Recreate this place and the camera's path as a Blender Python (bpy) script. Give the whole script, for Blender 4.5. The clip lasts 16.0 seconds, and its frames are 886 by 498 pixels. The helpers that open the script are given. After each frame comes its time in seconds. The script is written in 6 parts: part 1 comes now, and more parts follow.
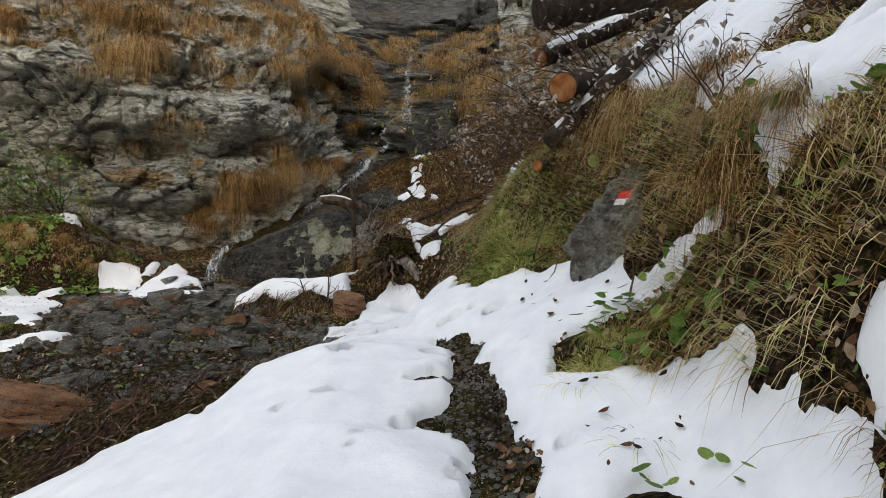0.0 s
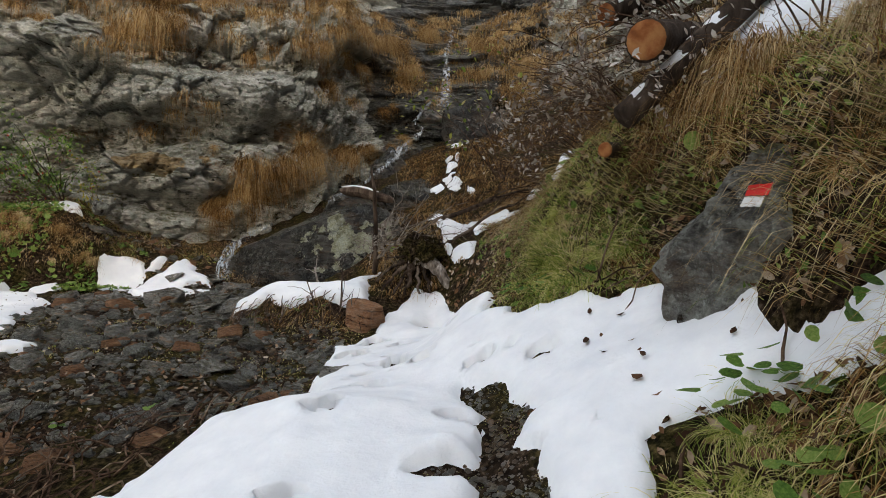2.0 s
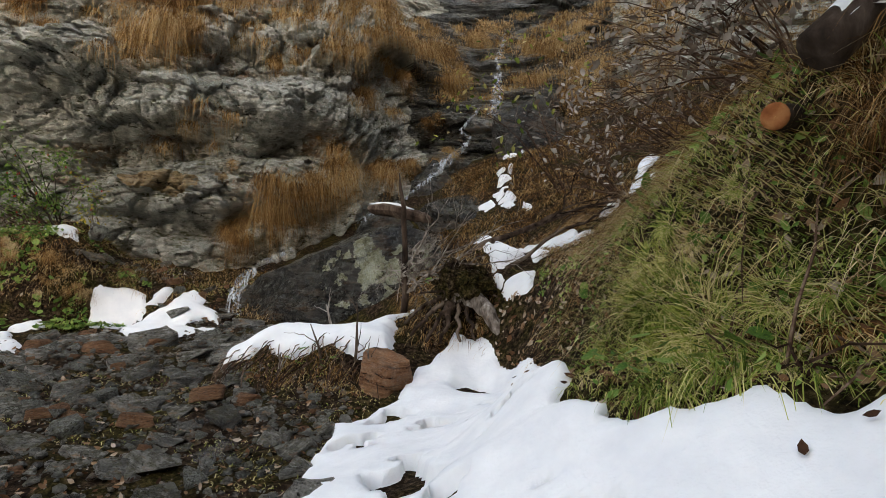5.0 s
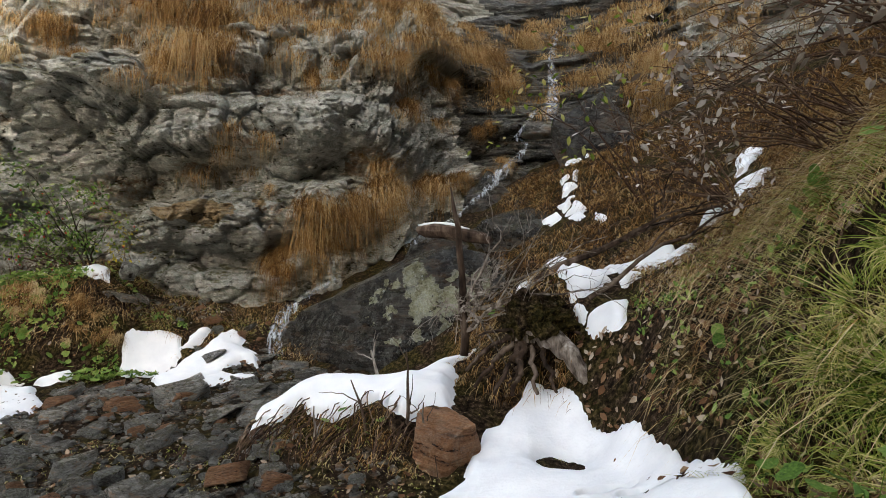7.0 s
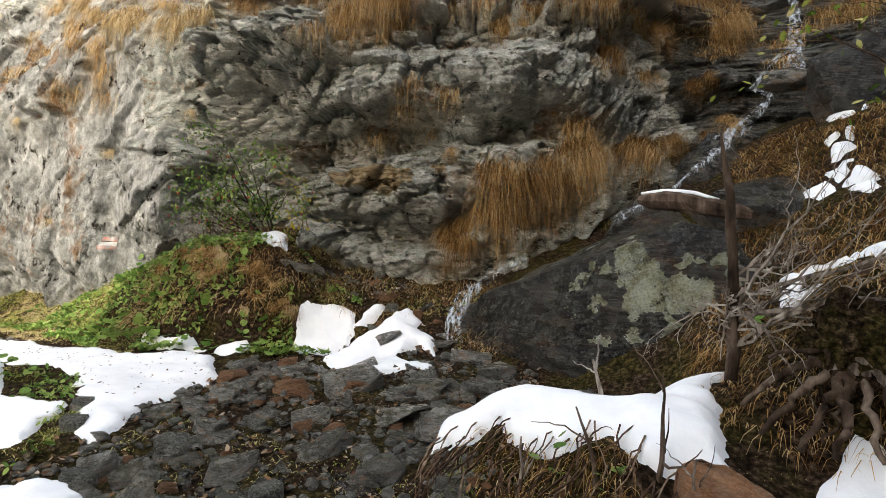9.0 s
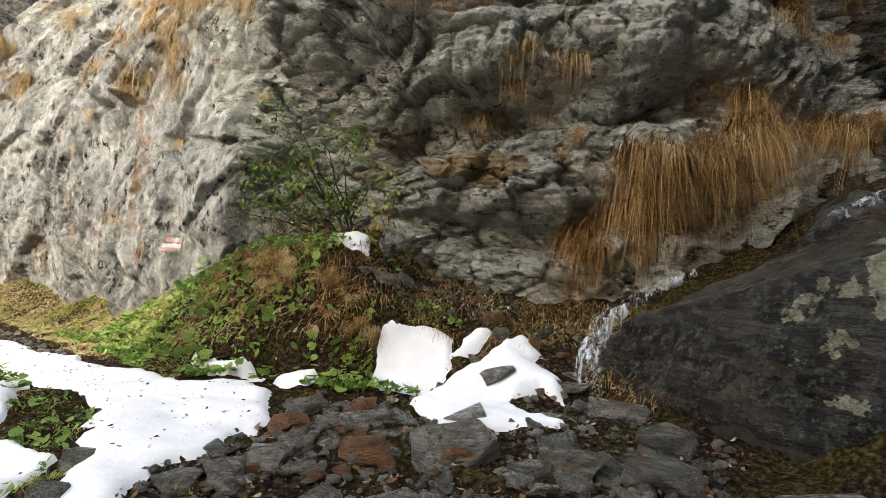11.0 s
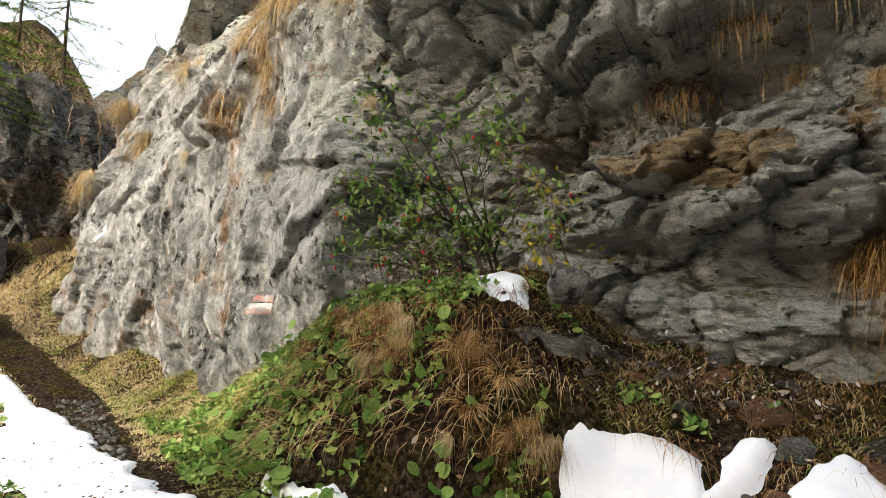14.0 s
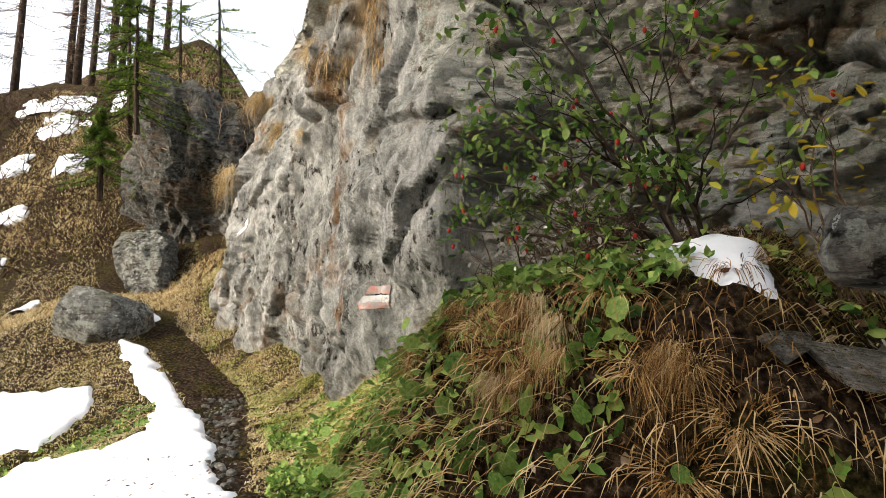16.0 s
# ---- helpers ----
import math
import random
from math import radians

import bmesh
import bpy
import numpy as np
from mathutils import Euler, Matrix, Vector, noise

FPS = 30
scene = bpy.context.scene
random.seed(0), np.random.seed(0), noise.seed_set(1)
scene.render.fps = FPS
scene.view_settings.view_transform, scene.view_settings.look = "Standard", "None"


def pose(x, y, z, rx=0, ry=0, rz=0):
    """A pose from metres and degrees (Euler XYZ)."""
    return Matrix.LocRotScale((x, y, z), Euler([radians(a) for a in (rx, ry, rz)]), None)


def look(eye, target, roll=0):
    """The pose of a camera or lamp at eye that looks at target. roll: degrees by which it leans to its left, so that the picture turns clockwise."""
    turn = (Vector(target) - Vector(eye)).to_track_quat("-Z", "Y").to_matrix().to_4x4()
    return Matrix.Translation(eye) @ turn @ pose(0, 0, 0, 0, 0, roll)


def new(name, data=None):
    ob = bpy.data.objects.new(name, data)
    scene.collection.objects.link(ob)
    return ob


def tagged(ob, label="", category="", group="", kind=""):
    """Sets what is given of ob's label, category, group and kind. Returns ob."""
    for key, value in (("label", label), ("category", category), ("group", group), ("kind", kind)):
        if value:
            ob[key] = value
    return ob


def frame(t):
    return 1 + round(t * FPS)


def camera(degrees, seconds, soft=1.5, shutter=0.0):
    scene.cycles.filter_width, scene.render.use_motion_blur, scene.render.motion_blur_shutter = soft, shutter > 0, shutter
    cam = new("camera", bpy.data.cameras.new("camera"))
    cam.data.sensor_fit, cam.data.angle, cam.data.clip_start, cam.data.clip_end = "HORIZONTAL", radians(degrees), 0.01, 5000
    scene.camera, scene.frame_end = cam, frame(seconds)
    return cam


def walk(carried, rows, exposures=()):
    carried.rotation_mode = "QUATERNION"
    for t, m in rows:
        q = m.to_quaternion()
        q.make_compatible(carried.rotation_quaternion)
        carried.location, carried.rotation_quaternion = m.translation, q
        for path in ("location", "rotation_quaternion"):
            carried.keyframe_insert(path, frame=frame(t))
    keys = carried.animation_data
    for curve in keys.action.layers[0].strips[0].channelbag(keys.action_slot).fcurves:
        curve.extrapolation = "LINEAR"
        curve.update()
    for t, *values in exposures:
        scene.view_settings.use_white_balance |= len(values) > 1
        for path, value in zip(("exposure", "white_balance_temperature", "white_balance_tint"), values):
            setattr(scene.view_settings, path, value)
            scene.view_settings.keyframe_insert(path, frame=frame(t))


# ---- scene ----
cam = camera(75.7, 16.0, soft=0.65)
METRES, EYE, TILT, LEAN, TURN = 10.0, 1.35, -1.0, 0.0, 0.0
ROWS = [
    (0.0, 0.0, 0.0, 0.0, 0.0, 0.0, -0.0),
    (0.5, 0.0035, 0.0316, 0.0057, 0.34, -0.55, 0.34),
    (1.0, 0.0011, 0.0591, 0.0028, 2.43, -0.3, 0.06),
    (1.5, 0.0011, 0.0899, 0.0084, 3.64, -0.86, -0.92),
    (2.0, 0.005, 0.123, 0.0109, 3.99, -0.74, -1.32),
    (2.5, 0.0043, 0.1488, 0.0115, 6.67, -0.44, 0.18),
    (3.0, -0.002, 0.1782, 0.0171, 7.5, -0.78, 0.59),
    (3.5, 0.0021, 0.2138, 0.0155, 7.47, -0.17, 0.1),
    (6.0, -0.0086, 0.3183, 0.024, 11.74, 2.03, -0.21),
    (6.5, -0.0177, 0.3435, 0.0298, 12.97, 2.46, 1.02),
    (7.0, -0.024, 0.3755, 0.0321, 15.03, 2.86, 1.51),
    (7.5, -0.041, 0.3975, 0.0364, 20.53, 2.67, 1.12),
    (8.0, -0.0649, 0.4206, 0.0384, 24.08, 1.71, 0.35),
    (8.5, -0.0784, 0.446, 0.0369, 27.93, 0.37, -0.46),
    (9.0, -0.102, 0.472, 0.0338, 31.17, 0.72, -1.15),
    (9.5, -0.1281, 0.5038, 0.0323, 31.54, 1.5, -2.09),
    (10.0, -0.1552, 0.5352, 0.0303, 35.74, 1.59, -1.94),
    (12.5, -0.2875, 0.649, 0.0247, 43.48, 2.93, -2.49),
    (13.0, -0.3129, 0.6703, 0.0335, 49.86, 3.25, 0.62),
    (13.5, -0.3441, 0.6858, 0.0313, 52.27, 5.71, 1.03),
    (14.0, -0.3716, 0.7118, 0.0309, 52.82, 6.98, -0.45),
    (14.5, -0.3908, 0.7361, 0.0318, 58.27, 5.84, -0.27),
    (15.0, -0.4144, 0.7495, 0.0276, 62.72, 5.45, 1.65),
    (15.5, -0.4404, 0.7646, 0.0321, 63.8, 4.57, 2.02),
    (16.0, -0.4719, 0.7833, 0.0382, 68.43, 5.23, 1.47),
]
walk(cam, [(t, pose(0, 0, EYE, TILT, LEAN, TURN) @ pose(METRES * x, METRES * y, METRES * z, 90 + pitch, roll, yaw)) for t, x, y, z, yaw, pitch, roll in ROWS],
     exposures=((0.0, 1.12, 6550, 8), (3.5, 1.12, 6550, 8), (6.0, 1.34, 6450, 8), (9.5, 1.5, 6550, 8), (13.0, 1.55, 6550, 8), (16.0, 1.40, 6600, 9)))

# ---- light ----
SUN_EL, SUN_AZ = 26.0, 166.0        # azimuth clockwise from +y
world = bpy.data.worlds.new("world")
scene.world = world
world.use_nodes = True
sky = world.node_tree.nodes.new("ShaderNodeTexSky")
sky.sky_type, sky.sun_disc = "NISHITA", False
sky.sun_elevation, sky.sun_rotation = radians(SUN_EL), radians(SUN_AZ)
sky.air_density, sky.dust_density = 1.0, 5.0
bg = world.node_tree.nodes["Background"]
# thin bright cloud over the blue
haze = world.node_tree.nodes.new("ShaderNodeMix")
haze.data_type = "RGBA"
haze.inputs[0].default_value = 0.45
haze.inputs[7].default_value = (6.0, 6.1, 6.3, 1)
world.node_tree.links.new(sky.outputs[0], haze.inputs[6])
world.node_tree.links.new(haze.outputs[2], bg.inputs[0])
bg.inputs[1].default_value = 0.165
sun_data = bpy.data.lights.new("sun", "SUN")
sun_data.energy, sun_data.angle, sun_data.color = 2.1, radians(2.5), (1.0, 0.95, 0.87)
sun = new("sun", sun_data)
SUN_DIR = Vector((math.sin(radians(SUN_AZ)) * math.cos(radians(SUN_EL)), math.cos(radians(SUN_AZ)) * math.cos(radians(SUN_EL)), math.sin(radians(SUN_EL))))
sun.matrix_world = look(SUN_DIR * 60, (0, 0, 0))

# ---- plan ----
# the trail: x, y, height of its tread
TRAIL = np.array([(0.2, -30, -2.5), (0.2, -5, -0.2), (0.1, 0, 0.08), (0.05, 2.2, 0.30), (-0.1, 4.0, 0.55), (-0.8, 4.9, 0.43), (-1.6, 5.5, 0.26), (-2.9, 6.6, 0.28),
                  (-4.7, 7.5, 0.38), (-6.5, 7.6, 0.44), (-9, 7.6, 0.40), (-12.4, 7.8, 0.40), (-14.5, 7.2, 0.95), (-17, 6.2, 1.75), (-24, 4.5, 2.6), (-60, -5, 5)], float)
# the foot of the slope above the trail: x, y, first rise, its width, the slope after it
FOOT = np.array([(1.6, -30, 1.0, 0.8, 0.8), (1.2, -4, 1.0, 0.8, 0.8), (0.95, 0, 1.0, 0.7, 0.8), (0.92, 2.0, 1.0, 0.6, 0.85), (1.02, 3.2, 0.9, 0.45, 0.85), (0.88, 4.6, 1.0, 0.45, 0.85), (0.26, 5.7, 1.0, 0.5, 0.85),
                 (0.05, 6.4, 1.0, 0.5, 0.75), (-0.4, 7.4, 0.72, 0.6, 0.62), (-1.2, 8.4, 0.4, 0.6, 0.66), (-3.0, 9.6, 0.2, 0.5, 0.62), (-4.3, 9.7, 0.15, 0.5, 0.5), (-5.25, 9.1, 0.45, 0.5, 0.35), (-5.7, 8.82, 0.9, 0.5, 0.3),
                 (-6.1, 8.62, 1.05, 0.5, 0.22), (-7.0, 8.2, 0.98, 0.6, 0.2), (-8.2, 8.25, 0.75, 0.8, 0.2), (-10, 8.4, 0.35, 0.9, 0.2), (-12.5, 8.3, 0.4, 1.0, 0.25), (-16, 7.2, 0.6, 1.2, 0.4), (-22, 5.4, 0.8, 1.5, 0.5),
                 (-60, -4, 2, 3, 0.6)], float)
# the foot of the rock wall, from the waterfall to its far corner
WALL = np.array([(12.0, 9.0), (3.5, 13.2), (1.2, 13.6), (-0.9, 14.0), (-2.3, 12.7), (-3.4, 11.8), (-4.6, 11.0), (-5.6, 10.5), (-6.8, 9.95), (-8.5, 9.4), (-10, 9.1), (-12, 9.2), (-14.5, 8.35), (-15.9, 7.95),
                 (-16.7, 8.7), (-17.0, 11.0), (-17.0, 18.0)], float)


def near_line(line, x, y):
    """Distance to a line in the plan, positive to its right-hand side as listed, and the place along it in vertices."""
    best = np.full(x.shape, 1e9)
    along = np.zeros(x.shape)
    side = np.ones(x.shape)
    for i in range(len(line) - 1):
        a, b = line[i, :2], line[i + 1, :2]
        d = b - a
        f = np.clip(((x - a[0]) * d[0] + (y - a[1]) * d[1]) / (d @ d), 0, 1)
        px, py = a[0] + f * d[0] - x, a[1] + f * d[1] - y
        r = np.hypot(px, py)
        m = r < best - 1e-9
        best[m], along[m] = r[m], (i + f)[m]
        side[m] = np.sign(d[1] * (x - a[0]) - d[0] * (y - a[1]))[m]
    return best * side, along


def at_line(line, along, col):
    return np.interp(along, np.arange(len(line)), line[:, col])


def smooth(a, b, v):
    f = np.clip((v - a) / (b - a), 0, 1)
    return f * f * (3 - 2 * f)


def bump(x, y, cx, cy, r, h):
    return h * np.exp(-((x - cx) ** 2 + (y - cy) ** 2) / (r * r))


def land(x, y):
    """Height of the ground without its small relief."""
    x, y = np.asarray(x, float), np.asarray(y, float)
    dt, at = near_line(TRAIL, x, y)
    z = at_line(TRAIL, at, 2)
    z = z + 0.05 * np.clip(dt, 0, 3)
    # the path leans against the bank between the bend and the crossing
    z = z + 0.55 * np.clip(dt - 0.15, 0, 0.9) * smooth(1.0, 3.2, y) * smooth(6.8, 5.2, y) * smooth(-0.6, 0.1, x)
    low = np.clip(-dt - 0.65, 0, None)
    z = z - 0.34 * np.minimum(low, 1.2) - 0.42 * np.clip(low - 1.2, 0, 60)
    # the stream bed, level with the crossing
    bed = smooth(1.9, 0.6, np.hypot((x + 3.0) / 1.6, (y - 6.3) / 1.7))
    z = z * (1 - 0.7 * bed) + (0.2 + 0.075 * (y - 5.0)) * 0.7 * bed
    df, af = near_line(FOOT, x, y)
    rise, width, slope = (at_line(FOOT, af, c) for c in (2, 3, 4))
    u = np.clip(df, 0, None)
    z = z + rise * smooth(0, 1, u / width) + slope * np.clip(u - width * 0.7, 0, 40)
    dw, aw = near_line(WALL, x, y)
    inside = (aw > 0.01) & (aw < len(WALL) - 1.01) & (dw < 12)
    back = np.clip(dw, 0, 30)
    z = z + np.where(inside, -np.minimum(slope, 0.8) * back + 1.0 * np.clip(back - 1.5, 0, 30) + 1.2 * np.clip(back - 3.5, 0, 6), 0)
    # turf hummock under the snow bridge beside the torn roots
    z = z + bump(x, y, -2.35, 7.75, 0.4, 0.28) + bump(x, y, -1.65, 7.75, 0.5, 0.30) + bump(x, y, -0.85, 8.3, 0.5, 0.35) + bump(x, y, -1.5, 8.5, 0.4, 0.28)
    # shelves of snow above the stump, the stones below the fall, the step in the gully
    z = z + bump(x, y, -0.65, 8.75, 0.5, 0.45) + bump(x, y, -4.5, 9.75, 0.4, 0.18) + bump(x, y, -0.55, 12.5, 0.8, 0.25) + bump(x, y, 0.35, 6.95, 0.35, -0.22) + bump(x, y, -6.1, 9.45, 0.3, 0.12)
    # unseen ridge added behind, to shade the path, stream and near cliff from the sun
    z = z + 27.0 * smooth(-4.7, -0.3, x) * smooth(60, 20, x) * np.exp(-((y + 14) / 4.5) ** 2)
    # the wooded slope beyond the corner of the wall
    z = z + 0.62 * np.clip(-x - 19, 0, 14) * smooth(-18, -6, y) * smooth(12, 7, y)
    return z

# ---- materials ----
def material(name, rough=0.8, spec=0.3):
    m = bpy.data.materials.new(name)
    m.use_nodes = True
    b = m.node_tree.nodes["Principled BSDF"]
    b.inputs["Roughness"].default_value = rough
    b.inputs["Specular IOR Level"].default_value = spec
    return m, m.node_tree.nodes, m.node_tree.links, b


def ramp(nodes, links, source, stops):
    r = nodes.new("ShaderNodeValToRGB")
    while len(r.color_ramp.elements) < len(stops):
        r.color_ramp.elements.new(0.5)
    for e, (p, c) in zip(r.color_ramp.elements, stops):
        e.position, e.color = p, (*c, 1) if len(c) == 3 else c
    links.new(source, r.inputs[0])
    return r.outputs[0]


def tex_noise(nodes, links, coord, scale, detail=6, rough=0.6, kind="FBM"):
    n = nodes.new("ShaderNodeTexNoise")
    n.inputs["Scale"].default_value, n.inputs["Detail"].default_value, n.inputs["Roughness"].default_value = scale, detail, rough
    links.new(coord, n.inputs["Vector"])
    return n.outputs["Fac"]


def mix(nodes, links, fac, a, b, mode="MIX"):
    n = nodes.new("ShaderNodeMix")
    n.data_type, n.blend_type = "RGBA", mode
    for value, socket in ((fac, n.inputs[0]), (a, n.inputs[6]), (b, n.inputs[7])):
        if isinstance(value, (int, float)):
            socket.default_value = value
        elif isinstance(value, tuple):
            socket.default_value = (*value, 1)
        else:
            links.new(value, socket)
    return n.outputs[2]


def calc(nodes, links, op, a, b=0.0, c=0.0):
    n = nodes.new("ShaderNodeMath")
    n.operation = op
    for i, value in enumerate((a, b, c)):
        if isinstance(value, (int, float)):
            n.inputs[i].default_value = value
        else:
            links.new(value, n.inputs[i])
    return n.outputs[0]


def place_of(nodes, links, scale=(1, 1, 1), turn=(0, 0, 0), obj=True):
    """Object or world position, turned and stretched."""
    if obj:
        src = nodes.new("ShaderNodeTexCoord").outputs["Object"]
    else:
        src = nodes.new("ShaderNodeNewGeometry").outputs["Position"]
    mp = nodes.new("ShaderNodeMapping")
    mp.inputs["Scale"].default_value = scale
    mp.inputs["Rotation"].default_value = [radians(a) for a in turn]
    links.new(src, mp.inputs["Vector"])
    return mp.outputs[0]


def relief(nodes, links, b, height, strength, distance):
    n = nodes.new("ShaderNodeBump")
    n.inputs["Strength"].default_value, n.inputs["Distance"].default_value = strength, distance
    links.new(height, n.inputs["Height"])
    links.new(n.outputs[0], b.inputs["Normal"])


def up_facing(nodes, links):
    """1 on faces that look up, 0 on upright ones."""
    g = nodes.new("ShaderNodeNewGeometry")
    s = nodes.new("ShaderNodeSeparateXYZ")
    links.new(g.outputs["Normal"], s.inputs[0])
    return s.outputs[2]


def rock_material(name, stops, lichen=0.5, rust=0.4, moss=0.3, wet=False, grain=(1, 1, 1), turn=(0, 0, 0), rough=0.85, obj=True, vary=False, layers=(0.7, 0.7, 5.0), streak=0.7):
    m, n, l, b = material(name, rough, 0.5 if wet else 0.12)
    p = place_of(n, l, obj=obj)
    g = place_of(n, l, grain, turn, obj)
    big = tex_noise(n, l, g, 1.3, 8, 0.65)
    fine = tex_noise(n, l, g, 9.0, 10, 0.75)
    grit = tex_noise(n, l, p, 60.0, 8, 0.75)
    tones = calc(n, l, "ADD", calc(n, l, "MULTIPLY", big, 0.35), calc(n, l, "ADD", calc(n, l, "MULTIPLY", fine, 0.38), calc(n, l, "MULTIPLY", grit, 0.27)))
    tones = calc(n, l, "MULTIPLY_ADD", tones, 2.1, -0.55)
    col = ramp(n, l, tones, stops)
    # open joints, long along the bedding and broken off here and there
    joint = n.new("ShaderNodeTexVoronoi")
    joint.feature, joint.inputs["Scale"].default_value = "DISTANCE_TO_EDGE", 1.6
    l.new(mix(n, l, 0.2, g, tex_noise(n, l, g, 3.0, 7, 0.7)), joint.inputs["Vector"])
    gap = ramp(n, l, calc(n, l, "ADD", joint.outputs["Distance"], calc(n, l, "MULTIPLY_ADD", fine, 0.5, -0.225)), ((0.0, (0, 0, 0)), (0.025, (1, 1, 1))))
    col = mix(n, l, 1.0, col, mix(n, l, gap, (0.14, 0.12, 0.10), (1, 1, 1)), "MULTIPLY")
    # thin bedding: leaves of rock a few centimetres thick, some of them dark
    beds = tex_noise(n, l, place_of(n, l, [v * k for v, k in zip(grain, layers)], turn, obj), 2.6, 10, 0.75)
    col = mix(n, l, streak, col, ramp(n, l, beds, ((0.38, (0.16, 0.15, 0.14)), (0.45, (0.75, 0.74, 0.72)), (0.52, (1.0, 0.99, 0.97)), (0.6, (1.3, 1.28, 1.24)))), "MULTIPLY")
    if rust:
        r = ramp(n, l, tex_noise(n, l, g, 0.9, 6, 0.75), ((0.54, (0, 0, 0)), (0.64, (rust, rust, rust))))
        col = mix(n, l, r, col, ramp(n, l, fine, ((0.3, (0.07, 0.03, 0.012)), (0.7, (0.36, 0.19, 0.07)))))
    info, geo = n.new("ShaderNodeObjectInfo"), n.new("ShaderNodeNewGeometry")
    if vary:
        tone = calc(n, l, "ADD", calc(n, l, "MULTIPLY", info.outputs["Random"], 1.2), calc(n, l, "MULTIPLY_ADD", geo.outputs["Random Per Island"], 0.9, 0.3))
        col = mix(n, l, 1.0, col, tone, "MULTIPLY")
    if lichen:
        where = ramp(n, l, tex_noise(n, l, p, 1.1, 5, 0.65), ((0.38, (0.12, 0.12, 0.12)), (0.54, (lichen, lichen, lichen))))
        spots = ramp(n, l, tex_noise(n, l, p, 10.0, 9, 0.72), ((0.50, (0, 0, 0)), (0.54, (1, 1, 1))))
        col = mix(n, l, mix(n, l, 1.0, spots, where, "MULTIPLY"), col, ramp(n, l, grit, ((0.35, (0.22, 0.23, 0.19)), (0.6, (0.52, 0.54, 0.48)))))
        dots = n.new("ShaderNodeTexVoronoi")
        dots.inputs["Scale"].default_value = 17.0
        l.new(mix(n, l, 0.1, p, tex_noise(n, l, p, 40.0, 3, 0.6)), dots.inputs["Vector"])
        dot = ramp(n, l, calc(n, l, "ADD", dots.outputs["Distance"], calc(n, l, "MULTIPLY_ADD", big, 1.1, -0.5)), ((0.19, (1, 1, 1)), (0.23, (0, 0, 0))))
        col = mix(n, l, mix(n, l, 1.0, dot, (lichen,) * 3, "MULTIPLY"), col, (0.62, 0.64, 0.60))
    if moss:
        up = ramp(n, l, up_facing(n, l), ((0.35, (0, 0, 0)), (0.7, (1, 1, 1))))
        mm = ramp(n, l, tex_noise(n, l, p, 3.5, 6, 0.7), ((0.47, (0, 0, 0)), (0.6, (moss, moss, moss))))
        col = mix(n, l, mix(n, l, 1.0, up, mm, "MULTIPLY"), col, ramp(n, l, grit, ((0.35, (0.025, 0.028, 0.006)), (0.65, (0.15, 0.135, 0.03)))))
    l.new(col, b.inputs["Base Color"])
    if wet:
        l.new(ramp(n, l, big, ((0.35, (0.12,) * 3), (0.7, (0.45,) * 3))), b.inputs["Roughness"])
    h = calc(n, l, "ADD", calc(n, l, "ADD", fine, calc(n, l, "MULTIPLY", grit, 0.35)), calc(n, l, "ADD", calc(n, l, "MULTIPLY", gap, 0.5), calc(n, l, "MULTIPLY", beds, 1.6 * streak)))
    relief(n, l, b, h, 1.0, 0.09)
    return m


GREY = ((0.28, (0.028, 0.026, 0.023)), (0.43, (0.115, 0.11, 0.10)), (0.58, (0.24, 0.235, 0.215)), (0.76, (0.42, 0.41, 0.38)))
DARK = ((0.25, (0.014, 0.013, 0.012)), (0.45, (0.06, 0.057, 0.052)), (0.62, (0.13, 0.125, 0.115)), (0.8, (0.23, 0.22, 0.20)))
WALLGREY = ((0.22, (0.04, 0.036, 0.031)), (0.34, (0.25, 0.24, 0.205)), (0.5, (0.50, 0.485, 0.43)), (0.68, (0.74, 0.73, 0.68)))
BED = ((0.25, (0.03, 0.027, 0.023)), (0.43, (0.13, 0.122, 0.108)), (0.6, (0.26, 0.25, 0.225)), (0.78, (0.42, 0.41, 0.38)))
RUST = ((0.25, (0.06, 0.035, 0.02)), (0.42, (0.27, 0.13, 0.065)), (0.6, (0.44, 0.24, 0.13)), (0.78, (0.56, 0.40, 0.27)))
CRUST = ((0.28, (0.02, 0.018, 0.01)), (0.42, (0.14, 0.135, 0.08)), (0.55, (0.33, 0.33, 0.22)), (0.7, (0.52, 0.53, 0.42)))
OCHRE = ((0.25, (0.07, 0.045, 0.02)), (0.42, (0.25, 0.17, 0.085)), (0.58, (0.45, 0.33, 0.18)), (0.75, (0.62, 0.52, 0.36)))
PALE = ((0.24, (0.04, 0.038, 0.034)), (0.38, (0.19, 0.185, 0.17)), (0.52, (0.38, 0.37, 0.345)), (0.70, (0.64, 0.625, 0.595)))

M_STONE = rock_material("wet_slate", BED, 0.15, 0.85, 0.5, True, (1, 1, 3), vary=True)
BLACK = tuple((q, (0.5 * c[0], 0.44 * c[1], 0.37 * c[2])) for q, c in DARK)
M_BOULDER = rock_material("wet_dark_boulder", BLACK, 0.12, 0.3, 0.3, True, (1, 1, 2.5), (25, 0, 0))
M_GREYROCK = rock_material("lichened_grey_rock", GREY, 0.8, 0.2, 0.5, False, (1, 1, 2))
M_BANKROCK = rock_material("dark_lichened_rock", GREY, 0.5, 0.3, 0.8, False, (1, 1, 1.5), streak=0.4)
# far outcrop: shade of its averted side is put into the dark colour
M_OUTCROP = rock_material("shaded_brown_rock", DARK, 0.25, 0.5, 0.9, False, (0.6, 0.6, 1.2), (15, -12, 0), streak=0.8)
M_RUST = rock_material("rusty_rock", RUST, 0.1, 0.5, 0.15, False, (0.6, 0.6, 3))


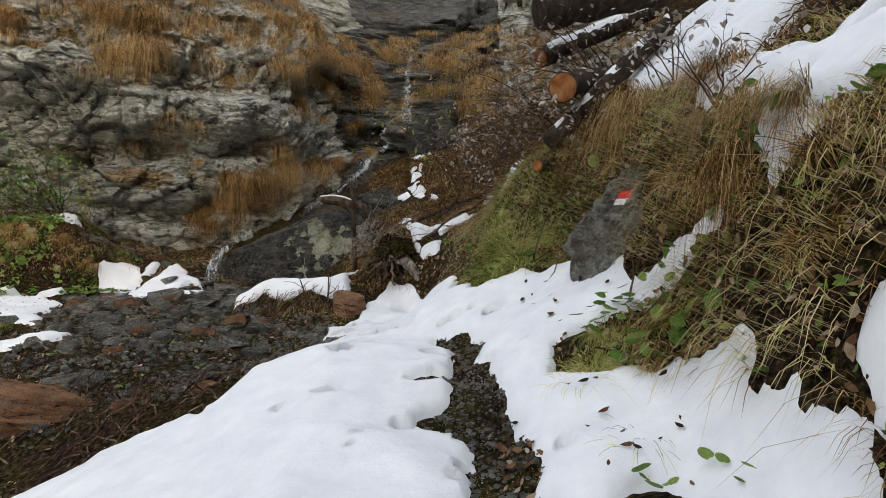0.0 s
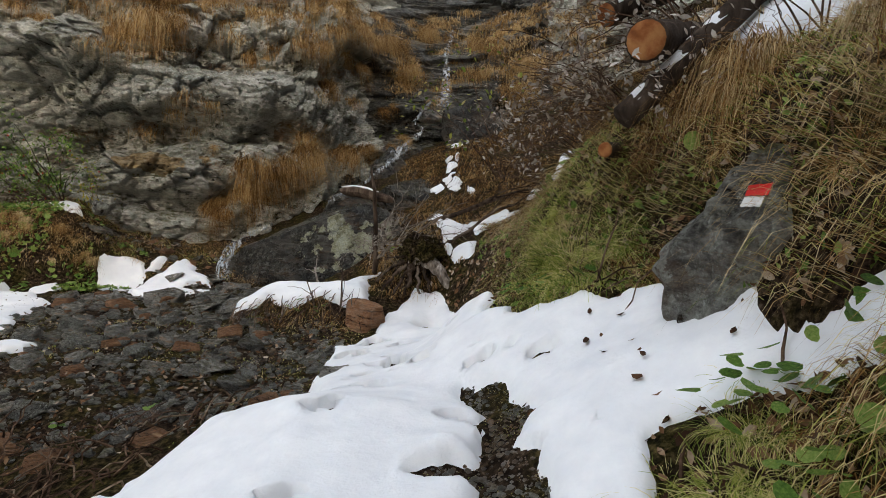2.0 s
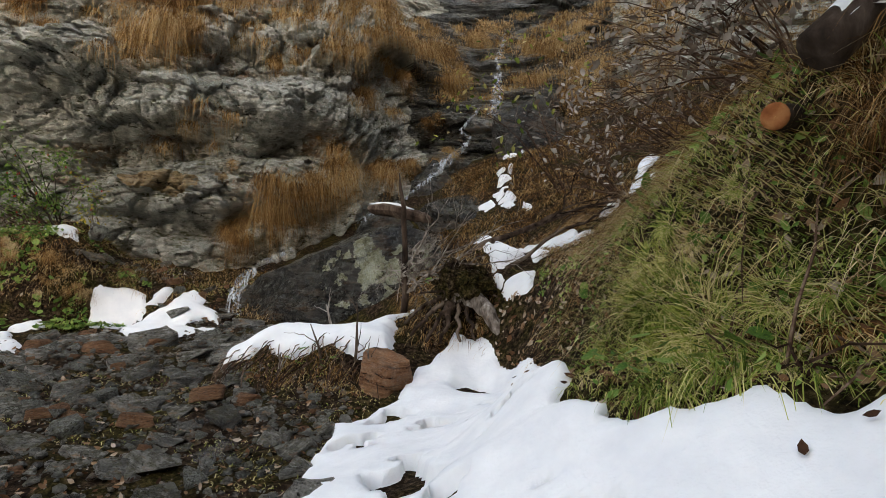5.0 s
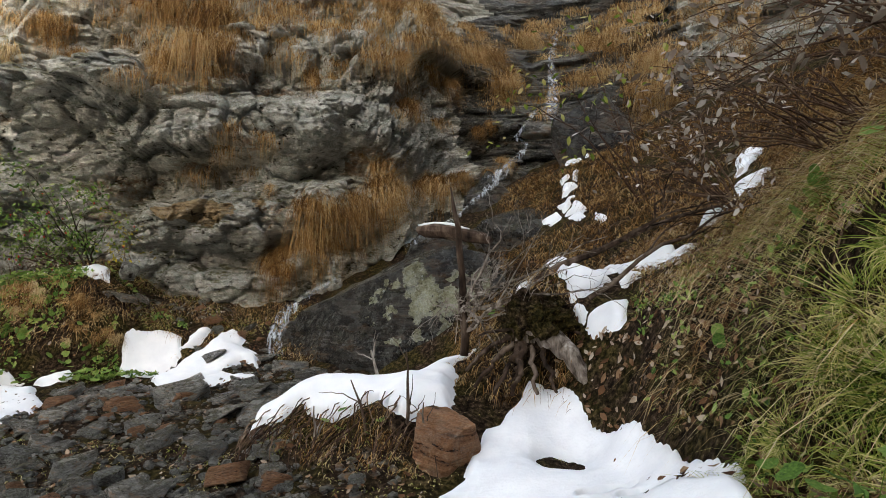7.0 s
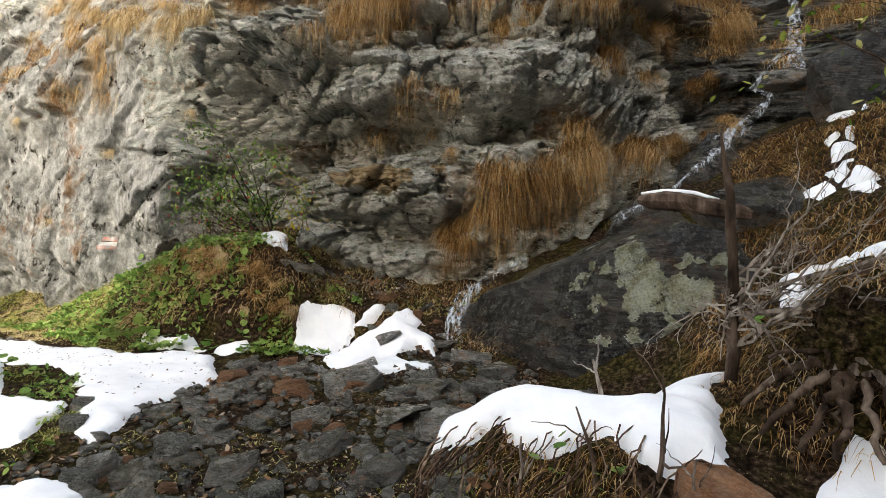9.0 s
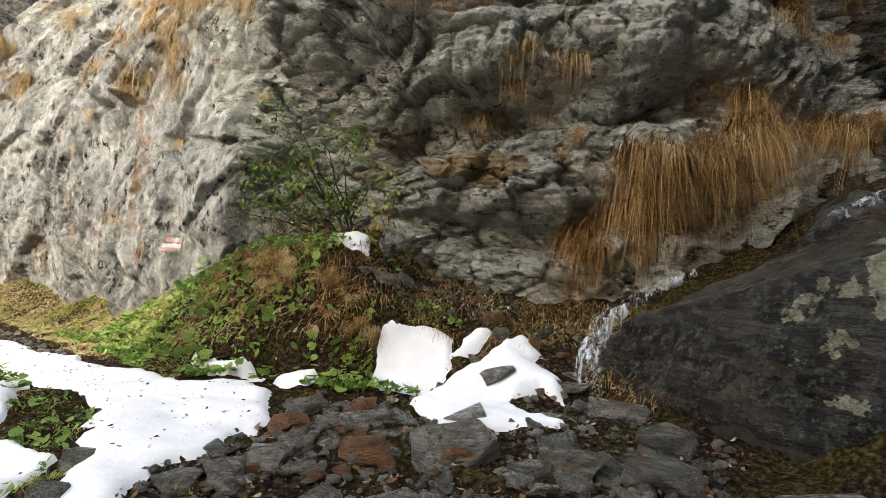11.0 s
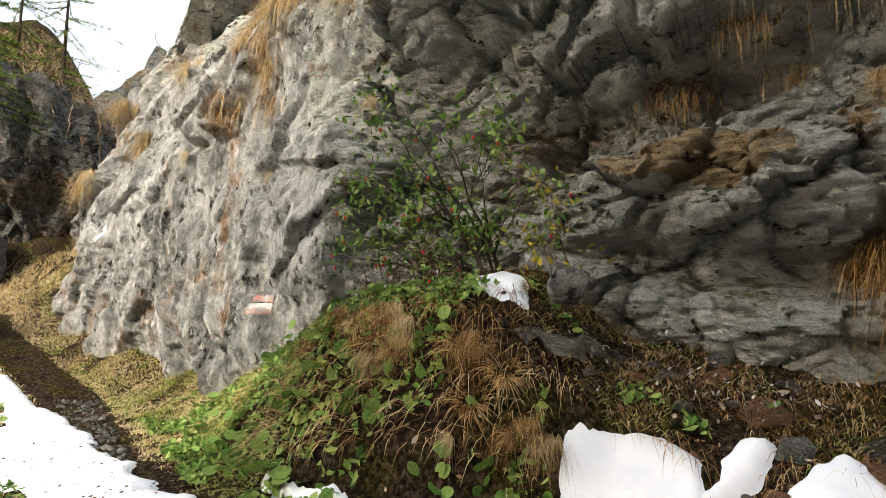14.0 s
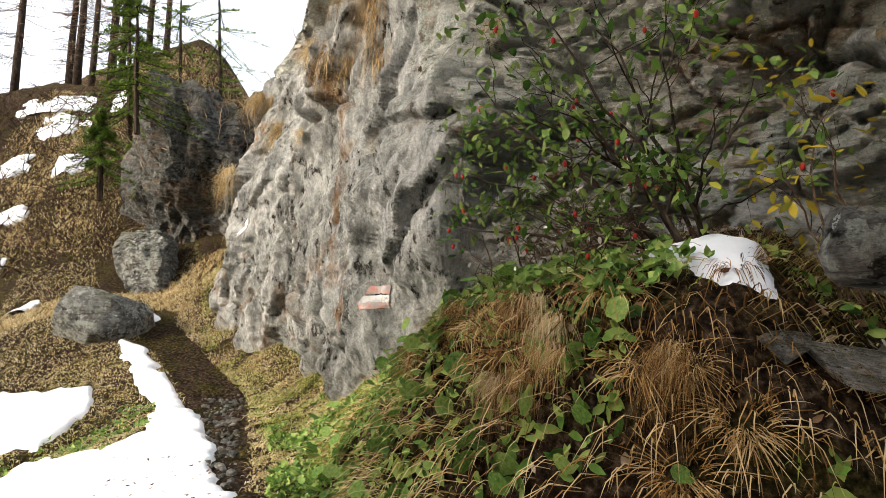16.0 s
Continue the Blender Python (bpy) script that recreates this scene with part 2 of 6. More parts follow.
def plain(name, stops, scale=6.0, rough=0.8, spec=0.3, bump_d=0.0, detail=6, random_shift=0.0, grain=(1, 1, 1), through_light=0.0):
    m, n, l, b = material(name, rough, spec * 0.35)
    p = place_of(n, l, grain)
    f = tex_noise(n, l, p, scale, detail, 0.6)
    if random_shift:
        info = n.new("ShaderNodeObjectInfo")
        geo = n.new("ShaderNodeNewGeometry")
        f = calc(n, l, "ADD", f, calc(n, l, "MULTIPLY_ADD", geo.outputs["Random Per Island"], random_shift, -0.5 * random_shift))
        f = calc(n, l, "ADD", f, calc(n, l, "MULTIPLY_ADD", info.outputs["Random"], random_shift * 0.6, -0.3 * random_shift))
    col = ramp(n, l, f, stops)
    l.new(col, b.inputs["Base Color"])
    if bump_d:
        relief(n, l, b, tex_noise(n, l, p, scale * 4, 6, 0.7), 0.8, bump_d)
    if through_light:
        t = n.new("ShaderNodeBsdfTranslucent")
        l.new(col, t.inputs["Color"])
        s = n.new("ShaderNodeMixShader")
        s.inputs[0].default_value = through_light
        l.new(b.outputs[0], s.inputs[1])
        l.new(t.outputs[0], s.inputs[2])
        l.new(s.outputs[0], n["Material Output"].inputs[0])
    return m


M_BROWN_GRASS = plain("withered_grass", ((0.2, (0.06, 0.028, 0.008)), (0.45, (0.24, 0.125, 0.037)), (0.62, (0.42, 0.255, 0.095)), (0.82, (0.62, 0.46, 0.24))), 3, 0.7, 0.2, 0, 3, 0.7, (1, 1, 1), 0.25)
M_PALE_GRASS = plain("straw_grass", ((0.2, (0.15, 0.095, 0.035)), (0.5, (0.42, 0.30, 0.145)), (0.8, (0.66, 0.53, 0.32))), 3, 0.7, 0.2, 0, 3, 0.6, (1, 1, 1), 0.25)
M_STRAW = plain("bleached_straw", ((0.2, (0.26, 0.18, 0.08)), (0.5, (0.55, 0.42, 0.21)), (0.8, (0.76, 0.64, 0.40))), 3, 0.7, 0.2, 0, 3, 0.6, (1, 1, 1), 0.35)
M_GREEN_GRASS = plain("green_grass", ((0.0, (0.05, 0.085, 0.012)), (0.25, (0.21, 0.28, 0.045)), (0.47, (0.44, 0.45, 0.11)), (0.7, (0.72, 0.62, 0.30))), 3, 0.65, 0.25, 0, 3, 0.7, (1, 1, 1), 0.45)
M_LEAF = plain("green_leaf", ((0.2, (0.025, 0.06, 0.012)), (0.5, (0.11, 0.205, 0.035)), (0.85, (0.30, 0.38, 0.10))), 8, 0.5, 0.35, 0.004, 4, 0.6, (1, 1, 1), 0.25)
M_DEAD_LEAF = plain("fallen_leaf", ((0.2, (0.035, 0.016, 0.008)), (0.5, (0.14, 0.07, 0.032)), (0.74, (0.25, 0.155, 0.085)), (0.95, (0.42, 0.34, 0.26))), 8, 0.7, 0.3, 0.004, 4, 0.8, (1, 1, 1), 0.15)
M_GREY_LEAF = plain("dry_grey_leaf", ((0.2, (0.16, 0.12, 0.09)), (0.5, (0.36, 0.31, 0.26)), (0.8, (0.58, 0.54, 0.49))), 8, 0.75, 0.2, 0.004, 4, 0.6, (1, 1, 1), 0.15)
M_YELLOW_LEAF = plain("yellow_leaf", ((0.2, (0.30, 0.22, 0.02)), (0.5, (0.50, 0.38, 0.04)), (0.8, (0.35, 0.38, 0.06))), 8, 0.6, 0.3, 0, 3, 0.5, (1, 1, 1), 0.3)
M_TWIG = plain("brown_twig", ((0.3, (0.022, 0.012, 0.007)), (0.6, (0.10, 0.06, 0.038)), (0.8, (0.24, 0.18, 0.125))), 20, 0.85, 0.2, 0.003, 4, 0.4)
M_GREY_WOOD = plain("weathered_grey_wood", ((0.34, (0.06, 0.046, 0.034)), (0.52, (0.24, 0.20, 0.165)), (0.7, (0.46, 0.42, 0.37))), 22, 0.85, 0.2, 0.012, 6, 0.3, (1, 1, 0.3))
M_BARK = plain("dark_bark", ((0.3, (0.018, 0.013, 0.010)), (0.55, (0.055, 0.04, 0.03)), (0.8, (0.13, 0.10, 0.08))), 14, 0.95, 0.15, 0.012, 6, 0.0, (1, 1, 0.35))
M_CUT = plain("cut_wood", ((0.3, (0.10, 0.03, 0.012)), (0.5, (0.24, 0.085, 0.028)), (0.75, (0.40, 0.19, 0.075))), 9, 0.8, 0.2, 0.004, 6, 0.2)
M_ROOT = plain("torn_root", ((0.32, (0.012, 0.008, 0.006)), (0.5, (0.06, 0.04, 0.028)), (0.72, (0.19, 0.145, 0.11))), 10, 0.9, 0.2, 0.012, 6, 0.2, (1, 1, 0.4))
M_RED = plain("red_paint", ((0.3, (0.55, 0.03, 0.025)), (0.7, (0.72, 0.055, 0.045))), 12, 0.6, 0.4, 0.003)
M_WHITE = plain("white_paint", ((0.35, (0.50, 0.48, 0.45)), (0.5, (0.72, 0.71, 0.68))), 12, 0.6, 0.4, 0.003)
M_OLD_WHITE = plain("worn_white_paint", ((0.4, (0.30, 0.29, 0.27)), (0.55, (0.52, 0.50, 0.47))), 18, 0.7, 0.3, 0.003)
M_FADED = plain("faded_red_paint", ((0.4, (0.46, 0.20, 0.16)), (0.5, (0.40, 0.27, 0.23)), (0.58, (0.30, 0.27, 0.25))), 16, 0.75, 0.3, 0.003)
M_HIP = plain("red_rose_hip", ((0.3, (0.35, 0.02, 0.015)), (0.7, (0.50, 0.04, 0.025))), 5, 0.35, 0.5)
M_NEEDLE = plain("spruce_needles", ((0.3, (0.06, 0.11, 0.016)), (0.6, (0.13, 0.20, 0.03)), (0.8, (0.22, 0.28, 0.05))), 4, 0.6, 0.3, 0, 3, 0.5, (1, 1, 1), 0.2)
M_LARCH = plain("bare_larch_twigs", ((0.3, (0.13, 0.085, 0.05)), (0.6, (0.26, 0.18, 0.12)), (0.8, (0.38, 0.27, 0.18))), 4, 0.8, 0.2, 0, 3, 0.4)


def snow_material():
    m, n, l, b = material("old_snow", 0.75, 0.2)
    p = place_of(n, l)
    f = tex_noise(n, l, p, 5.0, 6, 0.6)
    l.new(ramp(n, l, f, ((0.3, (0.70, 0.71, 0.73)), (0.7, (0.82, 0.825, 0.83)))), b.inputs["Base Color"])
    b.inputs["Subsurface Weight"].default_value = 0.15
    b.inputs["Subsurface Radius"].default_value = (0.03, 0.04, 0.05)
    h = calc(n, l, "ADD", calc(n, l, "MULTIPLY", f, 0.6), calc(n, l, "MULTIPLY", tex_noise(n, l, p, 40, 5, 0.7), 0.22))
    relief(n, l, b, h, 0.55, 0.03)
    return m


M_SNOW = snow_material()


def ground_material():
    m, n, l, b = material("mountain_soil", 0.95, 0.04)
    p = place_of(n, l)
    f, g = tex_noise(n, l, p, 2.2, 8, 0.65), tex_noise(n, l, p, 26, 8, 0.7)
    col = ramp(n, l, g, ((0.38, (0.005, 0.003, 0.002)), (0.5, (0.024, 0.015, 0.009)), (0.6, (0.075, 0.05, 0.032)), (0.72, (0.19, 0.145, 0.105))))
    turf = ramp(n, l, g, ((0.38, (0.006, 0.005, 0.002)), (0.5, (0.028, 0.023, 0.007)), (0.68, (0.13, 0.095, 0.034))))
    col = mix(n, l, ramp(n, l, f, ((0.45, (0, 0, 0)), (0.58, (1, 1, 1)))), col, turf)
    l.new(col, b.inputs["Base Color"])
    h = calc(n, l, "ADD", calc(n, l, "MULTIPLY", f, 0.5), g)
    relief(n, l, b, h, 1.0, 0.04)
    return m


M_GROUND = ground_material()


def water_material(name, white):
    m, n, l, b = material(name, 0.06, 0.5)
    p = place_of(n, l, (1, 1, 0.25))
    f = tex_noise(n, l, p, 22, 6, 0.7)
    b.inputs["IOR"].default_value = 1.33
    b.inputs["Base Color"].default_value = (0.66, 0.71, 0.75, 1) if white else (0.75, 0.72, 0.66, 1)
    if white:
        streak = tex_noise(n, l, place_of(n, l, (1, 1, 0.25)), 14, 8, 0.8)
        clear = n.new("ShaderNodeBsdfTransparent")
        blend = n.new("ShaderNodeMixShader")
        l.new(ramp(n, l, streak, ((0.47, (0, 0, 0)), (0.63, (0.85,) * 3))), blend.inputs[0])
        l.new(clear.outputs[0], blend.inputs[1])
        l.new(b.outputs[0], blend.inputs[2])
        l.new(blend.outputs[0], n["Material Output"].inputs[0])
        b.inputs["Roughness"].default_value = 0.25
    else:
        b.inputs["Transmission Weight"].default_value = 0.95
    relief(n, l, b, f, 0.7, 0.03)
    return m


M_WATER = water_material("stream_water", False)
M_FOAM = water_material("falling_water", True)

# the wall's own rock: pale and lichened, dark where water runs over it
M_PALEWALL = rock_material("pale_schist_cliff", PALE, 0.3, 0.9, 0.4, False, (1.3, 1.3, 0.65), (10, 28, 0), layers=(2.6, 1.8, 0.8), streak=0.55)
M_WETWALL = rock_material("wet_black_cliff", DARK, 0.12, 0.3, 0.5, True, (0.55, 0.55, 1.7), (20, 32, 0))
M_CLIFF = rock_material("schist_cliff", WALLGREY, 0.9, 0.8, 0.9, False, (0.8, 0.8, 1.5), (8, -6, 0), layers=(0.8, 0.8, 3.0), streak=0.5)
M_OCHRE = rock_material("ochre_stained_rock", OCHRE, 0.3, 0.5, 0.3, False, (0.8, 0.8, 2.0), (8, -6, 0))
M_CRUST = rock_material("yellow_grey_lichen_crust", CRUST, 0.5, 0.0, 0.4, False, (1, 1, 1), streak=0.3)
M_LICHEN = rock_material("lichen_crusted_rock", WALLGREY, 1.0, 0.1, 0.4, False, (0.9, 0.9, 1.4), (20, 20, 0), streak=0.4)

# ---- building helpers ----
def mesh_of(name, verts, faces, mat, smooth_shade=False):
    me = bpy.data.meshes.new(name)
    me.from_pydata([tuple(v) for v in verts] if not isinstance(verts, list) else verts, [], faces if isinstance(faces, list) else faces.tolist())
    if mat:
        me.materials.append(mat)
    if smooth_shade:
        me.polygons.foreach_set("use_smooth", [True] * len(me.polygons))
    me.update()
    return me


def part(name, me, parent, label="", m=None):
    """One mesh object under a thing or a part."""
    ob = new(name, me)
    ob.parent = parent
    if m is not None:
        ob.matrix_local = m
    return tagged(ob, label) if label else ob


def fbm(x, y, z, octaves=4):
    return noise.fractal(Vector((x, y, z)), 1.0, 2.0, octaves)


def fbm_array(px, py, pz, scale, octaves=4):
    flat = [noise.fractal(Vector((a * scale, b * scale, c * scale)), 0.9, 2.0, octaves) for a, b, c in zip(px.ravel(), py.ravel(), pz.ravel())]
    return np.array(flat).reshape(px.shape)


def grid_faces(nx, ny):
    i = np.arange(nx - 1)[:, None] * ny + np.arange(ny - 1)[None, :]
    return np.stack([i, i + ny, i + ny + 1, i + 1], -1).reshape(-1, 4)


def hash_scatter(count, seed):
    return np.random.RandomState(seed).rand(count, 6)


# ---- ground ----
def spread(lo, hi, step, far, growth=1.35):
    mid = list(np.arange(lo, hi + step, step))
    d, left, right = step, [], []
    while not left or left[-1] > -far:
        d *= growth
        left.append((left[-1] if left else lo) - d)
    d = step
    while not right or right[-1] < far:
        d *= growth
        right.append((right[-1] if right else mid[-1]) + d)
    return np.array(left[::-1] + mid + right)


GX, GY = spread(-13.0, 2.6, 0.055, 400), spread(-1.0, 11.5, 0.055, 400)
XX, YY = np.meshgrid(GX, GY, indexing="ij")


def relief_at(x, y):
    """Small unevenness of the ground."""
    x, y = np.asarray(x, float), np.asarray(y, float)
    zz = np.zeros_like(x)
    return 0.05 * fbm_array(x, y, zz, 1.6, 3) + 0.035 * fbm_array(x, y, zz + 3.0, 5.0, 3)


ZZ = land(XX, YY) + relief_at(XX, YY)
ground = tagged(new("ground", mesh_of("ground", np.stack([XX, YY, ZZ], -1).reshape(-1, 3).tolist(), grid_faces(len(GX), len(GY)), M_GROUND, True)), "dark soil and withered turf of a mountain slope", "ground", kind="structure")


def on_ground(x, y):
    """Height of the built ground at places inside the fine grid."""
    x, y = np.asarray(x, float), np.asarray(y, float)
    i = np.clip(np.searchsorted(GX, x) - 1, 0, len(GX) - 2)
    j = np.clip(np.searchsorted(GY, y) - 1, 0, len(GY) - 2)
    u, v = (x - GX[i]) / (GX[i + 1] - GX[i]), (y - GY[j]) / (GY[j + 1] - GY[j])
    return (ZZ[i, j] * (1 - u) * (1 - v) + ZZ[i + 1, j] * u * (1 - v) + ZZ[i, j + 1] * (1 - u) * v + ZZ[i + 1, j + 1] * u * v)


# ---- rock wall ----
WALL_LEN = np.concatenate([[0], np.cumsum(np.hypot(*np.diff(WALL, axis=0).T))])


def wall_frame(s):
    """Plan place and outward normal of the wall at the length s along its foot, rounded at the corners."""
    def raw(q):
        return np.stack([np.interp(q, WALL_LEN, WALL[:, 0]), np.interp(q, WALL_LEN, WALL[:, 1])], -1)
    p = sum(raw(s + o) for o in (-0.4, -0.2, 0, 0.2, 0.4)) / 5
    t = raw(s + 0.5) - raw(s - 0.5)
    t /= np.linalg.norm(t, axis=-1, keepdims=True) + 1e-9
    return p, np.stack([-t[..., 1], t[..., 0]], -1)


# swellings and hollows of the wall: x in plan, height, half-width, half-height, depth
SWELLS = ((-5.75, 3.05, 0.85, 0.26, -0.55), (-4.95, 3.8, 0.9, 0.38, 0.40), (-3.6, 3.95, 0.75, 0.5, 0.38), (-5.05, 2.5, 1.1, 0.36, 0.42), (-5.0, 1.92, 1.3, 0.16, -0.35), (-3.7, 3.1, 0.7, 0.24, -0.3), (-6.8, 3.3, 0.7, 0.8, -0.3),
          (-2.2, 4.0, 0.8, 1.5, -0.5), (-10.5, 3.0, 2.6, 2.2, 0.55), (-14.5, 2.5, 1.2, 1.6, 0.3), (-8.3, 2.6, 0.5, 0.8, 0.2), (-6.9, 4.4, 0.9, 0.4, 0.5), (-8.6, 4.6, 1.0, 0.5, 0.3), (-4.3, 5.1, 1.6, 0.3, 0.3))


def toss(i, j, k):
    """An even random number for each whole place (i, j), of the kind k."""
    q = (i.astype(np.int64) * 374761393 + j.astype(np.int64) * 668265263 + int(k) * 974634777) & 0xFFFFFFFF
    q = ((q ^ (q >> 13)) * 1274126177) & 0xFFFFFFFF
    return ((q ^ (q >> 16)) & 0xFFFFFF) / float(0xFFFFFF)


def sway(x, y, k, octaves=1):
    """Smooth noise between -1 and 1."""
    out, amp = np.zeros_like(x), 1.0
    for o in range(octaves):
        i, j = np.floor(x), np.floor(y)
        u, v = x - i, y - j
        u, v = u * u * (3 - 2 * u), v * v * (3 - 2 * v)
        a = toss(i, j, k + o) * (1 - u) + toss(i + 1, j, k + o) * u
        b = toss(i, j + 1, k + o) * (1 - u) + toss(i + 1, j + 1, k + o) * u
        out = out + amp * (2 * (a * (1 - v) + b * v) - 1)
        x, y, amp = x * 2.03 + 11.3, y * 2.03 + 5.7, amp * 0.52
    return out


def facets(u, v, length, thick, k):
    """Angular blocks, each a tilted plane of its own: the block's random height, its slope terms and the distance to its edge."""
    x, y = u / length, v / thick
    i0, j0 = np.floor(x), np.floor(y)
    near, second = np.full(x.shape, 9.0), np.full(x.shape, 9.0)
    bi, bj, bx, by = (np.zeros_like(x) for _ in range(4))
    for di in (-1, 0, 1):
        for dj in (-1, 0, 1):
            i, j = i0 + di, j0 + dj
            cx, cy = i + 0.1 + 0.8 * toss(i, j, k), j + 0.1 + 0.8 * toss(i, j, k + 1)
            d = np.abs(x - cx) * 0.45 + np.hypot(x - cx, y - cy) * 0.6
            m = d < near
            second = np.where(m, near, np.minimum(second, d))
            near = np.where(m, d, near)
            bi, bj, bx, by = np.where(m, i, bi), np.where(m, j, bj), np.where(m, x - cx, bx), np.where(m, y - cy, by)
    height = toss(bi, bj, k + 2) - 0.5
    slope = bx * (toss(bi, bj, k + 3) - 0.5) * 1.5 + by * (toss(bi, bj, k + 4) - 0.62) * 1.6
    return height, slope, (second - near) * thick


def wall_point(s, z, rough=True):
    """The wall's surface at the length s and height z."""
    s, z = np.asarray(s, float), np.asarray(z, float)
    p, nrm = wall_frame(s)
    x0 = p[..., 0]
    back = 0.10 * np.clip(z - 1, 0, 3.0) + 0.32 * np.clip(z - 4.0, 0, 2) + 0.75 * np.clip(z - 6.0, 0, None)
    lean = smooth(-3.2, -0.8, x0)
    back = back + lean * 0.25 * np.clip(z - 1, 0, 6)
    push = np.zeros_like(s)
    wx, wz = 0.16 * sway(s * 1.1, z * 1.1, 51, 3), 0.16 * sway(s * 1.1, z * 1.1, 61, 3)
    for cx, cz, rx, rz, d in SWELLS:
        push = push + d * np.exp(-((x0 + wx - cx) / rx) ** 4 - ((z + wz - cz) / rz) ** 4)
    if rough:
        # beds that lie almost level over the stream, dip beside the fall and stand steep in the pale wall
        pale_f = smooth(-7.2, -8.8, x0)
        fall_f = smooth(-3.6, -2.0, x0)
        a0 = s - 22.5
        steep = pale_f + 0.22 * sway(s * 1.6, z * 1.6, 41, 3) > 0.5

        def broken(ang, stretch, sizes, key, worn):
            u, v = z * np.sin(ang) - a0 * np.cos(ang), z * np.cos(ang) + a0 * np.sin(ang)
            u, v = u + 0.16 * sway(s * 0.8, z * 0.8, 71, 2), v + 0.14 * sway(s * 0.5, z * 0.5, 81, 3)
            total = np.zeros_like(s)
            for length, thick, amp, k in sizes:
                height, slope, edge = facets(u + 0.06 * sway(s * 4, z * 4, k + 20, 2) * length, v + 0.10 * sway(s * 4, z * 4, k + 30, 2) * thick, length * stretch, thick, k + key)
                total = total + amp * (height + 0.8 * slope) * smooth(0, worn * thick + 0.004, edge) - 0.25 * amp * np.exp(-(edge / (0.05 * thick + 0.012)) ** 2)
            return total

        level_beds = broken(0.06 + 0.30 * fall_f, 1.0, ((1.5, 0.75, 0.38, 100), (0.62, 0.30, 0.22, 200), (0.27, 0.11, 0.085, 300), (0.12, 0.05, 0.036, 400)), 0, 0.0)
        steep_beds = broken(1.08 + 0 * s, 1.9, ((1.3, 0.80, 0.26, 100), (0.60, 0.32, 0.16, 200), (0.30, 0.14, 0.06, 300), (0.16, 0.07, 0.022, 400)), 50, 0.13)
        push = push + np.where(steep, steep_beds, level_beds)
        # worn hollows, and steep rounded ribs in the pale wall
        push = push + 0.07 * sway(s * 1.3, z * 1.3, 91, 4) + 0.014 * sway(s * 11, z * 11, 95, 3)
    out = push - back
    return np.stack([p[..., 0] + nrm[..., 0] * out, p[..., 1] + nrm[..., 1] * out, z], -1)


WS = np.concatenate([np.arange(6.0, 14.0, 0.06), np.arange(14.0, 26.0, 0.024), np.arange(26.0, WALL_LEN[-1] - 0.5, 0.05)])
WZ = np.concatenate([np.arange(-0.2, 0.9, 0.05), np.arange(0.9, 5.6, 0.022), np.arange(5.6, 8.2, 0.04), np.arange(8.3, 12.1, 0.3)])
S2, Z2 = np.meshgrid(WS, WZ, indexing="ij")
WP = wall_point(S2, Z2)
cliff = tagged(new("cliff", mesh_of("cliff", WP.reshape(-1, 3).tolist(), grid_faces(len(WS), len(WZ)), M_CLIFF)), "grey schist cliff with lichen, rust stains and grassy ledges", "cliff", kind="structure")
# wet black rock round the waterfall, pale rock towards the corner, ochre and lichen-crusted slabs between
for m in (M_WETWALL, M_PALEWALL, M_OCHRE, M_LICHEN):
    cliff.data.materials.append(m)
mid_s, mid_z = S2[:-1, :-1], Z2[:-1, :-1]
mid_x = (WP[:-1, :-1, 0] + WP[1:, 1:, 0]) / 2
edge_x = -2.7 + 0.7 * sway(mid_s * 0.9, mid_z * 0.9, 31, 4)
kind = np.where((mid_x > edge_x) & (mid_x < 2.5 + edge_x * 0.3), 1, 0)
kind = np.where((mid_x < edge_x - 4.9 - 0.45 * (mid_z - 2.5)) & (mid_z < 5.0 - edge_x * 0.3), 2, kind)


def stain(cx, cz, rx, rz, k):
    return np.hypot((mid_x - cx) / rx, (mid_z - cz) / rz) + 0.5 * sway(mid_s * 2.2, mid_z * 3.0, k, 4) < 1


kind = np.where(stain(-5.35, 2.5, 0.75, 0.2, 33), 3, kind)
for cx, cz, rx, rz in ((-4.95, 3.85, 0.8, 0.36), (-3.6, 4.0, 0.7, 0.5), (-4.6, 3.2, 0.45, 0.4), (-5.2, 5.0, 1.0, 0.3)):
    kind = np.where(stain(cx, cz, rx, rz, 35), 4, kind)
cliff.data.polygons.foreach_set("material_index", kind.astype(np.int32).ravel())


def wall_spot(x, z):
    """A built place on the wall above the plan coordinate x at the height z, with its outward normal in the plan."""
    col = np.argmin(np.abs(WP[:, 40, 0] - x))
    s = WS[col]
    for _ in range(2):
        row = np.argmin(np.abs(WZ - z))
        col = np.argmin(np.abs(WP[:, row, 0] - x) + 0.2 * np.abs(WS - s))
    pl, nr = wall_frame(np.array([WS[col]]))
    return Vector(WP[col, row]), Vector((nr[0, 0], nr[0, 1], 0))

